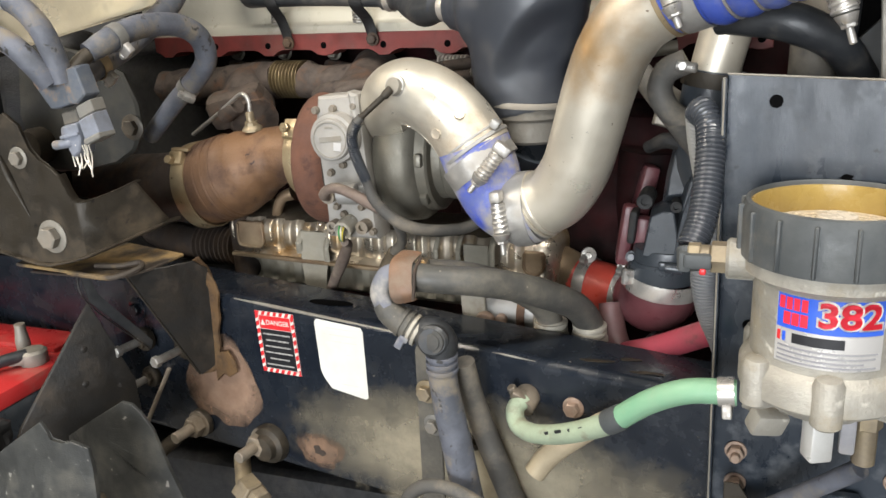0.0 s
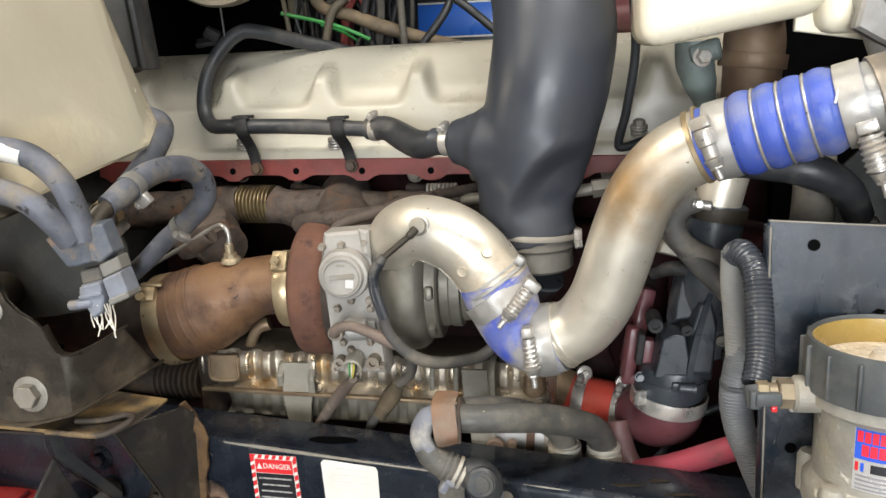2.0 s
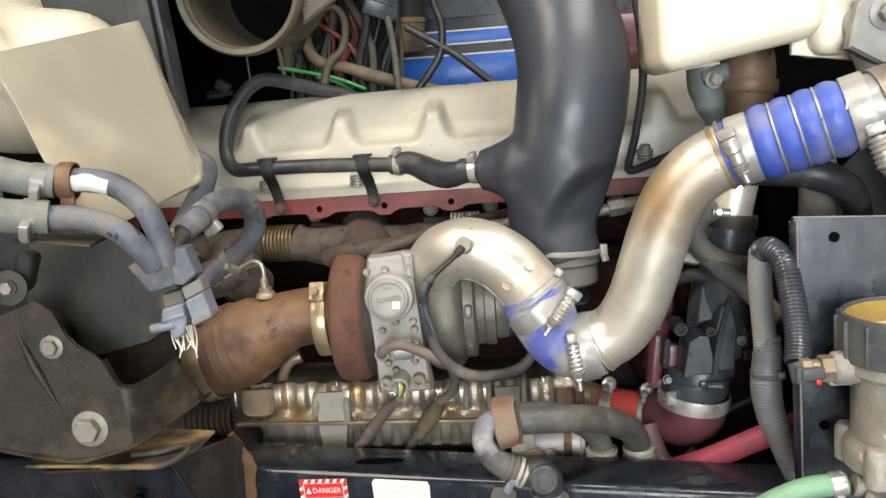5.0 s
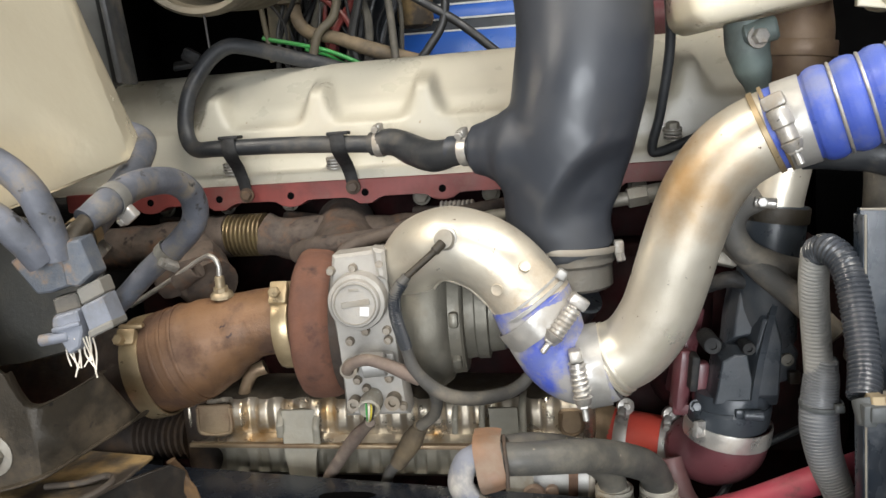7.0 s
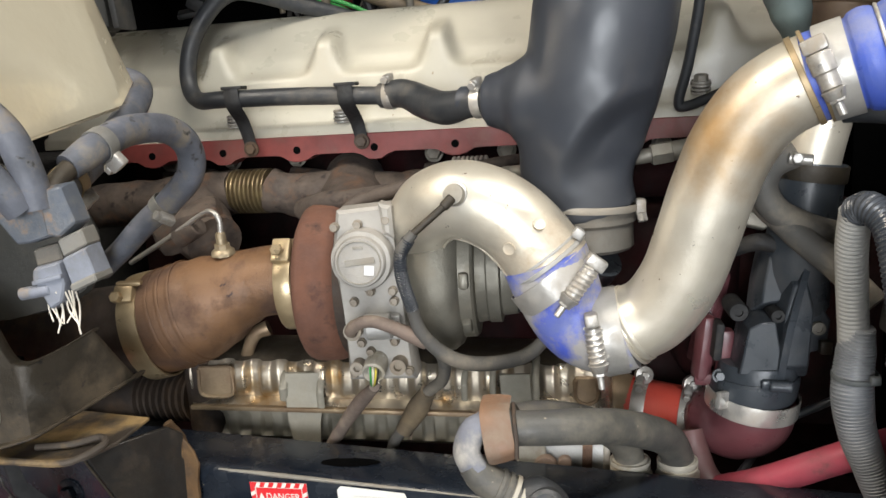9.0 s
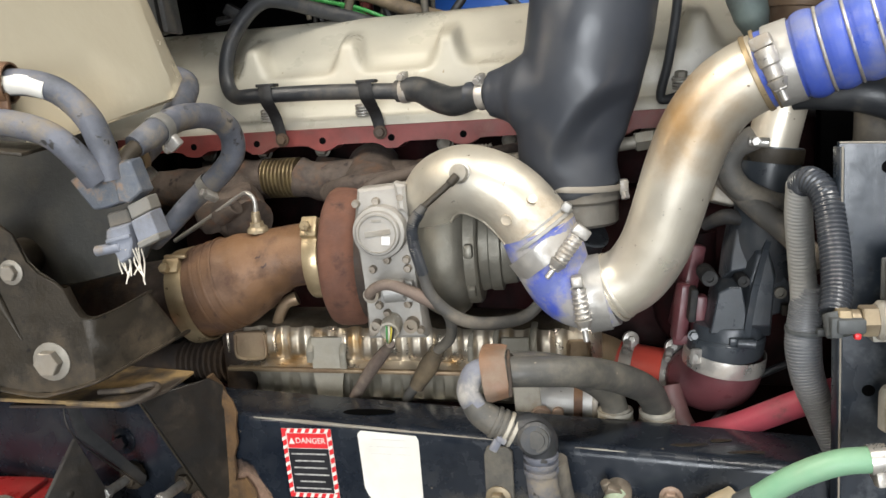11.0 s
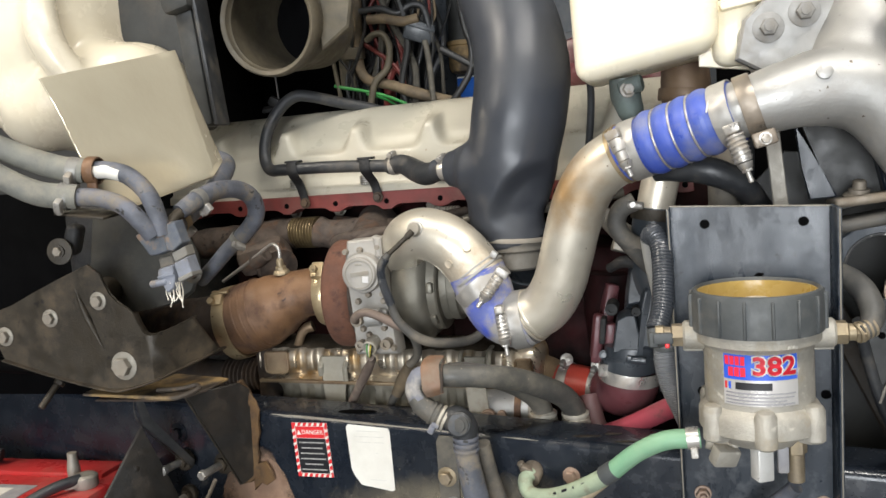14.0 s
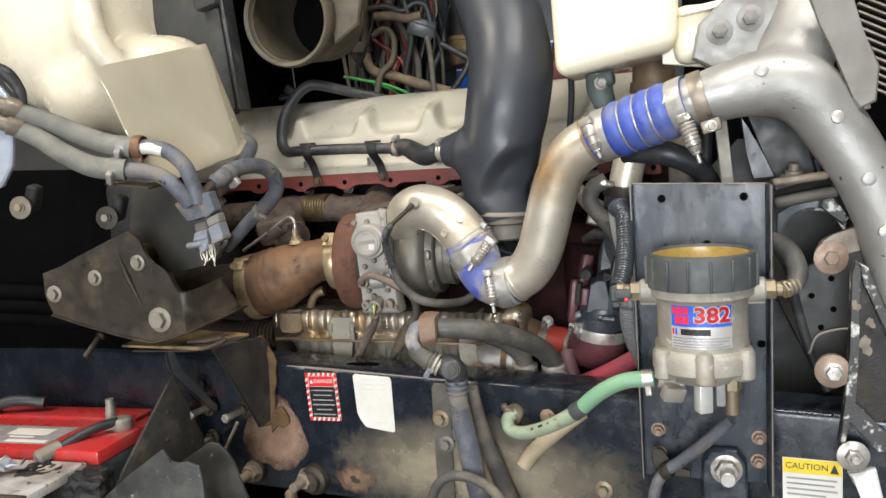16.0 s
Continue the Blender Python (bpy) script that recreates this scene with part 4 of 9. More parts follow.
for i in range(6):
    for sy in (-1, 1):
        x, y = -DW / 2 + 0.010 + i * 0.0115, sy * (DH / 2 - 0.003)
        dash.append(sheet([(x - 0.003, y - 0.003), (x + 0.002, y - 0.003), (x + 0.005, y + 0.003), (x, y + 0.003)], 0.0005, dm @ Matrix.Translation((0, 0, -0.0012)), 0))
for bm in dash:
    part("dash", bm, "label_white", danger)
part("header", sheet([(-0.030, 0.022), (0.030, 0.022), (0.030, 0.043), (-0.030, 0.043)], 0.0005, dm @ Matrix.Translation((0, 0, -0.0006)), 0), "label_red", danger)
part("text_field", sheet([(-0.0305, -0.043), (0.0305, -0.043), (0.0305, 0.021), (-0.0305, 0.021)], 0.0005, dm @ Matrix.Translation((0, 0, -0.0006)), 0), "label_black", danger)
part("heading", text_bm("DANGER", 0.0112, dm @ Matrix.Translation((0.005, 0.0325, -0.0009)) @ Matrix.Scale(-1, 4, (0, 0, 1))), "label_white", danger)
part("warning_sign", sheet([(-0.028, 0.028), (-0.019, 0.028), (-0.0235, 0.037)], 0.0004, dm @ Matrix.Translation((0, 0, -0.0011)), 0), "label_white", danger)
lines = []
for i, w in enumerate((0.0265, 0.022, 0.025, 0.0265, 0.019, 0.0265)):
    y = 0.0135 - i * 0.0100
    lines.append(sheet([(-w, y - 0.0011), (w, y - 0.0011), (w, y + 0.0011), (-w, y + 0.0011)], 0.0004, dm @ Matrix.Translation((0, 0, -0.0011)), 0))
part("text_lines", merged(*lines), "print_grey", danger, "lines of small white print")

sheet_label = thing("instruction_label", on_rail(-0.541, 0.928), "worn white paper instruction label on the rail", "label")
wm = rail_pose(-0.541, 0.985, 0.0005) @ pose(0, 0, 0, 0, 0, 2)
part("paper", sheet([(-0.041, -0.022), (-0.036, -0.034), (-0.024, -0.050), (0.036, -0.058), (0.041, -0.055), (0.043, 0.048), (0.040, 0.054), (-0.038, 0.059), (-0.043, 0.054)], 0.0005, wm, 0), "label_white", sheet_label)
lines = [sheet([(x, y), (w, y), (w, y + 0.0011), (x, y + 0.0011)], 0.0003, wm @ Matrix.Translation((0, 0, -0.0004)), 0) for y, x, w in ((0.047, -0.022, 0.024), (0.037, -0.028, 0.030), (0.027, -0.026, 0.004), (0.027, 0.010, 0.030), (0.008, 0.012, 0.018), (-0.040, -0.004, 0.026))]
for bm in lines:
    part("print_line", bm, "print_faint", sheet_label, "faint grey print")

caution = thing("caution_label", on_rail(0.243, 0.845), "yellow and white caution label on the rail", "label")
cm = rail_pose(0.243, 0.895, 0.0005)
part("backing", sheet([(-0.044, -0.05), (0.044, -0.05), (0.044, 0.055), (-0.044, 0.055)], 0.0005, cm, 0), "label_white", caution)
part("header", sheet([(-0.043, 0.030), (0.043, 0.030), (0.043, 0.054), (-0.043, 0.054)], 0.0005, cm @ Matrix.Translation((0, 0, -0.0006)), 0), "label_yellow", caution)
part("heading", text_bm("CAUTION", 0.014, cm @ Matrix.Translation((-0.008, 0.042, -0.0009)) @ Matrix.Scale(-1, 4, (0, 0, 1))), "label_black", caution)
part("warning_sign", sheet([(0.026, 0.034), (0.039, 0.034), (0.0325, 0.050)], 0.0004, cm @ Matrix.Translation((0, 0, -0.0011)), 0), "label_black", caution)
part("text_lines", merged(*[sheet([(-0.038, y), (w, y), (w, y + 0.003), (-0.038, y + 0.003)], 0.0004, cm @ Matrix.Translation((0, 0, -0.0006)), 0) for y, w in ((0.020, 0.036), (0.011, 0.033), (0.002, 0.037), (-0.007, 0.02))]), "label_grey", caution)

# studs and bolts in the rail
for x, z, r, st in ((-0.947, 0.949, 0.010, 0.045), (-0.852, 0.951, 0.010, 0.05), (-0.944, 0.880, 0.009, 0.035)):
    s = thing("stud_bolt", on_rail(x, z), "long zinc stud with a nut in the frame rail", "bolt", "studs in the rail")
    part("nut", hex_head(on_rail(x, z, 0.009), RN, r * 1.3, 0.009, r * 2.0), "dirty_steel", s)
    part("shank", merged(rod(on_rail(x, z, -0.001), on_rail(x, z, st + 0.02), r * 0.7), hex_head(on_rail(x, z, st + 0.012), RN, r * 0.95, 0.012)), "zinc", s)
    part("spacer", rod(on_rail(x, z), on_rail(x, z, 0.010), r * 2.1), "dirty_steel", s)
for x, z in ((-0.841, 0.815), (-0.705, 0.815)):
    s = thing("stud_bolt", on_rail(x, z), "thick dusty stud with a long nut in the frame rail", "bolt", "studs in the rail")
    part("nut", hex_head(on_rail(x, z, 0.010), RN, 0.018, 0.018, 0.023), "hanger_steel", s)
    part("shank", rod(on_rail(x, z, -0.001), on_rail(x, z, 0.066), 0.0095), "hanger_steel", s)
    part("spacer", rod(on_rail(x, z), on_rail(x, z, 0.011), 0.024), "dirty_steel", s)
bolt("bolt", on_rail(-0.959, 1.0), RN, 0.011, 0.010, "black_paint", 0.02, label="black painted bolt in the frame rail")
bolt("bolt", on_rail(-0.396, 0.967, 0.006), RN, 0.011, 0.011, "brass", 0.017, label="dusty bolt in the hose bracket")
bolt("bolt", on_rail(-0.387, 0.918, 0.006), RN, 0.010, 0.010, "clamp_grey", 0.016, label="dusty bolt in the hose bracket")
bolt("bolt", on_rail(-0.332, 0.902), RN, 0.008, 0.008, "dirty_steel", 0.013, label="dusty bolt in the frame rail")
bolt("bolt", on_rail(-0.092, 0.859), RN, 0.010, 0.010, "brass", 0.016, label="brass coloured bolt in the frame rail")
bolt("bolt", on_rail(-0.092, 0.800), RN, 0.008, 0.008, "dirty_steel", 0.013, label="dusty bolt in the frame rail")
single("hose_bracket", sheet([(-0.020, -0.15), (0.016, -0.15), (0.018, 0.095), (0.012, 0.101), (-0.014, 0.101), (-0.019, 0.09)], 0.005, rail_pose(-0.394, 0.935, 0.0055)), "strip_dusty", on_rail(-0.394, 0.79), "dusty grey steel hose bracket bolted to the rail", "bracket")

# ---- mounting plate with the fuel filter ----
mplate = thing("mounting_plate", (0.085, 0.906, 0.92), "black steel mounting plate with side flanges", "bracket")


def skew(bm):
    """The plate stands nearly parallel to the rail."""
    return warp(bm, lambda c: c - Vector((0, 0.10 * (c.x + 0.03), 0)))


part("web", skew(sheet([(-0.018, 0.905), (0.176, 0.905), (0.1805, 1.394), (-0.0235, 1.402)], 0.006, front(0, 0.906, 0))), "black_plate", mplate)
part("flange", skew(box(0.006, 0.054, 0.49, Matrix.Translation((0.1805, 0.8825, 1.150)) @ pose(0, 0, 0, 0, 0.55, 0), 0.002)), "black_plate", mplate)
part("flange", skew(box(0.005, 0.024, 0.49, Matrix.Translation((-0.0225, 0.8975, 1.153)) @ pose(0, 0, 0, 0, -0.7, 0), 0.002)), "black_plate", mplate)
# Pale strips stand in for light caught along the plate's edges.
for q0, q1 in (((0.1785, 0.855, 0.906), (0.183, 0.855, 1.393)), ((-0.020, 0.885, 0.906), (-0.0255, 0.885, 1.399)), ((-0.0235, 0.9045, 1.4015), (0.1805, 0.9045, 1.3935))):
    part("edge_line", skew(rod(q0, q1, 0.0011, 8)), "dull_alu", mplate, "thin edge strip, paler than the plate")
for hx, hz in ((0.023, 1.375), (0.148, 1.374), (0.011, 1.138), (0.170, 1.138)):
    part("hole", skew(lathe([(0.0065, 0), (0.0065, 0.0008)], axis_pose((hx, 0.9056, hz), (0, 1, 0)), 18)), "black_void", mplate, "drilled hole")
part("chip", skew(sheet(blob(14, 0.007, 0.0035, 5, 0.3), 0.0006, front(0.092, 0.9054, 1.302), 0)), "black_void", mplate, "dark chip in the paint")
for bx, bz in ((0.006, 0.987), (0.007, 0.947), (0.164, 0.983), (0.162, 0.944)):
    bolt("bolt", (bx, 0.9055 - 0.10 * (bx + 0.03), bz), (0, -1, 0), 0.0095, 0.011, "washer_rust", 0.012, 0.008, label="rusty bolt through the mounting plate", group="bolts of the mounting plate")

FX, FY = 0.079, 0.815
flt = thing("fuel_filter", (FX, FY, 1.045), "dusty cast fuel filter with a black ribbed collar", "fuel filter")
up = Matrix.Translation((FX, FY, 0)) @ Matrix.Diagonal((0.935, 0.935, 1, 1))
part("body", lathe([(0.060, 1.118), (0.078, 1.120), (0.081, 1.123), (0.081, 1.144), (0.077, 1.150), (0.0715, 1.156), (0.0715, 1.226), (0.075, 1.232), (0.082, 1.236), (0.083, 1.252), (0.078, 1.254), (0.076, 1.256), (0.066, 1.256), (0.066, 1.168), (0.060, 1.163), (0.060, 1.118)], up, 56), "filter_body", flt)
for a in (35, 90, 145, 215, 270, 325):
    x, y = FX + 0.072 * math.cos(radians(a)), FY + 0.072 * math.sin(radians(a))
    part("base_boss", merged(lathe([(0.010, 1.112), (0.0135, 1.115), (0.0135, 1.152), (0.0105, 1.158), (0.004, 1.160)], Matrix.Translation((x, y, 0)), 18),
                             box(0.02, 0.02, 0.05, Matrix.Translation((FX + 0.064 * math.cos(radians(a)), FY + 0.064 * math.sin(radians(a)), 1.134)) @ pose(0, 0, 0, 0, 0, a), 0.004)), "filter_body", flt)
part("lower_housing", lathe([(0.030, 1.096), (0.048, 1.101), (0.062, 1.119), (0.02, 1.12)], up, 36), "filter_body", flt)
col = part("collar", lathe([(0.079, 1.248), (0.086, 1.249), (0.0862, 1.254), (0.0862, 1.292), (0.083, 1.300), (0.080, 1.3015), (0.0785, 1.2995), (0.0785, 1.262), (0.079, 1.248)], up, 72), "collar", flt)
for k in range(16):
    a = 360 / 16 * k + 8
    part("rib", box(0.006, 0.0035, 0.046, Matrix.Translation((FX, FY, 1.273)) @ pose(0, 0, 0, 0, 0, a) @ Matrix.Translation((0.0812, 0, 0)), 0.0012, 1), "collar", col)
part("inner_ring", lathe([(0.0785, 1.297), (0.0765, 1.297), (0.0745, 1.286), (0.0745, 1.270), (0.0785, 1.268), (0.0785, 1.297)], up, 56), "gold", flt, "amber fuel film ring")
part("cover_face", lathe([(0.0745, 1.272), (0.070, 1.272), (0.050, 1.275), (0.022, 1.279), (0.018, 1.286), (0.001, 1.287), (0.001, 1.268), (0.0745, 1.268), (0.0745, 1.272)], up, 48), "element", flt, "pale fuel-wet filter top")


def bend_round(r):
    """Wraps a flat label, facing the open side, round the filter's body."""
    def f(c):
        a = c.x / r
        rr = r - c.z
        return Vector((FX + rr * math.sin(a + LA), FY - rr * math.cos(a + LA), LZ + c.y))
    return f


LA, LZ = math.radians(-3), 1.200


def wrapped(x0, y0, x1, y1, lift):
    bm = bmesh.new()
    n = 12
    rows = [[bm.verts.new((x0 + (x1 - x0) * i / n, y, z)) for i in range(n + 1)] for y, z in ((y0, -lift), (y1, -lift), (y1, -lift + 0.0004), (y0, -lift + 0.0004))]
    for j in range(4):
        for i in range(n):
            bm.faces.new((rows[j][i], rows[j][i + 1], rows[(j + 1) % 4][i + 1], rows[(j + 1) % 4][i]))
    bm.faces.new([rows[j][0] for j in range(4)])
    bm.faces.new([rows[j][n] for j in range(4)][::-1])
    return warp(bm, bend_round(0.0672))


lab = part("label", wrapped(-0.046, -0.036, 0.046, 0.034, 0.0004), "label_silver", flt, "silver label with blue and red print")
part("blue_field", wrapped(-0.045, -0.003, 0.045, 0.031, 0.0009), "label_blue", lab)
part("number_shadow", text_bm("382", 0.031, Matrix.Identity(4), 0.0004, lambda c: bend_round(0.0672)(Vector((c.x * 1.12 + 0.016, c.y + 0.0138, -0.0014))), 0.0026), "label_white", lab)
part("number", text_bm("382", 0.031, Matrix.Identity(4), 0.0004, lambda c: bend_round(0.0672)(Vector((c.x * 1.12 + 0.016, c.y + 0.0138, -0.0022))), 0.0009), "label_pink", lab)
for k in range(4):
    part("logo_block", wrapped(-0.043 + 0.0066 * k, 0.0150, -0.0378 + 0.0066 * k, 0.0262, 0.0014), "label_pink", lab)
for k in range(3):
    part("logo_block", wrapped(-0.0385 + 0.0074 * k, 0.0010, -0.0322 + 0.0074 * k, 0.0125, 0.0014), "label_pink", lab)
part("logo_bar", wrapped(-0.030, -0.0155, 0.013, -0.0065, 0.0009), "label_black", lab)
part("logo_bar", wrapped(-0.044, -0.0155, -0.041, -0.0065, 0.0009), "label_red", lab)
part("logo_bar", wrapped(-0.039, -0.0155, -0.036, -0.0065, 0.0009), "label_blue", lab)
part("small_print", merged(*[wrapped(-0.043, y, w, y + 0.0018, 0.0009) for y, w in ((-0.021, 0.042), (-0.0255, 0.040), (-0.030, 0.030), (-0.034, 0.041))]), "label_grey", lab)
for sgn in (-1, 1):
    x = FX + sgn * 0.07
    part("port", merged(rod((x - sgn * 0.012, FY, 1.240), (x + sgn * 0.022, FY, 1.240), 0.019, 20, 0.003), box(0.045, 0.05, 0.012, Matrix.Translation((x, FY + 0.03, 1.222)), 0.003)), "filter_body", flt)
    part("fitting", merged(sheet(hexagon(0.0155), 0.016, axis_pose((x + sgn * 0.020, FY, 1.240), (sgn, 0, 0))), rod((x + sgn * 0.036, FY, 1.240), (x + sgn * 0.046, FY, 1.240), 0.011), sheet(hexagon(0.0135), 0.012, axis_pose((x + sgn * 0.045, FY, 1.240), (sgn, 0, 0)))), "brass", flt, "brass pipe fitting")
part("ear", merged(box(0.20, 0.02, 0.014, Matrix.Translation((FX, 0.892, 1.218)), 0.003), box(0.06, 0.06, 0.03, Matrix.Translation((FX, 0.872, 1.19)), 0.006)), "filter_body", flt)
part("drain_valve", merged(box(0.022, 0.022, 0.046, Matrix.Translation((0.077, 0.785, 1.080)) @ pose(0, 0, 0, 0, 0, 25), 0.003), rod((0.077, 0.785, 1.095), (0.077, 0.785, 1.125), 0.010)), "bright_alu", flt, "square pale metal drain cap")
part("drain_valve", merged(sheet(hexagon(0.014), 0.030, axis_pose((0.119, 0.80, 1.088), (0, 0, 1))), rod((0.119, 0.80, 1.050), (0.119, 0.80, 1.12), 0.0105)), "brass", flt, "dusty brass valve")
part("valve_lever", box(0.014, 0.014, 0.036, Matrix.Translation((0.102, 0.784, 1.086)), 0.003), "label_grey", flt, "grey valve lever")
part("outlet", merged(rod((0.050, 0.815, 1.088), (0.012, 0.818, 1.098), 0.013), sheet(hexagon(0.015), 0.013, axis_pose((0.035, 0.816, 1.093), (-1, 0, 0.2))), box(0.034, 0.02, 0.026, Matrix.Translation((0.033, 0.80, 1.082)) @ pose(0, 0, 0, 20, 10, 30), 0.004)), "filter_body", flt)

drain = thing("drain_hose", (-0.012, 0.86, 0.80), "dusty grey drain hose below the fuel filter", "hose")
part("hose", tube([(0.119, 0.806, 1.04), (0.081, 0.835, 0.992), (0.043, 0.852, 0.953), (0.016, 0.856, 0.93), (-0.001, 0.858, 0.897), (-0.012, 0.86, 0.8)], 0.0098, 14), "hose_blue", drain)
part("clip", merged(ring((0.018, 0.855, 0.932), (0.35, -0.1, 0.25), 0.0105, 0.016, 0.002, 20), sheet([(-0.004, 0.965), (0.012, 0.965), (0.030, 0.935), (0.056, 0.930), (0.056, 0.918), (0.012, 0.920), (-0.004, 0.94)], 0.003, front(0, 0.868, 0), 0.001)), "dirty_steel", drain, "steel pipe clip")

grn = thing("fuel_hose", (-0.02, 0.83, 0.95), "pale green fuel hose with stained sleeve end", "hose")
part("hose", tube([(0.004, 0.820, 1.098), (-0.041, 0.820, 1.094), (-0.081, 0.832, 1.071), (-0.118, 0.848, 1.036)], 0.0130, 18), "green_hose", grn)
part("sleeve", tube([(-0.112, 0.846, 1.042), (-0.135, 0.856, 1.022), (-0.183, 0.880, 0.991), (-0.225, 0.900, 0.974), (-0.250, 0.918, 0.973), (-0.258, 0.935, 0.985), (-0.250, 0.950, 0.992)], [0.0134, 0.0128, 0.0122, 0.0118, 0.0115, 0.0115, 0.0115], 18), "green_hose_worn", grn, "worn green and white sleeve")
part("joint_band", ring((-0.120, 0.849, 1.0350), (-0.7, 0.25, -0.55), 0.0134, 0.022, 0.0012, 24), "collar", grn, "dark tape at the joint")
for f in (0.25, 0.42, 0.58, 0.75):
    q = Vector((-0.135, 0.856, 1.022)).lerp(Vector((-0.225, 0.900, 0.974)), f) + Vector((-0.002, -0.0106, 0.0052 + 0.002 * math.sin(40 * f)))
    part("print_dash", box(0.006 + 0.004 * math.sin(25 * f), 0.0014, 0.0034, Matrix.Translation(q) @ pose(0, 0, 0, 0, -28, -26), 0), "label_black", grn)
hose_clamp(grn, (-0.006, 0.820, 1.098), (1, 0, 0.1), 0.0137, 0.016, (0, -0.3, -1))
part("elbow_fitting", merged(tube([(-0.252, 0.944, 0.982), (-0.250, 0.957, 0.988), (-0.249, 0.970, 0.990)], [0.0150, 0.0165, 0.0165], 18), box(0.020, 0.014, 0.012, Matrix.Translation((-0.256, 0.945, 0.999)) @ pose(0, 0, 0, 20, 25, 10), 0.003), rod((-0.262, 0.948, 0.998), (-0.266, 0.945, 1.010), 0.006)), "hanger_steel", grn, "dirt-caked elbow fitting")
bolt("bolt", on_rail(-0.188, 0.986), RN, 0.010, 0.010, "washer_rust", 0.014, label="tan rusty bolt in the frame rail")
single("breather_tube", tube([(-0.233, 0.930, 0.900), (-0.215, 0.935, 0.925), (-0.18, 0.935, 0.957), (-0.14, 0.930, 0.990), (-0.12, 0.938, 1.0)], [0.0145, 0.0145, 0.014, 0.0125, 0.010], 16), "tan_hose", (-0.233, 0.930, 0.88), "tan stained rubber tube with closed end", "hose")

# ---- big heater hose over the rail ----
bh = thing("heater_hose", (-0.37, 0.90, 0.80), "dusty black heater hose over the frame rail", "hose")
HOSE = [(-0.392, 0.912, 1.160), (-0.352, 0.915, 1.158), (-0.304, 0.932, 1.152), (-0.268, 0.966, 1.137), (-0.233, 1.010, 1.112), (-0.206, 1.053, 1.083), (-0.193, 1.078, 1.052), (-0.192, 1.081, 1.035)]
part("hose", tube(HOSE, [0.0175, 0.0175, 0.018, 0.0185, 0.019, 0.019, 0.019, 0.019], 22), "hose_tan", bh, "brown-dusted upper hose")
part("hose", tube([(-0.372, 0.950, 1.152), (-0.342, 0.968, 1.147), (-0.306, 1.000, 1.130), (-0.275, 1.040, 1.102), (-0.254, 1.070, 1.072), (-0.246, 1.080, 1.045), (-0.246, 1.081, 1.030)], 0.0175, 20), "hose_tan", bh, "second hose beneath the first")
clip = part("clip", tube([(-0.387, 0.935, 1.184), (-0.388, 0.905, 1.180), (-0.385, 0.890, 1.162), (-0.382, 0.885, 1.146), (-0.380, 0.893, 1.134)], 0.0145, 8, 6, flat=(1.0, 0.13), up=(1, 0, 0)), "clip_orange", bh, "orange-tan strap clip", sharp=20)
part("clip_edge", tube([(-0.371, 0.925, 1.180), (-0.369, 0.900, 1.172), (-0.367, 0.889, 1.156), (-0.367, 0.884, 1.140)], 0.0022, 8, 5), "rust_steel", clip)
part("end_wrap", tube([(-0.397, 0.912, 1.168), (-0.410, 0.903, 1.160), (-0.416, 0.897, 1.141), (-0.408, 0.894, 1.124)], [0.012, 0.0145, 0.0150, 0.0155], 18, flat=(0.8, 1.1)), "wrap_blue", bh, "pale blue-grey wrapped hose end")
part("hose_end", tube([(-0.411, 0.895, 1.130), (-0.401, 0.893, 1.117), (-0.387, 0.893, 1.107), (-0.364, 0.893, 1.095)], [0.0150, 0.0165, 0.0172, 0.0165], 20), "hose_tan", bh)
for f in (0.0, 0.3, 0.6, 0.9):
    part("crimp_ring", ring(Vector((-0.386, 0.893, 1.1065)).lerp(Vector((-0.364, 0.893, 1.095)), f), (0.022, 0, -0.0115), 0.0168, 0.0045, 0.0024, 22), "fitting_pale" if f > 0.5 else "hose_tan", bh)
part("lock_tab", merged(box(0.010, 0.008, 0.016, Matrix.Translation((-0.386, 0.880, 1.085)) @ pose(0, 0, 0, 0, 30, 0), 0.002), box(0.012, 0.006, 0.007, Matrix.Translation((-0.379, 0.877, 1.092)) @ pose(0, 0, 0, 0, 30, 0), 0.0015)), "wrap_blue", bh)
tee = part("tee", merged(tube([(-0.366, 0.893, 1.096), (-0.350, 0.893, 1.096), (-0.338, 0.893, 1.085), (-0.337, 0.892, 1.066)], [0.016, 0.021, 0.021, 0.0175], 22), rod((-0.344, 0.893, 1.092), (-0.341, 0.872, 1.094), 0.0195, 26, 0.003)), "rubber", bh, "dark plastic elbow with round cap")
part("cap", lathe([(0.001, -0.0015), (0.010, -0.001), (0.0105, 0.0006), (0.0145, 0.0008), (0.015, 0.003)], axis_pose((-0.341, 0.8715, 1.094), (0.14, 1, -0.1)), 24), "hose_grey", tee)
for k in range(3):
    part("crimp_ring", ring((-0.337, 0.892, 1.068 - 0.009 * k), (0, 0, 1), 0.0178, 0.005, 0.0022, 22), "hose_blue", bh)
part("hanging_hose", tube([(-0.337, 0.892, 1.066), (-0.336, 0.892, 1.030), (-0.330, 0.892, 0.990), (-0.323, 0.892, 0.95), (-0.316, 0.894, 0.90), (-0.308, 0.90, 0.84), (-0.30, 0.905, 0.74)], [0.0175, 0.0180, 0.0190, 0.0195, 0.0195, 0.019, 0.019], 20), "hose_blue", bh, "blue-grey hanging hose")
part("hanging_hose", tube([(-0.322, 0.928, 1.045), (-0.316, 0.940, 0.99), (-0.303, 0.948, 0.935), (-0.286, 0.95, 0.885), (-0.262, 0.95, 0.82), (-0.25, 0.95, 0.76)], [0.014, 0.015, 0.016, 0.0165, 0.017, 0.017], 16), "rubber_dusty", bh, "dusty grey hanging hose")
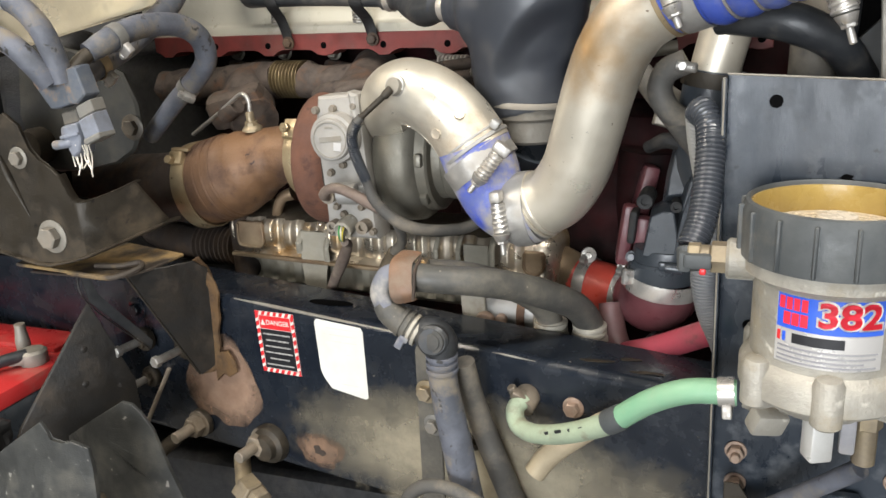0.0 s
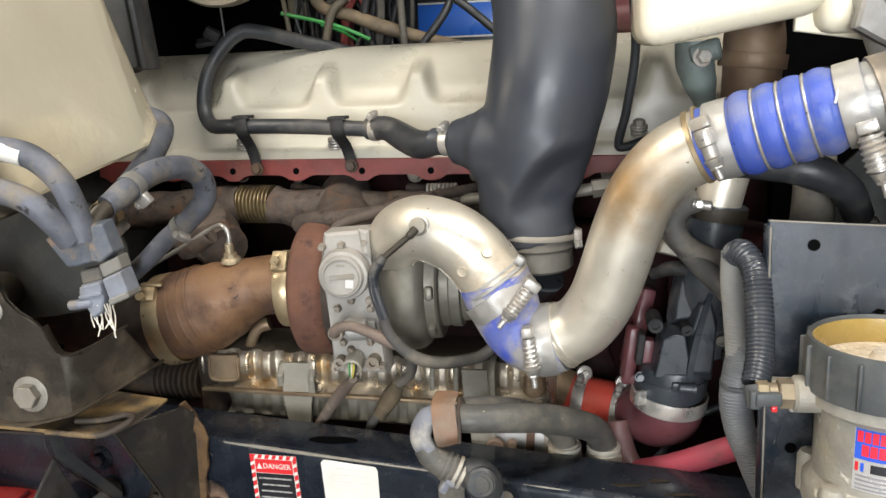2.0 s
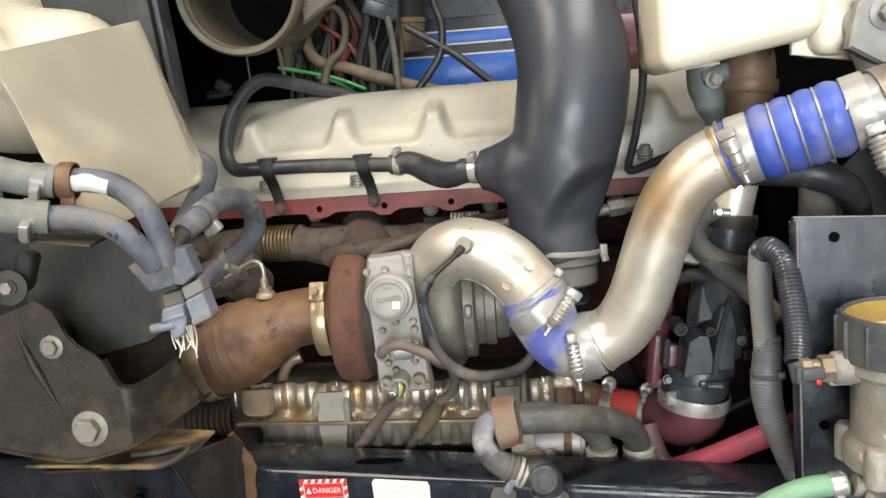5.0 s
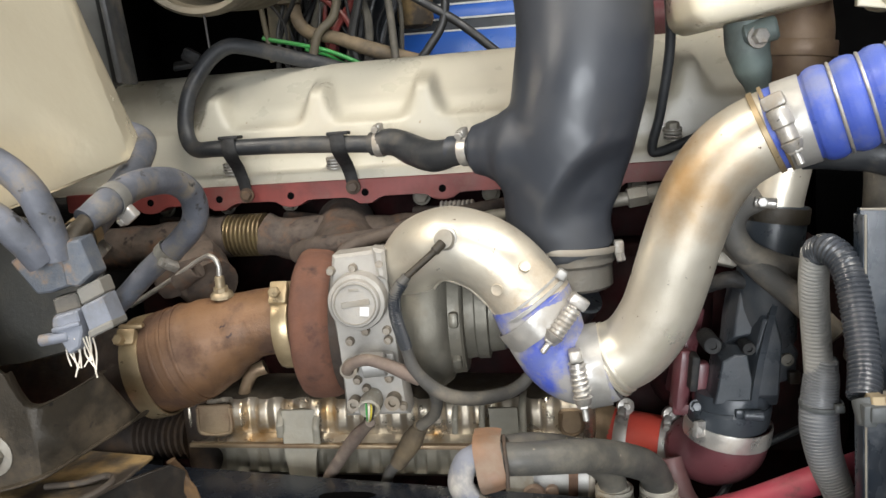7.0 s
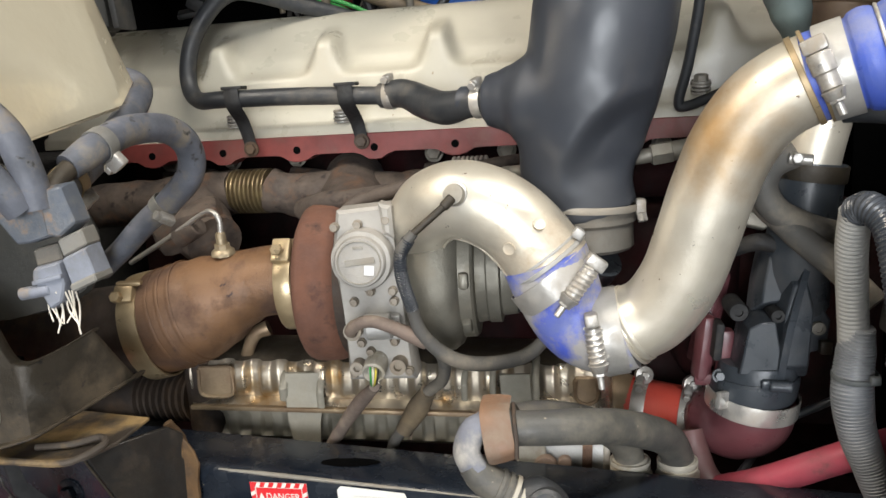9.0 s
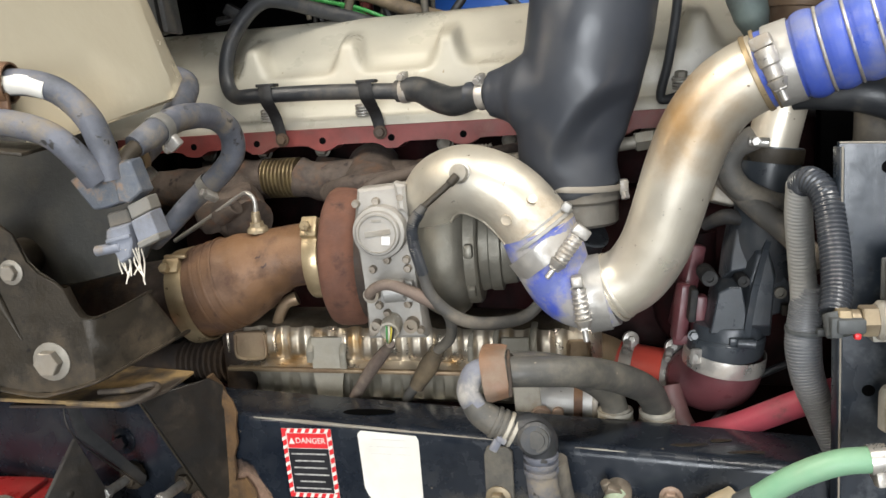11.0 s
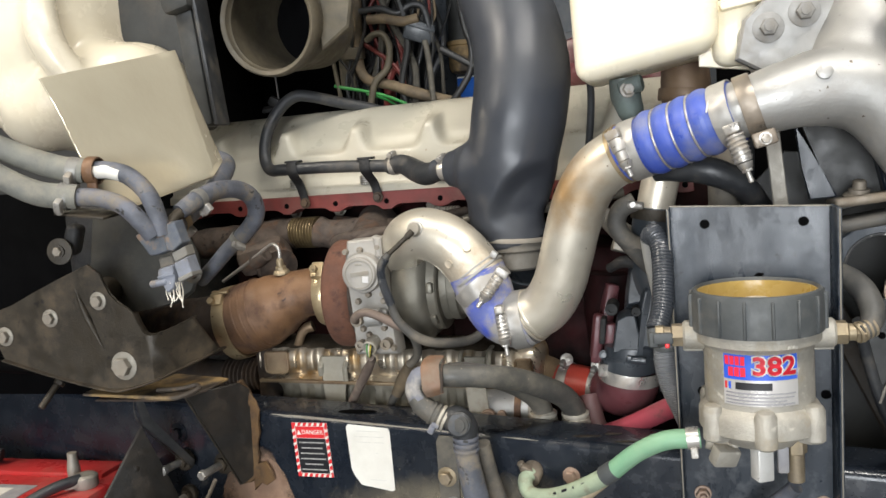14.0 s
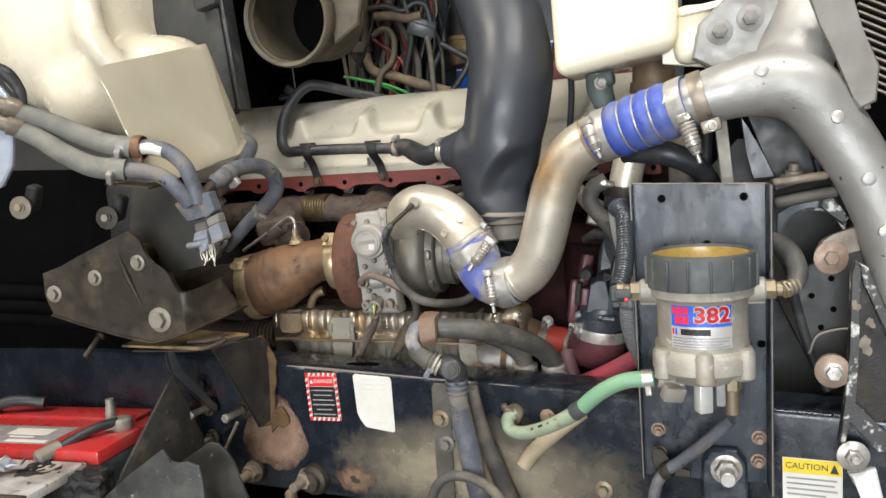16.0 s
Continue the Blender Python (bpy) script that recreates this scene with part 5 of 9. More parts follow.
part("looped_hose", tube([(-0.40, 0.87, 0.80), (-0.385, 0.862, 0.87), (-0.355, 0.855, 0.905), (-0.31, 0.855, 0.905), (-0.265, 0.86, 0.87), (-0.245, 0.87, 0.80)], 0.009, 12), "rubber_dusty", bh, "thin looped hose")
fitg = thing("hose_coupling", (-0.22, 1.08, 0.99), "pair of pale stained hose couplings behind the rail", "fitting")
for x in (-0.192, -0.246):
    cpl = part("coupling", merged(sheet(hexagon(0.0255), 0.014, axis_pose((x, 1.081, 1.020), (0, 0, 1)), 0.002), lathe([(0.018, 1.010), (0.0215, 1.016), (0.0215, 1.046), (0.0185, 1.050)], Matrix.Translation((x, 1.081, 0)), 24)), "fitting_pale", fitg)
    for k in range(2):
        part("crimp_ring", ring((x, 1.081, 1.036 + 0.009 * k), (0, 0, 1), 0.0213, 0.005, 0.0022, 24), "fitting_pale", cpl)
part("manifold_block", box(0.10, 0.05, 0.05, Matrix.Translation((-0.219, 1.085, 0.985)), 0.006), "dirty_steel", fitg)


# ---- engine ----
def eng_y(x):
    return 1.243 - 0.107 * x


# The recess's darkness is put into the block's red.
block = thing("engine_block", (-0.5, 1.7, 0.55), "red painted diesel engine block, darkened for its recess shade", "engine block")
part("crankcase", warp(box(1.30, 0.55, 0.62, Matrix.Translation((-0.45, 1.72, 0.86)), 0.02), lambda c: c - Vector((0, 0.107 * (c.x + 0.45), 0))), "red_shaded", block)
part("cylinder_head", warp(box(1.16, 0.46, 0.235, Matrix.Translation((-0.45, 1.66, 1.288)), 0.012), lambda c: c - Vector((0, 0.107 * (c.x + 0.45), 0))), "red_shaded", block)
part("lower_casting", warp(box(0.55, 0.20, 0.30, Matrix.Translation((-0.18, 1.36, 1.16)), 0.03), lambda c: c - Vector((0, 0.107 * (c.x + 0.2), 0))), "red_shaded", block)
for i in range(8):
    x = -0.93 + 0.108 * i
    bolt("bolt", (x, eng_y(x) + 0.085, 1.392), (0, -1, 0.15), 0.0115, 0.012, "dull_alu", 0.014, label="head bolt in the dark gap below the cover", group="cylinder head bolts")

cover = thing("valve_cover", (-0.5, 1.5, 1.43), "champagne painted ribbed valve cover on the engine", "valve cover")
PROF = [(0.0, 0.0), (0.0, 0.012), (0.003, 0.016), (0.010, 0.018), (0.014, 0.022), (0.016, 0.040), (0.018, 0.060), (0.020, 0.078), (0.0220, 0.0825), (0.027, 0.0855), (0.035, 0.0885), (0.042, 0.093), (0.047, 0.099), (0.052, 0.107), (0.056, 0.113), (0.064, 0.120), (0.071, 0.127), (0.079, 0.135),
        (0.088, 0.144), (0.095, 0.151), (0.102, 0.158), (0.112, 0.167), (0.124, 0.174), (0.140, 0.178), (0.20, 0.180), (0.38, 0.180)]
BUMPS = (-0.972, -0.807, -0.641, -0.478, -0.313, -0.106)


def smooth(a, b, x):
    t = min(1.0, max(0.0, (x - a) / (b - a)))
    return t * t * (3 - 2 * t)


def cover_dy(x, dy, dz):
    """Upright ribs stand out of the sloping upper half."""
    near = min(abs(x - b) for b in BUMPS)
    if 0.050 < dz < 0.170:
        u = min(1.0, max(0.0, (dz - 0.080) / 0.068))
        w = 0.014 + 0.024 * (1 - u) ** 1.7
        k = math.exp(-(near / w) ** 5)
        k *= 1 - smooth(0.128, 0.154, dz)
        return dy + (0.015 + (dz - 0.05) * 0.10 - dy) * k
    return dy


bm = bmesh.new()
rows = []
NX = 260
for i in range(NX + 1):
    x = -1.10 + 1.14 * i / NX
    rows.append([bm.verts.new((x, eng_y(x) + cover_dy(x, dy, dz), 1.430 + 0.006 * (x + 0.5) + dz)) for dy, dz in PROF])
for a, b in zip(rows, rows[1:]):
    for j in range(len(PROF) - 1):
        bm.faces.new((a[j], b[j], b[j + 1], a[j + 1]))
bm.faces.new(rows[0])
bm.faces.new(rows[-1])
part("shell", bm, "cream", cover, sharp=60)
for x in (-0.778, -0.615, -0.45, -0.135):
    b = part("cover_bolt", hex_head((x, eng_y(x) + 0.004, 1.452 if x < -0.2 else 1.472), (0, -0.2, 1), 0.009, 0.010, 0.013), "dull_alu", cover)
    part("spring", merged(*[wire_ring((x, eng_y(x) + 0.004 - 0.0006 * k, (1.4495 if x < -0.2 else 1.462) + 0.0045 * k), (0, -0.2, 1), 0.011, 0.0016, 18) for k in range(4)]), "zinc", b)

house = thing("rocker_housing", (-0.5, 1.3, 1.405), "red painted rocker housing flange below the cover", "engine housing")
outl = []
X0, X1 = -1.06, 0.02
n = 108
for i in range(n + 1):
    x = X0 + (X1 - X0) * i / n
    ph = ((x + 0.80) % 0.115) / 0.115
    lobe = 0.010 * (1 - smooth(0.10, 0.2, min(ph, 1 - ph)))
    outl.append((x, -0.002 - lobe))
bm = sheet(outl + [(X1, 0.024), (X0, 0.024)], 0.05, front(0, 0, 1.407), 0.001)
warp(bm, lambda c: Vector((c.x, eng_y(c.x) - 0.006 + c.y, c.z + 0.004 * (c.x + 0.5))))
part("flange", bm, "red_paint", house)
for i in range(9):
    x = -0.915 + 0.115 * i
    part("hole", lathe([(0.0055, 0), (0.0055, 0.001)], axis_pose((x - 0.0, eng_y(x) - 0.0066, 1.411), (0, 1, 0)), 14), "black_void", house, "dark bolt hole")

# breather hose along the cover
bre = thing("breather_hose", (-0.7, 1.30, 1.46), "black bent breather hose along the valve cover", "hose")
part("hose", tube([(-0.57, 1.52, 1.575), (-0.635, 1.468, 1.602), (-0.70, 1.425, 1.622), (-0.757, 1.390, 1.639), (-0.785, 1.375, 1.639), (-0.812, 1.360, 1.616), (-0.838, 1.345, 1.570), (-0.845, 1.335, 1.520), (-0.828, 1.320, 1.490), (-0.785, 1.302, 1.488), (-0.686, 1.285, 1.487), (-0.601, 1.270, 1.484), (-0.530, 1.258, 1.480)], 0.0122, 18), "rubber", bre)
part("rubber_elbow", tube([(-0.548, 1.262, 1.481), (-0.515, 1.252, 1.482), (-0.485, 1.228, 1.470), (-0.455, 1.195, 1.462), (-0.425, 1.172, 1.467), (-0.40, 1.158, 1.469)], [0.0165, 0.019, 0.021, 0.021, 0.0185, 0.0175], 20), "rubber", bre)
hose_clamp(bre, (-0.535, 1.260, 1.481), (1, -0.25, 0), 0.0175, 0.011, (0, -0.2, 1), "zinc")
hose_clamp(bre, (-0.408, 1.163, 1.468), (1, -0.4, 0.05), 0.0185, 0.012, (0, -0.3, 1))
for x0, z0, x1, z1 in ((-0.764, 1.503, -0.752, 1.416), (-0.596, 1.499, -0.586, 1.420)):
    y0 = 1.298 if x0 < -0.7 else 1.270
    y1 = eng_y(x1) - 0.010
    br = part("hose_bracket", merged(box(0.030, 0.026, 0.005, Matrix.Translation((x0, y0, z0)), 0.0015), tube([(x0, y0 - 0.014, z0 - 0.002), (x0 + 0.002, y0 - 0.014, z0 - 0.024), (x0 + 0.006, y1 - 0.008, z0 - 0.05), (x1, y1, z1)], [0.011, 0.011, 0.010, 0.009], 10, flat=(0.25, 1.0), up=(0, 1, 0))), "black_rubber", bre, "black steel hose bracket")
    part("bolt", hex_head((x1, y1 - 0.002, z1), (0, -1, 0), 0.008, 0.007, 0.011), "rust_steel", br)

# ---- intake pipe ----
intake = thing("intake_pipe", (-0.297, 1.14, 1.33), "black moulded rubber air intake pipe", "intake pipe")
bm = fused(merged(
    tube([(-0.335, 1.28, 1.87), (-0.295, 1.215, 1.775), (-0.266, 1.170, 1.690), (-0.255, 1.140, 1.620), (-0.262, 1.125, 1.555), (-0.276, 1.122, 1.490), (-0.290, 1.126, 1.435), (-0.297, 1.134, 1.390), (-0.293, 1.140, 1.355), (-0.288, 1.142, 1.332)],
         [0.078, 0.079, 0.080, 0.082, 0.081, 0.078, 0.073, 0.066, 0.062, 0.062], 56, 10),
    tube([(-0.270, 1.122, 1.470), (-0.315, 1.128, 1.466), (-0.338, 1.133, 1.466), (-0.354, 1.140, 1.468), (-0.370, 1.146, 1.469), (-0.384, 1.152, 1.469), (-0.397, 1.157, 1.469)], [0.066, 0.066, 0.060, 0.050, 0.040, 0.034, 0.033], 36)), 0.0045, 12)


def dent(c):
    """A hollow with a sharp upper rim in the pipe's near side."""
    if c.y > 1.13:
        return c
    u = 0.75 * (c.x + 0.250) + 0.66 * (c.z - 1.415)
    w = -0.66 * (c.x + 0.250) + 0.75 * (c.z - 1.415)
    d = math.hypot(u / 0.075, w / 0.042)
    soft = 1 - smooth(0.15, 1.15, d)
    hard = 1 - smooth(0.45, 1.08, d)
    up = smooth(-0.02, 0.025, w)
    k = soft + (hard - soft) * up
    ridge = math.exp(-((d - 1.15) / 0.22) ** 2) * up
    return c + Vector((0.003 * k, 0.019 * k - 0.0015 * ridge, 0))


warp(bm, dent)
part("pipe", bm, "black_plastic", intake, sharp=80)
part("port", tube([(-0.395, 1.158, 1.469), (-0.412, 1.166, 1.469), (-0.430, 1.174, 1.469)], 0.0185, 24), "black_plastic", intake)
part("port_lip", merged(*[ring((-0.368 - 0.007 * k, 1.1455 + 0.003 * k, 1.469), (1, -0.45, 0), 0.0285, 0.004, 0.0015, 30) for k in range(3)]), "black_plastic", intake, "moulded ribs")
cl = part("clamp", ring((-0.288, 1.142, 1.343), (0.05, 0, 1), 0.0632, 0.008, 0.0018), "dull_alu", intake, "dull steel pipe clamp")
part("clamp_screw", merged(box(0.012, 0.014, 0.020, Matrix.Translation((-0.226, 1.118, 1.340)), 0.003), hex_head((-0.226, 1.112, 1.334), (0.2, -0.3, -1), 0.006, 0.010)), "zinc", cl)
part("adapter", lathe([(0.052, 0), (0.056, 0.004), (0.056, 0.030), (0.060, 0.034), (0.060, 0.046)], Matrix.Translation((-0.288, 1.142, 1.290)), 36), "dark_alu", intake, "dull metal inlet adapter")

# ---- turbocharger ----
turbo = thing("turbocharger", (-0.55, 1.16, 1.13), "rusty turbocharger with silver compressor housing", "turbocharger")
TX = axis_pose((0, 1.165, 1.262), (1, 0, 0))
TT = axis_pose((0, 1.190, 1.246), (1, 0, 0))


def tx(profile, seg=48):
    return lathe([(r, x) for r, x in profile], TX, seg)


part("turbine_housing", lathe([(0.045, -0.647), (0.080, -0.646), (0.092, -0.644), (0.099, -0.640), (0.102, -0.634), (0.103, -0.622), (0.102, -0.603), (0.099, -0.596), (0.094, -0.592), (0.040, -0.592)], TT, 56), "rust_red", turbo, "rust-red turbine housing")
part("heat_ring", lathe([(0.090, -0.593), (0.094, -0.592), (0.095, -0.576), (0.086, -0.570), (0.05, -0.562)], TT, 48), "rust_steel", turbo)
part("bearing_housing", tx([(0.055, -0.562), (0.060, -0.55), (0.056, -0.53), (0.062, -0.50), (0.070, -0.495), (0.02, -0.495)]), "dull_alu", turbo)
part("compressor_housing", tx([(0.05, -0.505), (0.080, -0.503), (0.092, -0.496), (0.099, -0.484), (0.101, -0.468), (0.099, -0.452), (0.092, -0.442), (0.084, -0.438), (0.083, -0.424), (0.080, -0.421), (0.066, -0.420), (0.064, -0.408), (0.066, -0.406), (0.066, -0.392), (0.058, -0.390), (0.056, -0.372), (0.03, -0.372)], 64), "comp_alu", turbo, "dull silver compressor housing")
for a in (-38, 4, 46):
    part("housing_ear", box(0.012, 0.018, 0.020, Matrix.Translation((-0.431, 1.165 - 0.083 * math.cos(radians(a)), 1.262 + 0.083 * math.sin(radians(a)))) @ pose(0, 0, 0, -a, 0, 0), 0.004), "comp_alu", turbo)
part("inlet", tube([(-0.385, 1.165, 1.262), (-0.35, 1.165, 1.262), (-0.312, 1.155, 1.270), (-0.292, 1.145, 1.295)], [0.054, 0.054, 0.055, 0.056], 30), "black_part", turbo)
act = part("actuator", merged(
    sheet([(-0.570, 1.358), (-0.512, 1.362), (-0.506, 1.33), (-0.500, 1.24), (-0.490, 1.156), (-0.570, 1.156), (-0.570, 1.24), (-0.578, 1.31)], 0.045, front(0, 1.062, 0), 0.004),
    sheet([(-0.520, 1.366), (-0.505, 1.362), (-0.504, 1.325), (-0.516, 1.33)], 0.03, front(0, 1.054, 0), 0.004),
    lathe([(0.001, -0.014), (0.0275, -0.0135), (0.029, -0.0115), (0.0295, -0.006), (0.034, -0.005), (0.0355, 0.0), (0.0355, 0.030), (0.030, 0.034)], axis_pose((-0.541, 1.048, 1.303), (0, 1, 0)), 40)), "grey_cast", turbo, "grey cast actuator with round cap")
logo = merged(wire_ring((-0.541, 1.0338, 1.303), (0, 1, 0), 0.0245, 0.0008, 36), box(0.034, 0.001, 0.007, Matrix.Translation((-0.540, 1.0338, 1.304)) @ pose(0, 0, 0, 0, -6, 0), 0.0004, 1), box(0.012, 0.001, 0.003, Matrix.Translation((-0.541, 1.0338, 1.320)), 0.0003, 1))
part("raised_mark", logo, "dull_alu", act)
part("sticker", box(0.011, 0.0008, 0.011, Matrix.Translation((-0.530, 1.0336, 1.294)) @ pose(0, 0, 0, 0, 5, 0), 0), "label_silver", act, "small pale sticker")
for x, z in ((-0.572, 1.340), (-0.545, 1.342), (-0.512, 1.346), (-0.536, 1.264), (-0.556, 1.252), (-0.510, 1.264), (-0.509, 1.252), (-0.551, 1.203), (-0.512, 1.204), (-0.562, 1.166), (-0.497, 1.168), (-0.541, 1.192)):
    part("screw", merged(rod((x, 1.062, z), (x, 1.0555, z), 0.0056, 14), lathe([(0.0024, 0.001), (0.0026, 0.0), (0.0042, 0.0), (0.0046, 0.001), (0.0046, 0.004)], axis_pose((x, 1.0525, z), (0, 1, 0)), 14)), "hanger_steel", act)
part("motor_barrel", merged(rod((-0.540, 1.047, 1.224), (-0.512, 1.047, 1.226), 0.0145, 22), box(0.045, 0.02, 0.03, Matrix.Translation((-0.525, 1.062, 1.222)), 0.004)), "cast_alu", act, "bright ribbed barrel")
for x, z, r in ((-0.558, 1.220, 0.0105), (-0.556, 1.176, 0.008), (-0.508, 1.177, 0.0095)):
    part("port", lathe([(r * 0.5, 0.006), (r * 0.5, 0.0), (r, 0.0), (r, 0.020)], axis_pose((x, 1.044, z), (0, 1, 0)), 18), "hanger_steel", act)
plug = part("plug", lathe([(0.007, -0.010), (0.0115, -0.014), (0.0135, -0.012), (0.0140, 0.002), (0.012, 0.016)], axis_pose((-0.535, 1.050, 1.176), (0.05, 1, 0.3)), 22), "filter_body", act, "pale electrical plug with coloured wires")
for k, c in enumerate(("wire_green", "wire_white", "wire_yellow", "wire_black")):
    part("wire", tube([(-0.539 + 0.003 * k, 1.040, 1.183 - 0.002 * k), (-0.537 + 0.003 * k, 1.030, 1.174), (-0.538 + 0.002 * k, 1.034, 1.162), (-0.540, 1.048, 1.153)], 0.0012, 6), c, plug)
part("coolant_tube", tube([(-0.558, 1.046, 1.220), (-0.556, 1.030, 1.226), (-0.545, 1.022, 1.236), (-0.528, 1.018, 1.240), (-0.508, 1.018, 1.234), (-0.486, 1.022, 1.222), (-0.470, 1.028, 1.212)], [0.0068, 0.0068, 0.0068, 0.0070, 0.0075, 0.0085, 0.0090], 16), "tube_brown", act, "dusty brown rubber tube")

# cables at the turbocharger
cab = thing("sensor_cable", (-0.45, 1.05, 1.17), "grey sleeved sensor cable looped before the turbocharger", "cable")
part("cable", tube([(-0.470, 0.992, 1.342), (-0.484, 0.992, 1.325), (-0.488, 1.0, 1.30), (-0.482, 1.015, 1.257), (-0.472, 1.022, 1.221), (-0.443, 1.035, 1.190), (-0.407, 1.055, 1.176), (-0.363, 1.085, 1.175), (-0.338, 1.10, 1.195), (-0.33, 1.12, 1.22)], [0.0055, 0.0065, 0.0068, 0.0068, 0.0078, 0.0085, 0.0085, 0.0085, 0.0075, 0.0075], 14), "rubber_dusty", cab)
part("sleeve", tube([(-0.476, 0.992, 1.335), (-0.486, 0.994, 1.318), (-0.487, 1.0, 1.292), (-0.481, 1.014, 1.255)], 0.0075, 14, rib=(0.0028, 0.0009)), "loom", cab, "corrugated sleeve")
sn = part("sensor", merged(rod((-0.428, 0.998, 1.377), (-0.438, 0.994, 1.367), 0.0055), rod((-0.436, 0.994, 1.369), (-0.472, 0.992, 1.340), 0.0040)), "dirty_steel", cab, "dark metal probe")
part("probe_nut", lathe([(0.004, -0.004), (0.011, -0.003), (0.012, 0.003), (0.008, 0.006)], axis_pose((-0.427, 1.003, 1.379), (0.3, 1, -0.3)), 20), "dull_alu", cab)
part("branch", tube([(-0.469, 1.028, 1.215), (-0.456, 1.05, 1.186), (-0.462, 1.078, 1.150), (-0.488, 1.10, 1.122), (-0.512, 1.12, 1.080), (-0.538, 1.135, 1.045), (-0.55, 1.15, 1.0)], 0.0075, 12), "rubber_dusty", cab)
part("taped_joint", tube([(-0.483, 1.096, 1.128), (-0.500, 1.112, 1.100), (-0.522, 1.124, 1.066)], [0.010, 0.014, 0.011], 12), "tape_tan", cab, "taped cable joint")
single("actuator_cable", tube([(-0.537, 1.045, 1.154), (-0.545, 1.07, 1.142), (-0.572, 1.105, 1.110), (-0.605, 1.135, 1.065), (-0.632, 1.155, 1.02), (-0.65, 1.17, 0.95)], [0.006, 0.007, 0.0095, 0.0085, 0.008, 0.008], 12), "tube_brown", (-0.632, 1.155, 0.95), "dusty sleeved actuator cable", "cable")
single("oil_line", tube([(-0.575, 1.12, 1.345), (-0.560, 1.13, 1.358), (-0.521, 1.165, 1.366), (-0.473, 1.195, 1.378), (-0.389, 1.245, 1.386), (-0.33, 1.28, 1.388)], 0.0085, 14), "manifold", (-0.583, 1.15, 1.30), "brown braided oil line above the turbocharger", "hose")

# ---- charge air elbow, couplings and pipe ----
elb = thing("compressor_elbow", (-0.42, 1.05, 1.28), "satin cast aluminium compressor outlet elbow", "pipe elbow")
part("elbow", tube([(-0.482, 1.165, 1.290), (-0.484, 1.135, 1.310), (-0.478, 1.102, 1.335), (-0.456, 1.072, 1.358), (-0.422, 1.052, 1.366), (-0.384, 1.045, 1.352), (-0.355, 1.043, 1.326), (-0.329, 1.040, 1.290)], [0.040, 0.041, 0.042, 0.043, 0.044, 0.045, 0.0455, 0.046], 44, 10), "silver_pipe", elb, sharp=60)
EC = [(-0.478, 1.102, 1.335), (-0.456, 1.072, 1.358), (-0.422, 1.052, 1.366), (-0.384, 1.045, 1.352), (-0.355, 1.043, 1.326), (-0.340, 1.0415, 1.306)]
seam = []
for k, c in enumerate(EC):
    d = (Vector(EC[min(k + 1, 5)]) - Vector(EC[max(k - 1, 0)])).normalized()
    n = d.cross(Vector((0, 1, 0))).normalized() * -1.0
    n = (n + Vector((0, -0.45, 0))).normalized()
    n = (n - d * n.dot(d)).normalized()
    seam.append(Vector(c) + n * (0.0425 + 0.0006 * k))
part("parting_seam", tube(seam, 0.0016, 8, 6), "silver_pipe", elb, "cast parting seam")
part("end_bead", merged(ring((-0.333, 1.0405, 1.296), (0.026, -0.003, -0.036), 0.0455, 0.005, 0.003), ring((-0.338, 1.041, 1.303), (0.026, -0.003, -0.036), 0.0455, 0.003, 0.0015)), "cast_alu", elb)
part("boss", lathe([(0.014, -0.004), (0.013, 0.006), (0.009, 0.008), (0.001, 0.008)], axis_pose((-0.426, 1.010, 1.379), (-0.1, -1, 0.35)), 22), "cast_alu", elb)
for p, d in (((-0.392, 1.003, 1.357), (-0.05, -1, 0.1)), ((-0.372, 0.9995, 1.320), (-0.25, -1, -0.1)), ((-0.340, 1.002, 1.345), (0.3, -0.8, 0.5))):
    part("casting_mark", lathe([(0.007, -0.003), (0.0065, 0.0004), (0.005, 0.0), (0.001, 0.0)], axis_pose(p, d), 18), "silver_pipe", elb)
part("clamp_lug", box(0.012, 0.012, 0.012, Matrix.Translation((-0.300, 1.020, 1.330)) @ pose(0, 0, 0, 0, 35, 0), 0.003), "cast_alu", elb)

low = single("hose_coupling_elbow", tube([(-0.336, 1.041, 1.300), (-0.326, 1.040, 1.272), (-0.312, 1.039, 1.240), (-0.293, 1.036, 1.222), (-0.270, 1.033, 1.218), (-0.252, 1.031, 1.224)], [0.0475, 0.047, 0.044, 0.044, 0.0455, 0.046], 36, 8), "blue_dusty", (-0.31, 1.04, 1.17), "dusty blue silicone elbow coupling", "hose coupling", sharp=60)
band_clamp("pipe_clamp", (-0.327, 1.0405, 1.276), (0.03, -0.003, -0.04), 0.048, (-0.280, 0.992, 1.309), (-0.326, 0.985, 1.250), "steel spring T-bolt clamp on blue coupling", 0.0100)
band_clamp("pipe_clamp", (-0.268, 1.033, 1.219), (1, -0.05, 0.18), 0.0465, (-0.291, 0.985, 1.252), (-0.281, 0.980, 1.172), "steel spring T-bolt clamp on blue coupling", 0.0098)

cac = thing("charge_air_pipe", (-0.18, 1.0, 1.20), "satin silver S-bent charge air pipe", "pipe")
part("pipe", tube([(-0.252, 1.031, 1.2245), (-0.222, 1.025, 1.242), (-0.198, 1.015, 1.278), (-0.182, 1.006, 1.325), (-0.168, 0.998, 1.372), (-0.150, 0.989, 1.418), (-0.124, 0.979, 1.454), (-0.088, 0.969, 1.476), (-0.050, 0.957, 1.488)], 0.0418, 44, 10), "stained_pipe", cac, sharp=60)
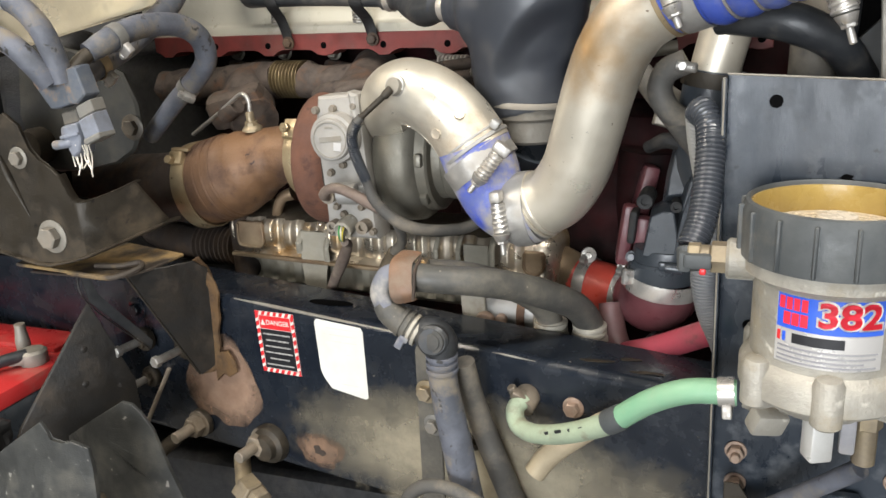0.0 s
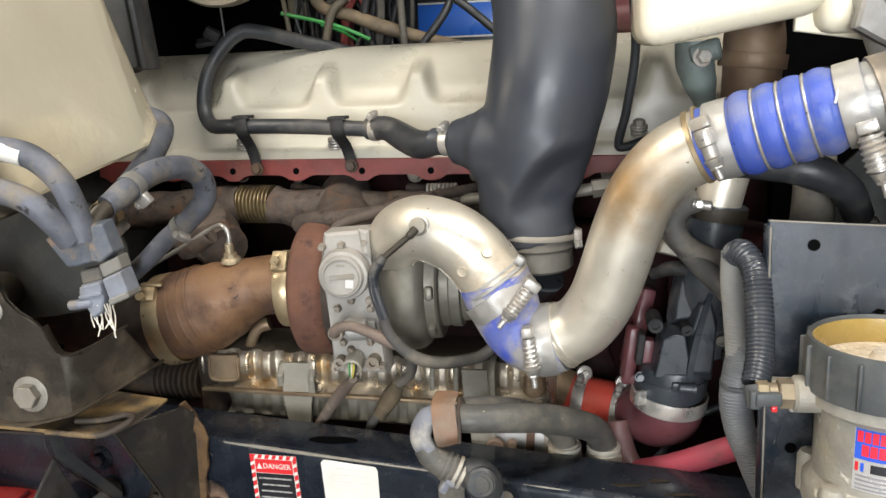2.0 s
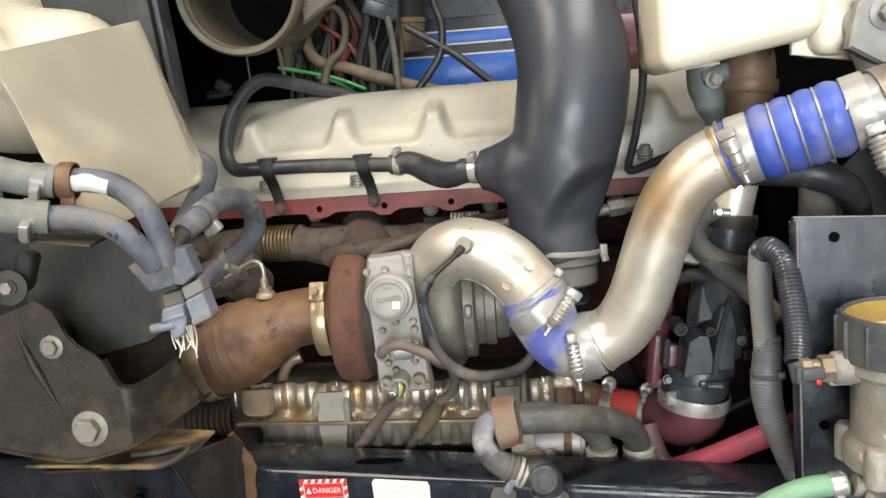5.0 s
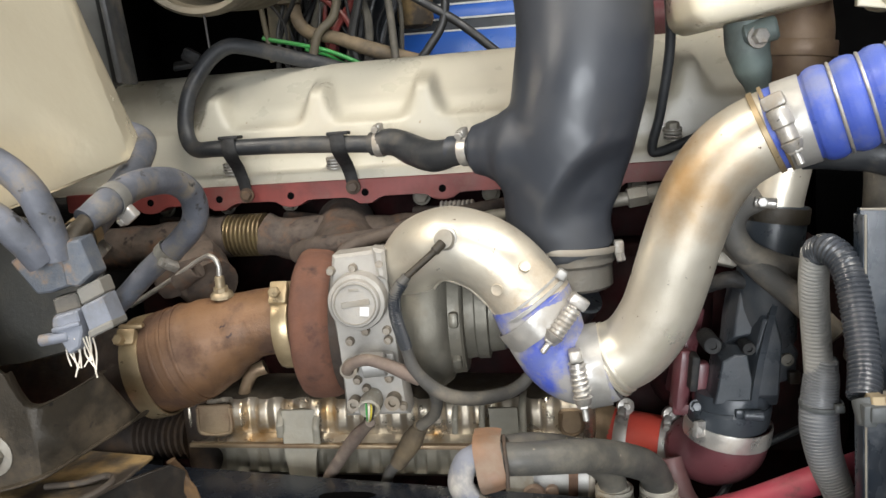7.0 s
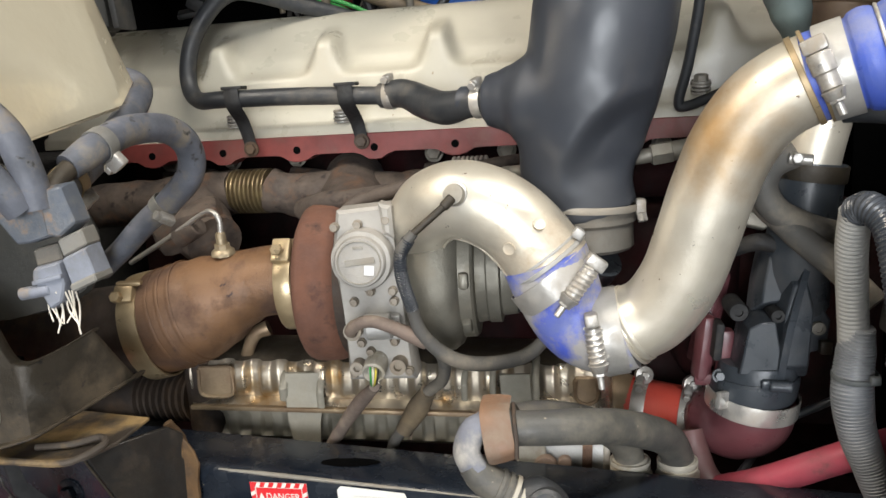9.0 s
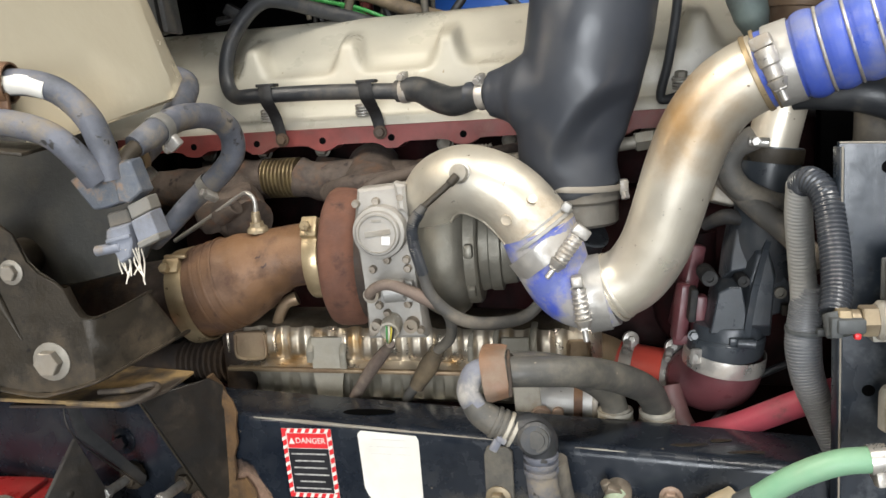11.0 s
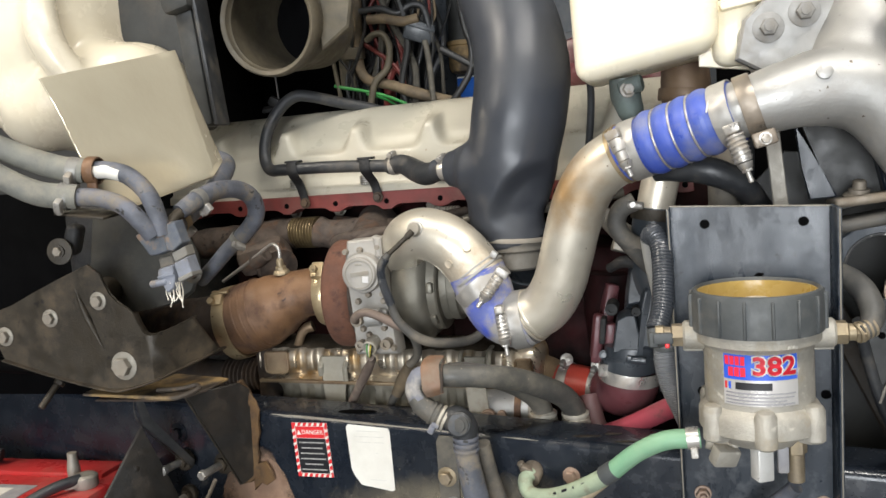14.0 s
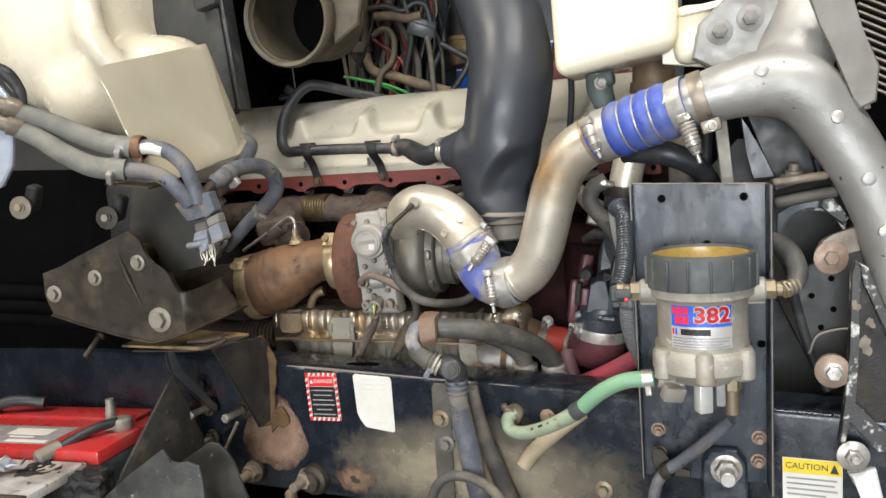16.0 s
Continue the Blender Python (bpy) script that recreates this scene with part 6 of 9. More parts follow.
part("end_bead", merged(ring((-0.243, 1.0295, 1.229), (0.88, -0.2, 0.5), 0.0415, 0.006, 0.0022), ring((-0.249, 1.0305, 1.2255), (0.88, -0.2, 0.5), 0.0415, 0.004, 0.0036)), "stained_pipe", cac)
part("end_bead", merged(ring((-0.090, 0.9695, 1.475), (0.93, -0.25, 0.42), 0.0415, 0.006, 0.0026), ring((-0.081, 0.967, 1.479), (0.93, -0.25, 0.4), 0.0415, 0.004, 0.004)), "gold_band", cac, "rusted weld bead")

A, B = Vector((-0.074, 0.963, 1.481)), Vector((0.072, 0.915, 1.526))
hump = thing("hump_hose", (0.0, 0.94, 1.44), "bright blue silicone hump hose with wire rings", "hose coupling")
pts, rad = [], []
for i in range(41):
    f = -0.085 + 1.085 * i / 40
    g = (f - 0.16) / 0.66
    h = abs(math.sin(math.pi * 4 * g)) ** 0.6 * 0.0055 if 0 <= g <= 1 else 0
    pts.append(A.lerp(B, f))
    rad.append(0.0422 + h)
part("hose", tube(pts, rad, 44, 3), "blue_silicone", hump, sharp=70)
for k in (0.325, 0.49, 0.655):
    part("wire_ring", wire_ring(A.lerp(B, k), B - A, 0.0448, 0.0018), "zinc", hump)
part("print_mark", tube([A.lerp(B, 0.74) + Vector((-0.004, -0.046, 0.012)), A.lerp(B, 0.74) + Vector((-0.001, -0.042, 0.024)), A.lerp(B, 0.74) + Vector((0.002, -0.035, 0.034))], 0.0012, 6), "label_white", hump, "white printed mark")
band_clamp("pipe_clamp", A.lerp(B, 0.07), B - A, 0.0436, (-0.098, 0.925, 1.512), (-0.072, 0.915, 1.445), "steel spring T-bolt clamp on blue hump hose", 0.011, coil=False)
band_clamp("pipe_clamp", A.lerp(B, 0.92), B - A, 0.0440, (0.060, 0.880, 1.508), (0.084, 0.872, 1.430), "steel spring T-bolt clamp on blue hump hose", 0.0135)

cast = thing("charge_air_casting", (0.3, 0.94, 1.2), "cast aluminium charge air manifold with bolted ears", "manifold")
bm = fused(merged(tube([(0.050, 0.922, 1.519), (0.085, 0.914, 1.530), (0.130, 0.915, 1.540), (0.185, 0.925, 1.548), (0.243, 0.932, 1.532), (0.292, 0.938, 1.466), (0.338, 0.942, 1.384), (0.370, 0.946, 1.290), (0.393, 0.95, 1.16), (0.40, 0.955, 1.06)], [0.040, 0.041, 0.046, 0.053, 0.055, 0.050, 0.047, 0.045, 0.044, 0.044], 40, 8), tube([(0.205, 0.945, 1.51), (0.232, 0.975, 1.575), (0.262, 1.01, 1.65), (0.29, 1.05, 1.80)], [0.052, 0.060, 0.058, 0.056], 36, 8), box(0.19, 0.05, 0.12, Matrix.Translation((0.185, 1.03, 1.625)) @ pose(0, 0, 0, 0, -22, 0), 0.02, 3)), 0.006, 24)
part("arm", bm, "cast_alu", cast, sharp=70)
part("ear", merged(sheet([(0.078, 1.600), (0.090, 1.655), (0.140, 1.70), (0.23, 1.73), (0.25, 1.64), (0.20, 1.585), (0.12, 1.575)], 0.025, front(0, 0.992, 0), 0.004)), "ear_alu", cast, "dusty grey ear")
part("lip", merged(ring((0.088, 0.9125, 1.5305), (0.95, -0.1, 0.28), 0.040, 0.022, 0.0045), box(0.030, 0.016, 0.020, Matrix.Translation((0.101, 0.866, 1.487)) @ pose(0, 0, 0, 0, -15, 0), 0.003)), "band_brown", cast, "browned clamp lip")
for p, d in (((0.176, 0.874, 1.566), (0, -1, 0.25)), ((0.284, 0.886, 1.488), (0.1, -1, 0.2)), ((0.328, 0.892, 1.392), (0, -1, 0)), ((0.352, 0.898, 1.310), (0, -1, 0))):
    part("boss", lathe([(0.010, -0.003), (0.010, 0.002), (0.008, 0.003), (0.001, 0.003)], axis_pose(p, d), 20), "cast_alu", cast)
for x, z in ((0.123, 1.640), (0.171, 1.657)):
    bolt("flange_bolt", (x, 0.992, z), (0, -1, 0), 0.0125, 0.014, "ear_alu", 0.0215, 0.004, label="grey flange bolt with wide washer", group="bolts of the manifold ear")
bolt("bolt", (0.101, 0.858, 1.487), (0, -1, 0), 0.0065, 0.006, "zinc", 0.0085, label="small bright bolt in the pipe lip")
single("strap_bar", warp(sheet([(-0.010, -0.12), (0.010, -0.12), (0.010, 0.10), (-0.010, 0.10)], 0.004, front(0.120, 0.955, 1.40)), lambda c: c + Vector((0.1 * (1.49 - c.z) * 0.9, 0, 0))), "dull_alu", (0.13, 0.955, 1.28), "flat grey steel strap", "bracket")


# ---- exhaust side ----
exh = thing("exhaust_pipe", (-0.780, 1.19, 1.12), "rust-brown flared exhaust elbow at the turbocharger", "exhaust pipe")
part("elbow", tube([(-0.650, 1.190, 1.252), (-0.675, 1.190, 1.252), (-0.715, 1.190, 1.248), (-0.745, 1.190, 1.239), (-0.778, 1.190, 1.225), (-0.808, 1.190, 1.212), (-0.835, 1.190, 1.203), (-0.865, 1.191, 1.195)], [0.048, 0.0460, 0.0465, 0.0520, 0.0635, 0.0695, 0.0705, 0.0705], 48, 8), "rust_orange", exh, sharp=60)
part("bead", merged(*[ring(Vector((-0.808, 1.190, 1.212)).lerp(Vector((-0.842, 1.190, 1.201)), f), (-0.95, 0.0, -0.3), 0.0692 + 0.0008 * f, 0.006, 0.0016) for f in (0.0, 0.45, 0.9)]), "rust_orange", exh)
vb = part("v_band", ring((-0.666, 1.188, 1.245), (1, 0, 0.04), 0.0545, 0.022, 0.005), "gold_band", exh, "golden heat-tinted V-band clamp")
part("latch", merged(box(0.024, 0.012, 0.032, Matrix.Translation((-0.668, 1.150, 1.297)) @ pose(0, 0, 0, -35, 0, 0), 0.003), hex_head((-0.668, 1.136, 1.301), (0, -1, 0.3), 0.008, 0.010)), "gold_band", vb)
lb = part("lap_band", ring((-0.868, 1.191, 1.193), (-0.97, 0.02, -0.2), 0.0712, 0.027, 0.0028), "gold_band", exh, "wide golden lap-joint band")
part("latch", merged(box(0.026, 0.016, 0.022, Matrix.Translation((-0.880, 1.140, 1.248)) @ pose(0, 0, 0, -30, 0, 0), 0.003), box(0.034, 0.010, 0.006, Matrix.Translation((-0.875, 1.146, 1.262)), 0.002), hex_head((-0.885, 1.131, 1.246), (0, -1, 0.5), 0.0075, 0.012)), "gold_band", lb)
part("tail_pipe", tube([(-0.885, 1.192, 1.190), (-0.96, 1.198, 1.183), (-1.10, 1.215, 1.17), (-1.6, 1.25, 1.12)], [0.062, 0.060, 0.060, 0.062], 36), "rust_steel", exh)
part("sensor_boss", merged(lathe([(0.017, 0), (0.016, 0.004), (0.011, 0.008), (0.0105, 0.014)], axis_pose((-0.757, 1.180, 1.290), (0, -0.15, 1)), 8), lathe([(0.007, 0.012), (0.0065, 0.028), (0.005, 0.030)], axis_pose((-0.757, 1.180, 1.290), (0, -0.15, 1)), 14)), "brass", exh)
part("steel_tube", tube([(-0.757, 1.178, 1.318), (-0.757, 1.178, 1.335), (-0.766, 1.180, 1.346), (-0.785, 1.190, 1.342), (-0.840, 1.215, 1.312), (-0.925, 1.25, 1.268)], 0.0036, 12), "zinc", exh, "thin bright steel tube")

def scaly(c):
    return c + Vector((noise.noise(c * 38), noise.noise(c * 38 + Vector((7, 0, 0))), noise.noise(c * 38 + Vector((0, 9, 0))))) * 0.0045


man = thing("exhaust_manifold", (-0.6, 1.33, 1.30), "scaly rusted exhaust manifold with bellows joint", "exhaust manifold")
part("runner", warp(tube([(-0.735, 1.330, 1.353), (-0.71, 1.328, 1.348), (-0.67, 1.325, 1.342), (-0.62, 1.322, 1.350), (-0.56, 1.318, 1.340), (-0.50, 1.312, 1.345), (-0.42, 1.30, 1.345), (-0.30, 1.29, 1.345)], [0.032, 0.030, 0.034, 0.027, 0.034, 0.030, 0.028, 0.028], 26, 8), scaly), "manifold", man)
part("bellows", tube([(-0.735, 1.330, 1.353), (-0.765, 1.333, 1.353), (-0.795, 1.336, 1.353)], 0.0330, 30, 8, rib=(0.0068, 0.0042)), "bellows", man, "ribbed golden bellows")
part("runner", warp(tube([(-0.792, 1.336, 1.353), (-0.82, 1.338, 1.350), (-0.86, 1.342, 1.343), (-0.92, 1.35, 1.345), (-0.99, 1.36, 1.338), (-1.06, 1.37, 1.335)], [0.033, 0.035, 0.037, 0.030, 0.035, 0.030], 26, 8), scaly), "manifold", man)
part("port_casting", merged(tube([(-0.62, 1.38, 1.36), (-0.61, 1.33, 1.34), (-0.60, 1.27, 1.32), (-0.60, 1.22, 1.30)], [0.045, 0.05, 0.052, 0.055], 22), tube([(-0.66, 1.24, 1.335), (-0.62, 1.20, 1.350), (-0.57, 1.185, 1.356), (-0.50, 1.20, 1.366)], [0.016, 0.014, 0.012, 0.009], 14)), "manifold", man)
part("port_casting", merged(tube([(-0.86, 1.40, 1.34), (-0.85, 1.33, 1.33), (-0.83, 1.29, 1.305), (-0.80, 1.26, 1.29)], [0.045, 0.048, 0.045, 0.04], 20), box(0.10, 0.06, 0.06, Matrix.Translation((-0.84, 1.27, 1.315)) @ pose(0, 0, 0, 15, -12, 20), 0.016), rod((-0.80, 1.21, 1.325), (-0.835, 1.22, 1.305), 0.014)), "manifold", man)

for x in (-0.90, -0.685, -0.475):
    fl = part("flange", warp(box(0.070, 0.016, 0.062, Matrix.Translation((x, eng_y(x) + 0.052, 1.348)) @ pose(0, 0, 0, 0, 4, -6), 0.006, 2), scaly), "manifold", man, "rusted port flange")
    for dx in (-0.024, 0.024):
        part("nut", hex_head((x + dx, eng_y(x) + 0.044, 1.350 + 0.3 * dx), (0, -1, 0.1), 0.009, 0.010, 0.012), "rust_steel", fl)

# ---- cooler along the block ----
def egr_y(x):
    return 1.175 - 0.06 * (x + 0.3)


egr = thing("gas_cooler", (-0.55, 1.23, 1.0), "heat-tinted stainless exhaust gas cooler", "gas cooler")
bm = bmesh.new()
rows = []
NX = 300
SEC = [(0.105, 0.0, 0.0), (0.050, 0.0, 0.2), (0.026, -0.002, 0.6), (0.014, -0.006, 0.9), (0.006, -0.013, 1.0), (0.004, -0.024, 1.0), (0.004, -0.040, 1.0), (0.005, -0.048, 0.85), (0.007, -0.054, 0.45), (0.008, -0.058, 0.1), (-0.002, -0.063, 0.0), (-0.008, -0.068, 0.0), (-0.008, -0.073, 0.0), (0.006, -0.077, 0.0),
       (0.008, -0.082, 0.1), (0.009, -0.088, 0.6), (0.009, -0.096, 0.9), (0.009, -0.104, 0.9), (0.009, -0.112, 0.5), (0.010, -0.118, 0.0), (0.03, -0.130, 0.0), (0.105, -0.130, 0.0)]
for i in range(NX + 1):
    x = -0.835 + 0.56 * i / NX
    w = smooth(0.08, 0.85, 0.5 + 0.5 * math.cos((x + 0.80) / 0.0385 * 2 * math.pi))
    w2 = smooth(0.35, 0.75, 0.5 + 0.5 * math.cos((x + 0.80) / 0.033 * 2 * math.pi))
    rows.append([bm.verts.new((x, egr_y(x) + dy - a * (0.0105 * w if dz > -0.08 else -0.010 * w2), 1.137 - 0.02 * (x + 0.55) * 0.6 + dz)) for dy, dz, a in SEC])
low_bm = bmesh.new()
low = [[low_bm.verts.new(v.co) for v in r[13:]] for r in rows]
top_bm = bmesh.new()
top = [[top_bm.verts.new(v.co) for v in r[:4]] for r in rows]
for a, b in zip(top, top[1:]):
    for j in range(3):
        top_bm.faces.new((a[j], b[j], b[j + 1], a[j + 1]))
for a, b, c, d in zip(rows, rows[1:], low, low[1:]):
    for j in range(3, 13):
        bm.faces.new((a[j], b[j], b[j + 1], a[j + 1]))
    for j in range(len(SEC) - 14):
        low_bm.faces.new((c[j], d[j], d[j + 1], c[j + 1]))
for r in rows:
    for v in r[:3] + r[14:]:
        bm.verts.remove(v)
part("shell", bm, "heat_steel", egr, sharp=50)
part("top_shell", top_bm, "cooler_top", egr, "brown dusty top, darkened for the gap above it", sharp=50)
part("lower_shell", low_bm, "strap_olive", egr, "grey-brown dimpled lower shell", sharp=50)
part("seam", warp(box(0.56, 0.010, 0.006, Matrix.Translation((-0.555, 0, 1.068)), 0.001), lambda c: Vector((c.x, c.y + egr_y(c.x) - 0.010, c.z - 0.012 * (c.x + 0.55)))), "bronze_steel", egr, "browned seam")
for x, w in ((-0.825, 0.05), (-0.285, 0.055)):
    part("end_cap", box(w, 0.115, 0.132, Matrix.Translation((x, egr_y(x) + 0.052, 1.075 - 0.012 * (x + 0.55))), 0.026, 4), "rust_steel" if x < -0.6 else "heat_steel", egr, "browned end cap")
part("strap", warp(sheet([(-0.026, 0.036), (0.024, 0.036), (0.0245, -0.02), (0.019, -0.034), (0.018, -0.075), (-0.020, -0.075), (-0.022, -0.034), (-0.026, -0.02)], 0.005, front(-0.669, egr_y(-0.669) - 0.012, 1.085)), lambda c: Vector((c.x, c.y + 0.8 * max(0.0, c.z - 1.114), c.z))), "strap_olive", egr, "olive-grey steel strap")
part("strap", sheet([(-0.402, 1.122), (-0.362, 1.122), (-0.360, 1.068), (-0.40, 1.068)], 0.005, front(0, egr_y(-0.38) - 0.012, 0)), "strap_olive", egr, "olive-grey steel strap")
for x, z0, z1, r in ((-0.645, 1.066, 1.113, 0.0055), (-0.697, 1.082, 1.116, 0.0060), (-0.356, 1.072, 1.130, 0.0050), (-0.411, 1.080, 1.126, 0.0042), (-0.448, 1.085, 1.124, 0.0042)):
    y = egr_y(x) - 0.012
    part("clip", tube([(x + 0.002, y + 0.035, z1 + 0.004), (x + 0.001, y + 0.012, z1), (x, y, z1 - 0.014), (x, y - 0.001, 0.5 * (z0 + z1)), (x - 0.001, y + 0.003, z0)], r, 10, 5, flat=(1.0, 0.5), up=(1, 0, 0)), "strap_olive", egr, "rounded steel spring clip")
for x0, x1, z0, z1 in ((-0.822, -0.768, 1.084, 1.130), (-0.309, -0.274, 1.080, 1.118)):
    y = egr_y(0.5 * (x0 + x1)) - 0.010
    cov = part("cover_plate", sheet([(x0 + 0.004, z1), (x1 - 0.004, z1), (x1, z1 - 0.006), (x1, z0 + 0.012), (x1 - 0.004, z0 + 0.004), (x1 - 0.012, z0), (x0 + 0.012, z0), (x0 + 0.004, z0 + 0.004), (x0, z0 + 0.012), (x0, z1 - 0.006)], 0.008, front(0, y, 0), 0.002), "bronze_steel", egr, "browned pressed cover plate")
    part("pressed_rim", tube([(x0 + 0.004, y, z1 - 0.004), (x0 + 0.003, y, z0 + 0.012), (x0 + 0.012, y, z0 + 0.003), (x1 - 0.012, y, z0 + 0.003), (x1 - 0.003, y, z0 + 0.012), (x1 - 0.004, y, z1 - 0.004)], 0.0026, 8, 4), "bronze_steel", cov)
part("bellows", tube([(-0.845, 1.235, 1.072), (-0.885, 1.238, 1.071), (-0.93, 1.242, 1.070)], 0.036, 28, 8, rib=(0.010, 0.006)), "rust_steel", egr, "rusty ribbed bellows")
part("inlet_pipe", tube([(-0.925, 1.242, 1.070), (-0.98, 1.25, 1.07), (-1.06, 1.28, 1.08)], 0.032, 22), "rust_steel", egr)
part("outlet", tube([(-0.29, 1.228, 1.078), (-0.262, 1.226, 1.070), (-0.228, 1.214, 1.062)], [0.045, 0.038, 0.0345], 30), "bronze_steel", egr, "browned outlet neck")
single("drain_tube", tube([(-0.722, 1.225, 1.175), (-0.740, 1.222, 1.168), (-0.752, 1.224, 1.15), (-0.765, 1.23, 1.12)], [0.011, 0.0095, 0.009, 0.009], 16), "bronze_steel", (-0.775, 1.21, 1.09), "dull steel drain elbow below the exhaust", "pipe")

neck = thing("coolant_neck", (-0.358, 1.12, 1.02), "bright machined coolant neck with flange below the hose", "fitting")
part("neck", tube([(-0.372, 1.128, 1.044), (-0.350, 1.128, 1.044), (-0.330, 1.128, 1.043), (-0.300, 1.128, 1.042), (-0.268, 1.128, 1.040)], [0.022, 0.028, 0.030, 0.0285, 0.0285], 30), "cast_alu", neck)
part("rusty_ring", ring((-0.295, 1.128, 1.042), (1, 0, -0.05), 0.0288, 0.012, 0.0018), "rust_orange", neck, "rust stained ring")
part("end_ring", ring((-0.272, 1.128, 1.040), (1, 0, -0.05), 0.029, 0.008, 0.0028), "dull_alu", neck)
part("flange", merged(lathe([(0.0075, -0.003), (0.012, -0.004), (0.0145, 0.0), (0.0140, 0.006), (0.0075, 0.006)], axis_pose((-0.345, 1.088, 1.034), (0.1, 1, -0.1)), 24), rod((-0.345, 1.095, 1.034), (-0.340, 1.125, 1.034), 0.009), rod((-0.322, 1.090, 1.036), (-0.322, 1.12, 1.036), 0.0085)), "washer_rust", neck, "pinkish round flange")
part("tab", sheet([(-0.383, 1.088), (-0.346, 1.084), (-0.342, 1.010), (-0.378, 1.012)], 0.005, front(0, 1.092, 0)), "fitting_pale", neck, "pale steel tab")

rh = thing("connector_hose", (-0.19, 1.19, 1.03), "short red silicone hose with two bright clamps", "hose coupling")
part("hose", tube([(-0.238, 1.219, 1.063), (-0.218, 1.211, 1.061), (-0.163, 1.190, 1.056), (-0.142, 1.180, 1.053)], 0.036, 34), "red_silicone", rh)
for p, s in (((-0.220, 1.212, 1.0615), (0.0, -0.45, 1)), ((-0.163, 1.190, 1.056), (0.0, -0.45, 1))):
    cb = hose_clamp(rh, p, (1, -0.30, -0.09), 0.0365, 0.018, s)
    q = Vector(p) + Vector((0.004, -0.014, 0.046))
    part("screw_head", merged(lathe([(0.005, 0.010), (0.0115, 0.008), (0.0115, 0.0), (0.006, -0.002), (0.001, -0.002)], axis_pose(q, (-0.2, 1, -0.2)), 20), hex_head(q - Vector((0, 0.001, 0)), (0.2, -1, 0.2), 0.006, 0.004)), "zinc", cb)
valve = thing("gas_valve", (-0.10, 1.13, 1.0), "maroon elbow and black plastic valve with bright band", "valve")
part("elbow", fused(tube([(-0.150, 1.178, 1.060), (-0.136, 1.162, 1.064), (-0.115, 1.135, 1.072), (-0.102, 1.122, 1.086), (-0.100, 1.121, 1.108)], [0.034, 0.042, 0.047, 0.0495, 0.0505], 36), 0.004, 6), "maroon", valve, "maroon painted elbow", sharp=80)
part("neck", tube([(-0.135, 1.24, 1.26), (-0.138, 1.24, 1.20), (-0.14, 1.24, 1.14), (-0.13, 1.22, 1.10)], [0.045, 0.045, 0.04, 0.03], 22), "red_shaded", valve)
part("bracket_leg", merged(box(0.022, 0.03, 0.12, Matrix.Translation((-0.140, 1.180, 1.190)) @ pose(0, 0, 0, 0, 14, 20), 0.006), box(0.040, 0.02, 0.018, Matrix.Translation((-0.128, 1.150, 1.135)) @ pose(0, 0, 0, 0, 10, -30), 0.004)), "maroon", valve)
bnd = part("band", ring((-0.100, 1.121, 1.106), (0.13, -0.10, 1), 0.0515, 0.022, 0.002), "stainless", valve, "bright steel band")
part("latch", merged(box(0.018, 0.008, 0.020, Matrix.Translation((-0.141, 1.082, 1.119)) @ pose(0, 0, 0, 0, 8, 40), 0.002), lathe([(0.001, -0.003), (0.006, -0.002), (0.006, 0.004)], axis_pose((-0.144, 1.077, 1.119), (0.6, 1, 0)), 18)), "stainless", bnd)
VM = Matrix.Translation((-0.097, 1.118, 0.010)) @ Matrix(((1, 0, 0.16, -0.18), (0, 1, -0.04, 0.044), (0, 0, 1, 0), (0, 0, 0, 1)))
body = merged(lathe([(0.048, 1.100), (0.0495, 1.106), (0.0495, 1.124), (0.047, 1.128), (0.030, 1.130)], VM, 30),
              lathe([(0.045, 1.124), (0.0455, 1.142), (0.0440, 1.146), (0.030, 1.147)], VM, 30))
part("body", body, "black_part", valve, "black moulded valve body", sharp=30)


def facets(outline, depth, m, slope=0.8):
    """A moulded block with chamfered front edges: the outline drawn in towards the front face."""
    n = len(outline)
    cx, cz = sum(p[0] for p in outline) / n, sum(p[1] for p in outline) / n
    b = bmesh.new()
    rings = []
    for k, d in ((1.0, 0.0), (1.0, -depth * 0.55), (slope, -depth)):
        rings.append([b.verts.new(m @ Vector((cx + (x - cx) * k, d, cz + (z - cz) * k))) for x, z in outline])
    for p, q in zip(rings, rings[1:]):
        for a in range(n):
            b.faces.new((p[a], p[(a + 1) % n], q[(a + 1) % n], q[a]))
    b.faces.new(rings[-1])
    b.faces.new(rings[0][::-1])
    bmesh.ops.recalc_face_normals(b, faces=b.faces)
    bmesh.ops.bevel(b, geom=b.edges[:], offset=0.0015, segments=1, profile=0.5, affect="EDGES")
    return b


part("housing", facets([(-0.128, 1.146), (-0.124, 1.165), (-0.116, 1.208), (-0.100, 1.216), (-0.083, 1.216), (-0.074, 1.160), (-0.074, 1.146)], 0.052, Matrix.Translation((0, 1.128, 0)), 0.86), "black_part", valve, "faceted front of the housing", sharp=20)
part("housing", facets([(-0.084, 1.140), (-0.080, 1.225), (-0.070, 1.268), (-0.050, 1.272), (-0.040, 1.225), (-0.046, 1.140)], 0.050, Matrix.Translation((0, 1.125, 0)), 0.72), "black_part", valve, "tall side block of the housing", sharp=20)
part("housing", facets([(-0.104, 1.214), (-0.100, 1.250), (-0.090, 1.300), (-0.058, 1.305), (-0.052, 1.262), (-0.070, 1.22)], 0.046, Matrix.Translation((0, 1.140, 0)), 0.7), "black_part", valve, "upper motor block", sharp=20)
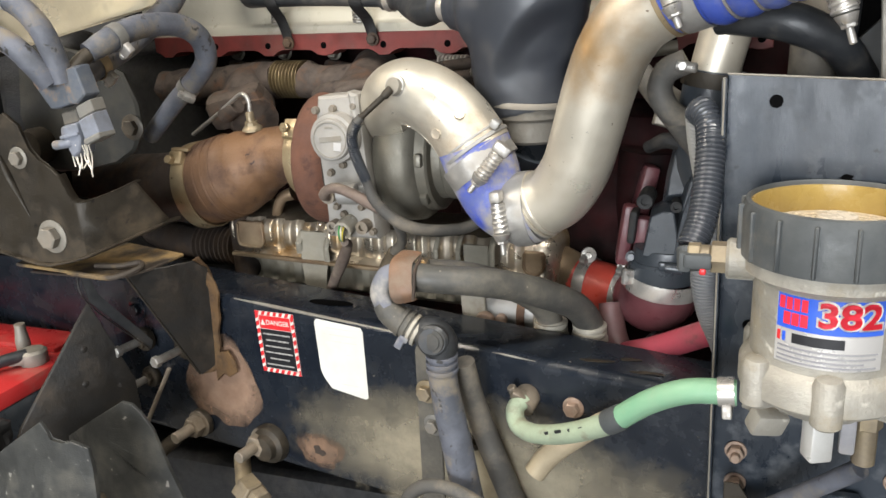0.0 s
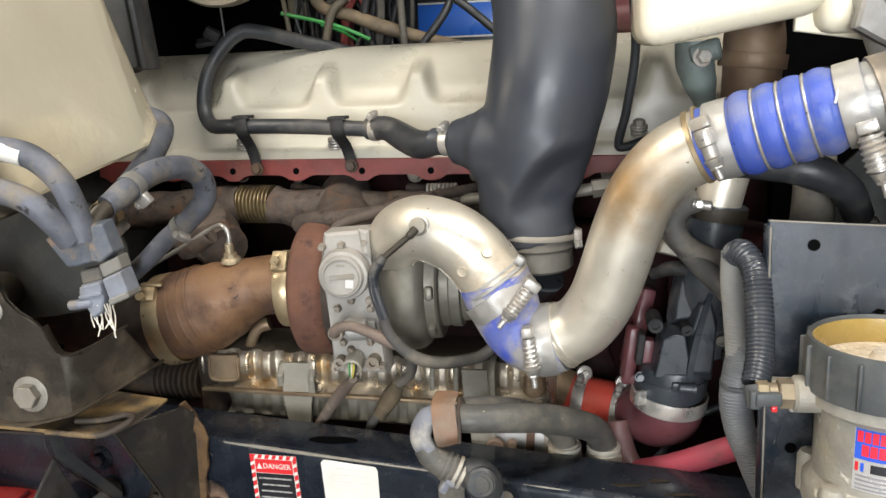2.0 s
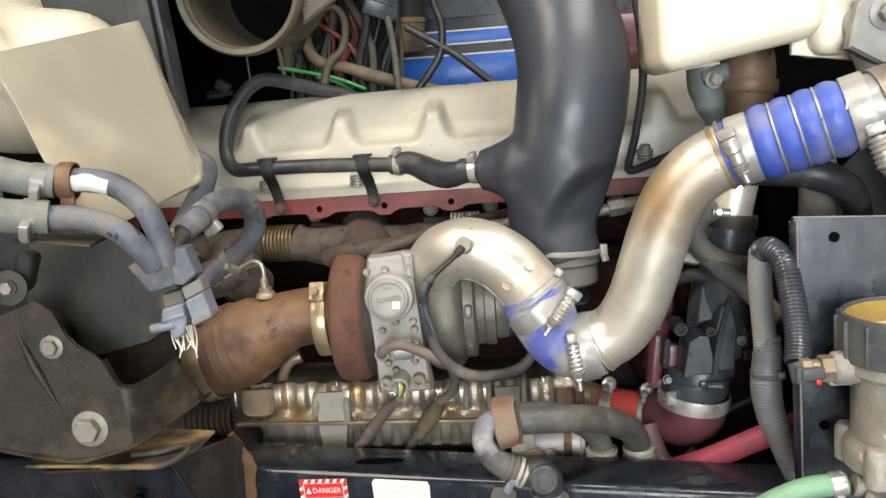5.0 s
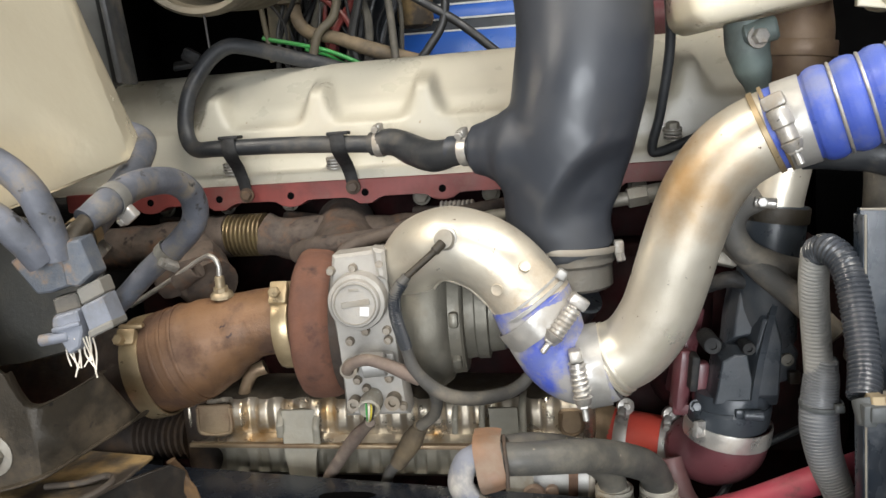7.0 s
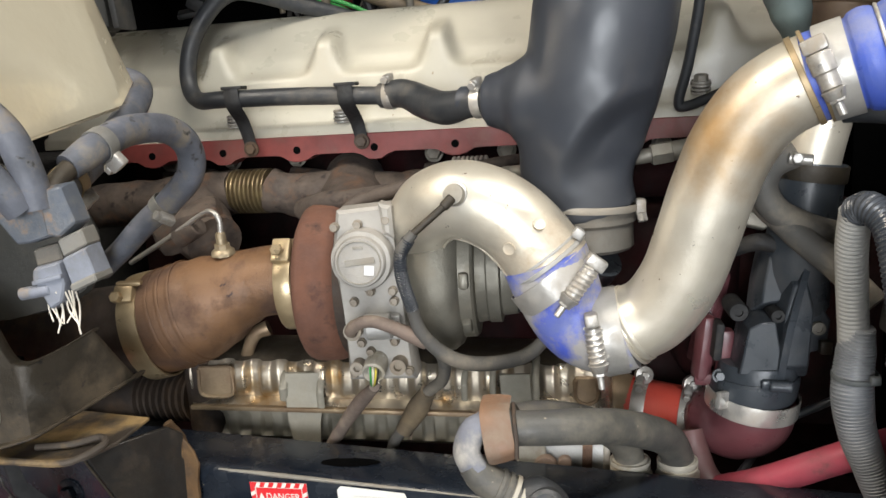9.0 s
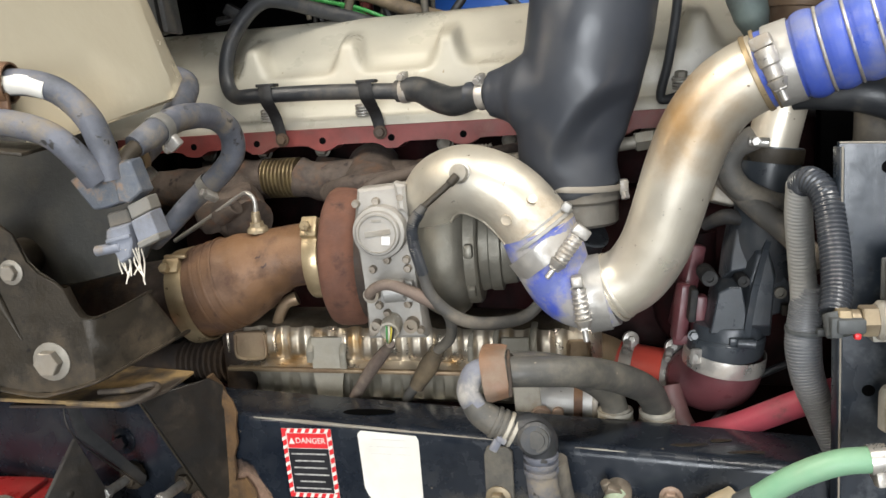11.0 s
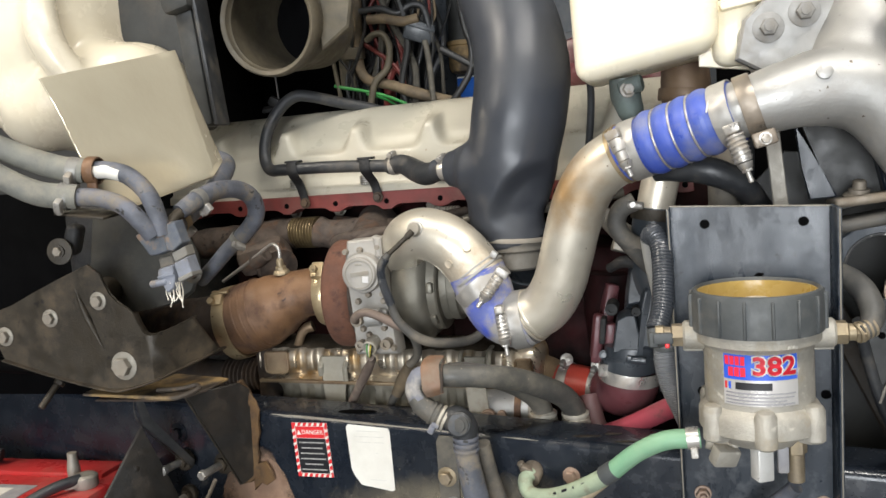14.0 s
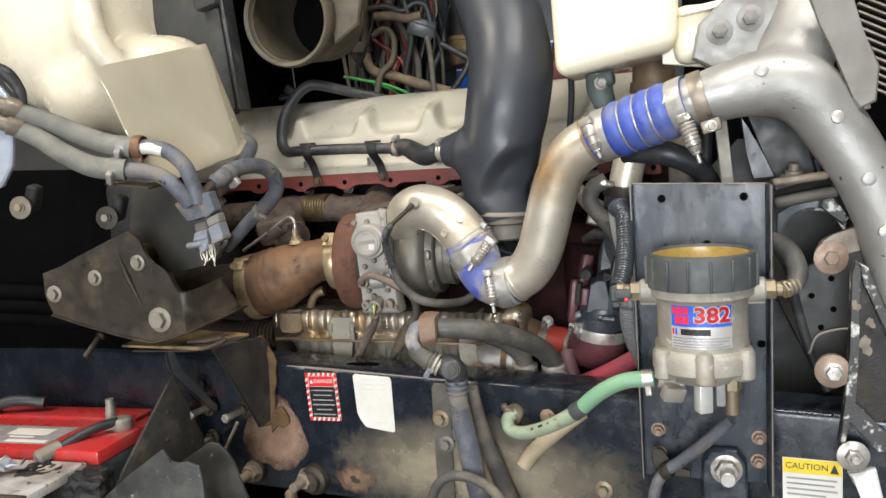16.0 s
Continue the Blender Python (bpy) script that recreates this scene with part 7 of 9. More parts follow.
part("rib", tube([(-0.081, 1.078, 1.142), (-0.072, 1.074, 1.205), (-0.052, 1.080, 1.278)], [0.006, 0.006, 0.005], 4, 2), "black_part", valve, "moulded rib", sharp=20)
part("clip", merged(rod((-0.094, 1.066, 1.141), (-0.070, 1.066, 1.139), 0.0065), box(0.010, 0.014, 0.010, Matrix.Translation((-0.097, 1.072, 1.142)), 0.002)), "black_part", valve, "moulded clip over the band")
for p0, p1, r in (((-0.123, 1.13, 1.221), (-0.123, 1.085, 1.221), 0.011), ((-0.083, 1.12, 1.218), (-0.083, 1.076, 1.218), 0.008), ((-0.115, 1.13, 1.153), (-0.115, 1.080, 1.153), 0.006)):
    part("lug", lathe([(r * 0.45, 0.004), (r * 0.45, 0.0), (r * 0.9, 0.0), (r, 0.002), (r, (Vector(p1) - Vector(p0)).length), (r * 0.45, (Vector(p1) - Vector(p0)).length)], axis_pose(p1, Vector(p0) - Vector(p1)), 20), "black_rubber", valve)
tab = part("mounting_tab", sheet([(-0.048, 1.165), (-0.024, 1.172), (-0.020, 1.205), (-0.030, 1.222), (-0.048, 1.215)], 0.012, front(0, 1.10, 0), 0.002), "black_part", valve, "side tab with a bolt hole")
part("hole", lathe([(0.0045, 0.003), (0.0045, 0.0), (0.0075, 0.0), (0.008, 0.004)], axis_pose((-0.035, 1.0915, 1.198), (0, 1, 0)), 18), "dull_alu", tab)
part("block", box(0.013, 0.012, 0.015, Matrix.Translation((-0.029, 1.088, 1.178)), 0.002), "dirty_steel", tab)
part("bracket", merged(box(0.018, 0.026, 0.080, Matrix.Translation((-0.153, 1.135, 1.165)) @ pose(0, 0, 0, 0, 8, 15), 0.006), box(0.018, 0.022, 0.060, Matrix.Translation((-0.131, 1.128, 1.160)) @ pose(0, 0, 0, 0, 5, 0), 0.005), box(0.046, 0.02, 0.016, Matrix.Translation((-0.142, 1.130, 1.128)) @ pose(0, 0, 0, 0, 0, -10), 0.004)), "maroon", valve, "maroon bracket beside the valve")
part("slot", box(0.010, 0.03, 0.045, Matrix.Translation((-0.141, 1.118, 1.180)) @ pose(0, 0, 0, 0, 6, 0), 0.003), "black_rubber", valve)
part("bolt", hex_head((-0.141, 1.105, 1.140), (0, -1, 0.2), 0.006, 0.007, 0.008), "black_part", valve)
part("cast_block", facets([(-0.122, 1.315), (-0.112, 1.352), (-0.100, 1.362), (-0.082, 1.350), (-0.076, 1.318), (-0.090, 1.306)], 0.040, Matrix.Translation((0, 1.145, 0)), 0.8), "dull_alu", valve, "grey cast block", sharp=20)
part("arm", tube([(-0.125, 1.12, 1.285), (-0.10, 1.10, 1.298), (-0.075, 1.095, 1.292), (-0.062, 1.10, 1.278)], [0.008, 0.010, 0.010, 0.007], 10), "black_rubber", valve)
single("coolant_pipe", tube([(-0.146, 1.086, 1.008), (-0.132, 1.074, 1.016), (-0.095, 1.050, 1.037), (-0.034, 1.020, 1.076), (0.02, 0.995, 1.108), (0.08, 0.98, 1.14)], [0.0145, 0.0155, 0.0165, 0.0165, 0.0165, 0.0165], 22), "pink_pipe", (-0.037, 0.99, 1.0), "faded red painted coolant pipe", "pipe")
single("small_tube", tube([(-0.171, 1.125, 1.064), (-0.167, 1.116, 1.042), (-0.159, 1.102, 1.018), (-0.146, 1.088, 1.006), (-0.13, 1.075, 1.010)], [0.017, 0.017, 0.017, 0.0165, 0.015], 18), "tube_maroon", (-0.155, 1.10, 0.99), "dull maroon rubber tube bending to the red pipe", "hose")
single("thin_cable", tube([(-0.16, 1.05, 1.00), (-0.11, 1.10, 1.03), (-0.07, 1.14, 1.06), (0.0, 1.15, 1.09)], 0.005, 10), "rubber", (-0.11, 1.1, 0.99), "thin black cable behind the rail", "cable")

# ---- split loom beside the plate ----
loom = thing("wiring_loom", (-0.06, 0.88, 1.05), "grey-black corrugated wiring loom looped beside the plate", "wiring loom")
part("conduit", tube([(-0.033, 0.985, 1.195), (-0.036, 0.982, 1.235), (-0.041, 0.974, 1.275), (-0.048, 0.958, 1.320), (-0.051, 0.940, 1.356)], 0.0150, 22, 10, rib=(0.0048, 0.0006)), "loom_dusty", loom, "dust coated smooth conduit")
part("conduit", tube([(0.004, 0.975, 1.03), (-0.014, 0.978, 1.08), (-0.030, 0.978, 1.125), (-0.036, 0.978, 1.165), (-0.033, 0.982, 1.205), (-0.030, 0.978, 1.235)], [0.015, 0.017, 0.019, 0.0205, 0.019, 0.014], 22, 10, rib=(0.0036, 0.0010)), "loom_grey", loom, "finely ribbed lower bundle")
part("conduit", tube([(-0.051, 0.940, 1.356), (-0.046, 0.920, 1.362), (-0.037, 0.898, 1.348), (-0.035, 0.875, 1.308), (-0.038, 0.850, 1.268), (-0.046, 0.830, 1.243)], 0.0150, 22, 10, rib=(0.0048, 0.0014)), "loom", loom)
part("cable_tie", merged(ring((-0.034, 0.978, 1.185), (0, -0.1, 1), 0.0210, 0.005, 0.0014, 26), box(0.010, 0.008, 0.009, Matrix.Translation((-0.022, 0.958, 1.186)), 0.002)), "collar", loom, "grey cable tie")
part("plug", merged(rod((-0.047, 0.822, 1.246), (-0.045, 0.812, 1.226), 0.0125), box(0.026, 0.018, 0.015, Matrix.Translation((-0.038, 0.808, 1.238)), 0.003), box(0.012, 0.016, 0.020, Matrix.Translation((-0.050, 0.810, 1.236)), 0.003)), "collar", loom, "grey plug on the conduit end")
part("red_lock", box(0.006, 0.008, 0.006, Matrix.Translation((-0.033, 0.802, 1.229)), 0.0015), "label_red", loom)

# ---- right end behind the plate ----
tank = thing("coolant_tank", (-0.02, 1.05, 1.58), "cream translucent coolant tank", "tank")
bm = box(0.220, 0.20, 0.22, Matrix.Translation((0, 0, 0)), 0.028, 4)
warp(bm, lambda c: Vector((c.x * (1 - 0.04 * (c.z < 0)) - 0.048, 1.098 + c.y, 1.695 + c.z + 0.16 * (c.x + 0.11) * (c.z < 0))))
part("body", bm, "tank", tank)
part("rim", box(0.09, 0.10, 0.012, Matrix.Translation((0.105, 1.06, 1.685)) @ pose(0, 0, 0, 0, -8, 0), 0.004), "tank", tank)
part("neck", box(0.07, 0.10, 0.10, Matrix.Translation((0.085, 1.08, 1.645)), 0.02, 3), "tank", tank)
part("skirt", sheet([(0.10, 1.62), (0.14, 1.68), (0.16, 1.66), (0.155, 1.60), (0.12, 1.585), (0.03, 1.60), (0.03, 1.63)], 0.01, front(0, 1.06, 0)), "tank", tank)
drn = thing("tank_fitting", (-0.08, 1.07, 1.48), "grey-green cast tank fitting with bolt", "fitting")
part("body", merged(tube([(-0.083, 1.075, 1.592), (-0.082, 1.074, 1.568), (-0.076, 1.076, 1.545), (-0.068, 1.082, 1.518), (-0.062, 1.088, 1.48)], [0.024, 0.024, 0.021, 0.014, 0.012], 24), rod((-0.090, 1.060, 1.577), (-0.055, 1.052, 1.584), 0.0135, 18, 0.003)), "green_valve", drn)
part("bolt", hex_head((-0.078, 1.048, 1.574), (0.3, -1, 0.1), 0.009, 0.010, 0.012), "zinc", drn)
single("bronze_elbow", merged(tube([(0.012, 1.20, 1.63), (0.012, 1.20, 1.585), (0.010, 1.20, 1.54), (0.004, 1.19, 1.48)], [0.037, 0.041, 0.039, 0.036], 28), ring((0.011, 1.20, 1.565), (0.1, 0, 1), 0.0415, 0.020, 0.004)), "brown_cast", (0.012, 1.20, 1.47), "brown metal coolant elbow under the tank", "pipe")
thermo = thing("thermostat_pipe", (-0.03, 1.10, 1.3), "bright short pipe with banded rubber hose", "pipe")
part("pipe", tube([(-0.020, 1.10, 1.49), (-0.030, 1.10, 1.45), (-0.042, 1.10, 1.40), (-0.046, 1.10, 1.38)], 0.030, 26), "silver_pipe", thermo)
part("band", ring((-0.046, 1.10, 1.375), (0.14, 0, 1), 0.037, 0.018, 0.002), "dirty_steel", thermo)
part("hose", tube([(-0.044, 1.10, 1.385), (-0.050, 1.10, 1.34), (-0.055, 1.11, 1.28), (-0.05, 1.13, 1.22)], 0.036, 24), "black_part", thermo)
part("pipe_stub", tube([(-0.075, 1.055, 1.40), (-0.098, 1.055, 1.388), (-0.105, 1.058, 1.365), (-0.092, 1.06, 1.340), (-0.062, 1.06, 1.322), (-0.03, 1.07, 1.31)], 0.015, 18), "rubber_dusty", thermo)
part("clip", merged(rod((-0.085, 1.04, 1.397), (-0.062, 1.035, 1.394), 0.006), hex_head((-0.078, 1.036, 1.396), (0, -1, 0.2), 0.006, 0.006)), "zinc", thermo)
single("coolant_hose", tube([(-0.135, 1.10, 1.385), (-0.10, 1.075, 1.345), (-0.067, 1.05, 1.31), (-0.04, 1.025, 1.285), (-0.01, 1.0, 1.25)], 0.0145, 16), "rubber_dusty", (-0.067, 1.05, 1.24), "dusty grey coolant hose", "hose")
single("coolant_hose", tube([(0.05, 1.05, 1.50), (0.057, 1.05, 1.46), (0.060, 1.05, 1.40), (0.055, 1.06, 1.30), (0.05, 1.08, 1.2)], 0.025, 20), "rubber_dusty", (0.06, 1.05, 1.18), "dusty grey-green upright coolant hose", "hose")
single("coolant_hose", tube([(-0.04, 1.02, 1.445), (0.0, 1.0, 1.448), (0.04, 0.99, 1.442), (0.08, 1.0, 1.42), (0.11, 1.04, 1.38)], [0.014, 0.019, 0.021, 0.019, 0.018], 20), "rubber", (0.04, 0.99, 1.38), "black rubber hose below the hump hose", "hose")
single("dipstick_tube", tube([(-0.168, 1.14, 1.78), (-0.158, 1.155, 1.70), (-0.150, 1.17, 1.645), (-0.146, 1.195, 1.580), (-0.156, 1.222, 1.500), (-0.166, 1.235, 1.455), (-0.158, 1.238, 1.446), (-0.119, 1.245, 1.458), (-0.07, 1.25, 1.475)], 0.0065, 12), "rubber", (-0.166, 1.235, 1.44), "thin dark tube before the valve cover", "tube")
fl = thing("fuel_line", (-0.2, 1.2, 1.36), "grey steel fuel line with hexagon union", "pipe")
part("line", tube([(-0.40, 1.24, 1.372), (-0.30, 1.215, 1.380), (-0.23, 1.20, 1.388), (-0.169, 1.20, 1.396), (-0.10, 1.21, 1.405)], 0.009, 12), "dull_alu", fl)
part("union", merged(sheet(hexagon(0.014), 0.026, axis_pose((-0.205, 1.2, 1.391), (1, 0, 0.13))), rod((-0.18, 1.2, 1.3945), (-0.155, 1.2, 1.398), 0.012)), "dull_alu", fl)
part("coil", merged(*[wire_ring((-0.452 + 0.006 * k, 1.245, 1.385), (1, -0.1, 0.1), 0.010, 0.0022, 18) for k in range(8)]), "zinc", fl, "small coil spring")

# black bracket and casting right of the plate
# Backdrop boards added to darken the view past the tank and plate.
slabs = thing("shroud_backdrop", (0.25, 1.33, 0.9), "near-black backdrop boards added in place of fan shroud and radiator", "radiator")
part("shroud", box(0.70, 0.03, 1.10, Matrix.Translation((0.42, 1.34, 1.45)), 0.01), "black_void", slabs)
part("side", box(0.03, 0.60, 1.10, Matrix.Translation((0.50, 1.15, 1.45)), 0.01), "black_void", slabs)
part("lower_hose", tube([(0.10, 1.20, 1.55), (0.105, 1.18, 1.48), (0.10, 1.17, 1.40), (0.09, 1.2, 1.3)], 0.012, 12), "rubber", slabs)
panel = thing("side_bracket", (0.26, 0.96, 1.05), "dark steel side panel with small round holes", "bracket")
part("plate", sheet([(0.225, 1.19), (0.236, 1.226), (0.252, 1.252), (0.42, 1.30), (0.42, 1.04), (0.314, 1.045), (0.267, 1.077)], 0.006, front(0, 0.957, 0)), "dark_panel", panel)
part("edge_line", tube([(0.267, 0.956, 1.077), (0.245, 0.956, 1.132), (0.225, 0.956, 1.19), (0.236, 0.956, 1.226)], 0.0016, 8), "dull_alu", panel, "thin edge strip, paler than the plate")
for x, z in ((0.255, 1.201), (0.269, 1.148), (0.288, 1.178), (0.285, 1.229)):
    part("hole", lathe([(0.005, 0), (0.005, 0.001)], axis_pose((x, 0.9562, z), (0, 1, 0)), 16), "black_void", panel, "small round hole")
part("thin_wire", tube([(0.250, 0.952, 1.105), (0.262, 0.950, 1.135), (0.290, 0.948, 1.146), (0.32, 0.948, 1.148)], 0.0022, 8), "dull_alu", panel, "thin grey wire")
sup = thing("radiator_support", (0.26, 1.16, 0.80), "dark steel support beside the radiator", "panel")
part("web", sheet([(0.10, 0.80), (0.48, 0.80), (0.48, 1.42), (0.16, 1.46), (0.10, 1.40)], 0.006, front(0, 1.16, 0), 0.001), "dark_panel", sup)
part("brace", sheet([(0.13, 1.36), (0.16, 1.36), (0.36, 0.98), (0.36, 0.92), (0.32, 0.94)], 0.020, front(0, 1.12, 0), 0.003), "dark_gusset", sup, "dark diagonal brace")
foot = thing("spring_foot", (0.24, 0.97, 1.375), "dusty cast foot bracket on a grey rubber pad", "bracket")
part("upright", sheet([(0.154, 1.53), (0.250, 1.53), (0.275, 1.394), (0.265, 1.385), (0.208, 1.371), (0.200, 1.41)], 0.006, front(0, 1.012, 0)), "dark_panel", foot, "dark smooth upright plate")
part("side_flange", sheet([(0.240, 1.53), (0.252, 1.53), (0.280, 1.396), (0.271, 1.390)], 0.026, front(0, 0.988, 0), 0.002), "black_plate", foot)
part("base", warp(box(0.086, 0.078, 0.014, Matrix.Translation((0.238, 0.975, 1.388)) @ pose(0, 0, 0, -4, -6, 0), 0.006, 3), lambda c: c + Vector((0, 0, 0.10 * abs(c.x - 0.238)))), "hanger_steel", foot, "dust coated cast base")
part("rubber_pad", box(0.100, 0.075, 0.019, Matrix.Translation((0.249, 0.985, 1.362)) @ pose(0, 0, 0, -3, -9, 0), 0.009, 3), "hose_grey", foot, "grey rubber pad")
part("stud", merged(lathe([(0.020, 0), (0.021, 0.002), (0.018, 0.005), (0.014, 0.006), (0.014, 0.011), (0.009, 0.012), (0.009, 0.022), (0.006, 0.024)], axis_pose((0.230, 0.964, 1.396), (0.05, -0.15, 1)), 20)), "hanger_steel", foot, "stacked washers and nut")
part("blade", sheet([(0.150, 1.51), (0.166, 1.475), (0.186, 1.436), (0.206, 1.396), (0.169, 1.394), (0.160, 1.44)], 0.008, front(0, 0.976, 0), 0.002), "black_plate", foot, "grey wedge shaped blade")
arc = [(0.260 + 0.050 * math.cos(radians(a)), 1.290 + 0.052 * math.sin(radians(a))) for a in range(10, 181, 10)]
part("yoke", sheet([(0.312, 1.322), (0.292, 1.362), (0.244, 1.360), (0.206, 1.337), (0.203, 1.286)] + arc[::-1], 0.012, front(0, 0.972, 0), 0.002), "black_plate", foot, "dark yoke with a round cut-out")
part("yoke_lip", tube([(x, 0.971, z) for x, z in arc[1::3]], 0.0022, 8, 4), "chipped", foot, "chipped pale lip")
part("yoke_ear", sheet([(0.272, 1.358), (0.288, 1.366), (0.312, 1.326), (0.303, 1.314), (0.290, 1.334), (0.268, 1.345)], 0.010, front(0, 0.960, 0), 0.003), "chipped", foot, "chipped pale ear")
strut = thing("hood_bracket", (0.31, 0.85, 0.85), "chipped white and grey cast hood bracket", "bracket")
part("side_bar", sheet([(0.302, 1.275), (0.310, 1.262), (0.306, 1.135), (0.302, 1.064), (0.293, 1.023), (0.285, 0.973), (0.277, 0.973), (0.288, 1.064), (0.294, 1.135), (0.298, 1.255)], 0.022, front(0, 0.855, 0), 0.002), "chipped", strut, "pale chipped bar")
part("cross_bar", sheet([(0.290, 1.055), (0.302, 1.055), (0.342, 1.006), (0.352, 1.002), (0.352, 0.975), (0.334, 0.975), (0.290, 1.024)], 0.020, front(0, 0.856, 0), 0.002), "chipped", strut, "pale chipped cross bar")
part("side_bar", sheet([(0.306, 1.270), (0.320, 1.262), (0.352, 1.180), (0.352, 1.140), (0.314, 1.238)], 0.020, front(0, 0.856, 0), 0.002), "chipped", strut, "pale chipped bar")
part("lower_leg", sheet([(0.292, 0.937), (0.331, 0.947), (0.345, 0.88), (0.345, 0.80), (0.312, 0.80), (0.312, 0.90)], 0.020, front(0, 0.856, 0), 0.003), "white_paint", strut, "white painted lower leg")
part("infill", sheet([(0.298, 1.26), (0.312, 1.25), (0.36, 1.14), (0.36, 1.0), (0.30, 1.03)], 0.006, front(0, 0.870, 0)), "dark_gusset", strut, "dark brown inner web")
for x, z, r, h in ((0.318, 1.140, 0.010, 5), (0.302, 1.205, 0.006, 9), (0.325, 1.175, 0.006, 12)):
    part("paint_chip", sheet(blob(16, r, r * 1.3, h, 0.25), 0.0008, front(x, 0.8685 if x > 0.31 else 0.8542, z), 0), "hanger_steel", strut, "flake of pale paint")
bolt("bolt", (0.297, 0.852, 0.970), (0, -1, 0), 0.013, 0.012, "zinc", 0.024, 0.010, label="large zinc bolt in the hood bracket")
link = thing("hinge_link", (0.29, 0.96, 1.24), "dusty rounded hinge link plate", "bracket")
part("plate", sheet([(0.259, 1.258), (0.262, 1.276), (0.272, 1.292), (0.288, 1.300), (0.335, 1.318), (0.335, 1.25), (0.305, 1.236), (0.284, 1.232), (0.266, 1.240)], 0.010, front(0, 0.960, 0), 0.003), "hanger_steel", link)
bolt("bolt", (0.285, 0.958, 1.263), (0.05, -1, 0), 0.012, 0.009, "washer_rust", 0.027, label="bolt with a wide rusty washer")
bush = thing("bush_bolt", (0.273, 0.87, 1.08), "dusty rubber bush with a steel bolt", "bolt")
part("bush", lathe([(0.017, 0.02), (0.024, 0.012), (0.026, 0.0), (0.026, -0.008), (0.015, -0.013), (0.009, -0.013)], axis_pose((0.271, 0.868, 1.101), (0.1, 1, 0)), 28), "washer_rust", bush)
part("bolt", hex_head((0.2715, 0.856, 1.101), (-0.1, -1, 0), 0.012, 0.010, 0.015), "zinc", bush)
rhose = thing("fuel_hose", (0.21, 0.85, 1.22), "dusty black fuel hose with ribbed end fitting", "hose")
part("hose", tube([(0.198, 0.812, 1.240), (0.211, 0.820, 1.245), (0.219, 0.838, 1.262), (0.212, 0.865, 1.286), (0.192, 0.90, 1.300), (0.155, 0.94, 1.308)], [0.011, 0.0130, 0.0150, 0.0155, 0.015, 0.014], 18), "hose_grey", rhose)
part("ferrule", merged(*[ring((0.196 + 0.006 * k, 0.811 + 0.003 * k, 1.239 + 0.002 * k), (1, 0.4, 0.3), 0.0105, 0.0035, 0.0022, 20) for k in range(4)]), "brass", rhose)
single("cable", tube([(0.22, 0.93, 1.23), (0.235, 0.95, 1.17), (0.255, 0.96, 1.10), (0.28, 0.965, 1.04)], 0.008, 12), "rubber", (0.25, 0.96, 1.02), "black cable behind the mounting plate", "cable")
mnt = thing("engine_mount_bracket", (0.108, 0.875, 0.80), "black engine mount bracket with a large stud", "bracket")
part("pad", sheet([(0.070, 0.80), (0.146, 0.80), (0.144, 0.945), (0.130, 0.966), (0.088, 0.966), (0.074, 0.945)], 0.018, front(0, 0.868, 0), 0.004), "black_plate", mnt)
part("stud", merged(hex_head((0.112, 0.868, 0.934), (0, -1, 0), 0.019, 0.016, 0.025), rod((0.112, 0.868, 0.934), (0.112, 0.822, 0.934), 0.012)), "zinc", mnt, "pale zinc stud and nut")
trim = single("hood_trim", sheet([(0.236, 1.70), (0.262, 1.63), (0.285, 1.585), (0.305, 1.515), (0.318, 1.498), (0.340, 1.508), (0.345, 1.56), (0.320, 1.62), (0.300, 1.70)], 0.012, front(0, 0.90, 0), 0.003), "trim_grey", (0.3, 0.9, 1.49), "dusty grey curved hood trim", "trim")
gr = thing("radiator_grille", (0.36, 0.96, 1.5), "ribbed grey grille section beside the trim", "grille")
for k in range(14):
    part("slat", box(0.11, 0.014, 0.004, Matrix.Translation((0.375, 0.965, 1.515 + 0.012 * k)) @ pose(0, 0, 0, 0, 28, 0), 0.001, 1), "hanger_steel", gr)
part("frame", box(0.012, 0.02, 0.20, Matrix.Translation((0.322, 0.970, 1.595)) @ pose(0, 0, 0, 0, -10, 0), 0.003), "dull_alu", gr)


# ---- left side: cab bracket, hoses, panel, battery ----
cabm = thing("cab_bracket", (-1.0, 0.95, 1.12), "dusty brown steel cab mounting bracket", "bracket")


def bracket_bend(c):
    k = max(0.0, c.x + 0.875)
    return Vector((c.x, c.y - 0.026 + 1.4 * k + 9 * k * k, c.z))


bm = sheet([(-1.196, 1.228), (-1.182, 1.192), (-1.064, 1.158), (-0.967, 1.137), (-0.93, 1.140), (-0.88, 1.153), (-0.855, 1.163), (-0.818, 1.178), (-0.836, 1.246), (-0.850, 1.238), (-0.865, 1.232), (-0.880, 1.230), (-0.890, 1.233), (-0.898, 1.246), (-0.906, 1.268), (-0.917, 1.278),
            (-0.939, 1.290), (-0.952, 1.305), (-0.964, 1.339), (-0.986, 1.356), (-1.045, 1.334), (-1.104, 1.310), (-1.150, 1.290), (-1.196, 1.276)], 0.007, front(0, 0.938, 0), 0.0015)
bmesh.ops.triangulate(bm, faces=bm.faces)
bmesh.ops.subdivide_edges(bm, edges=[e for e in bm.edges if e.calc_length() > 0.03], cuts=2)
warp(bm, bracket_bend)
part("plate", bm, "dirty_steel", cabm)
LIP = [(-1.182, 0.945, 1.191), (-1.064, 0.945, 1.157), (-0.967, 0.945, 1.136), (-0.93, 0.945, 1.139), (-0.88, 0.945, 1.152), (-0.855, 0.945, 1.162), (-0.816, 0.945, 1.178)]
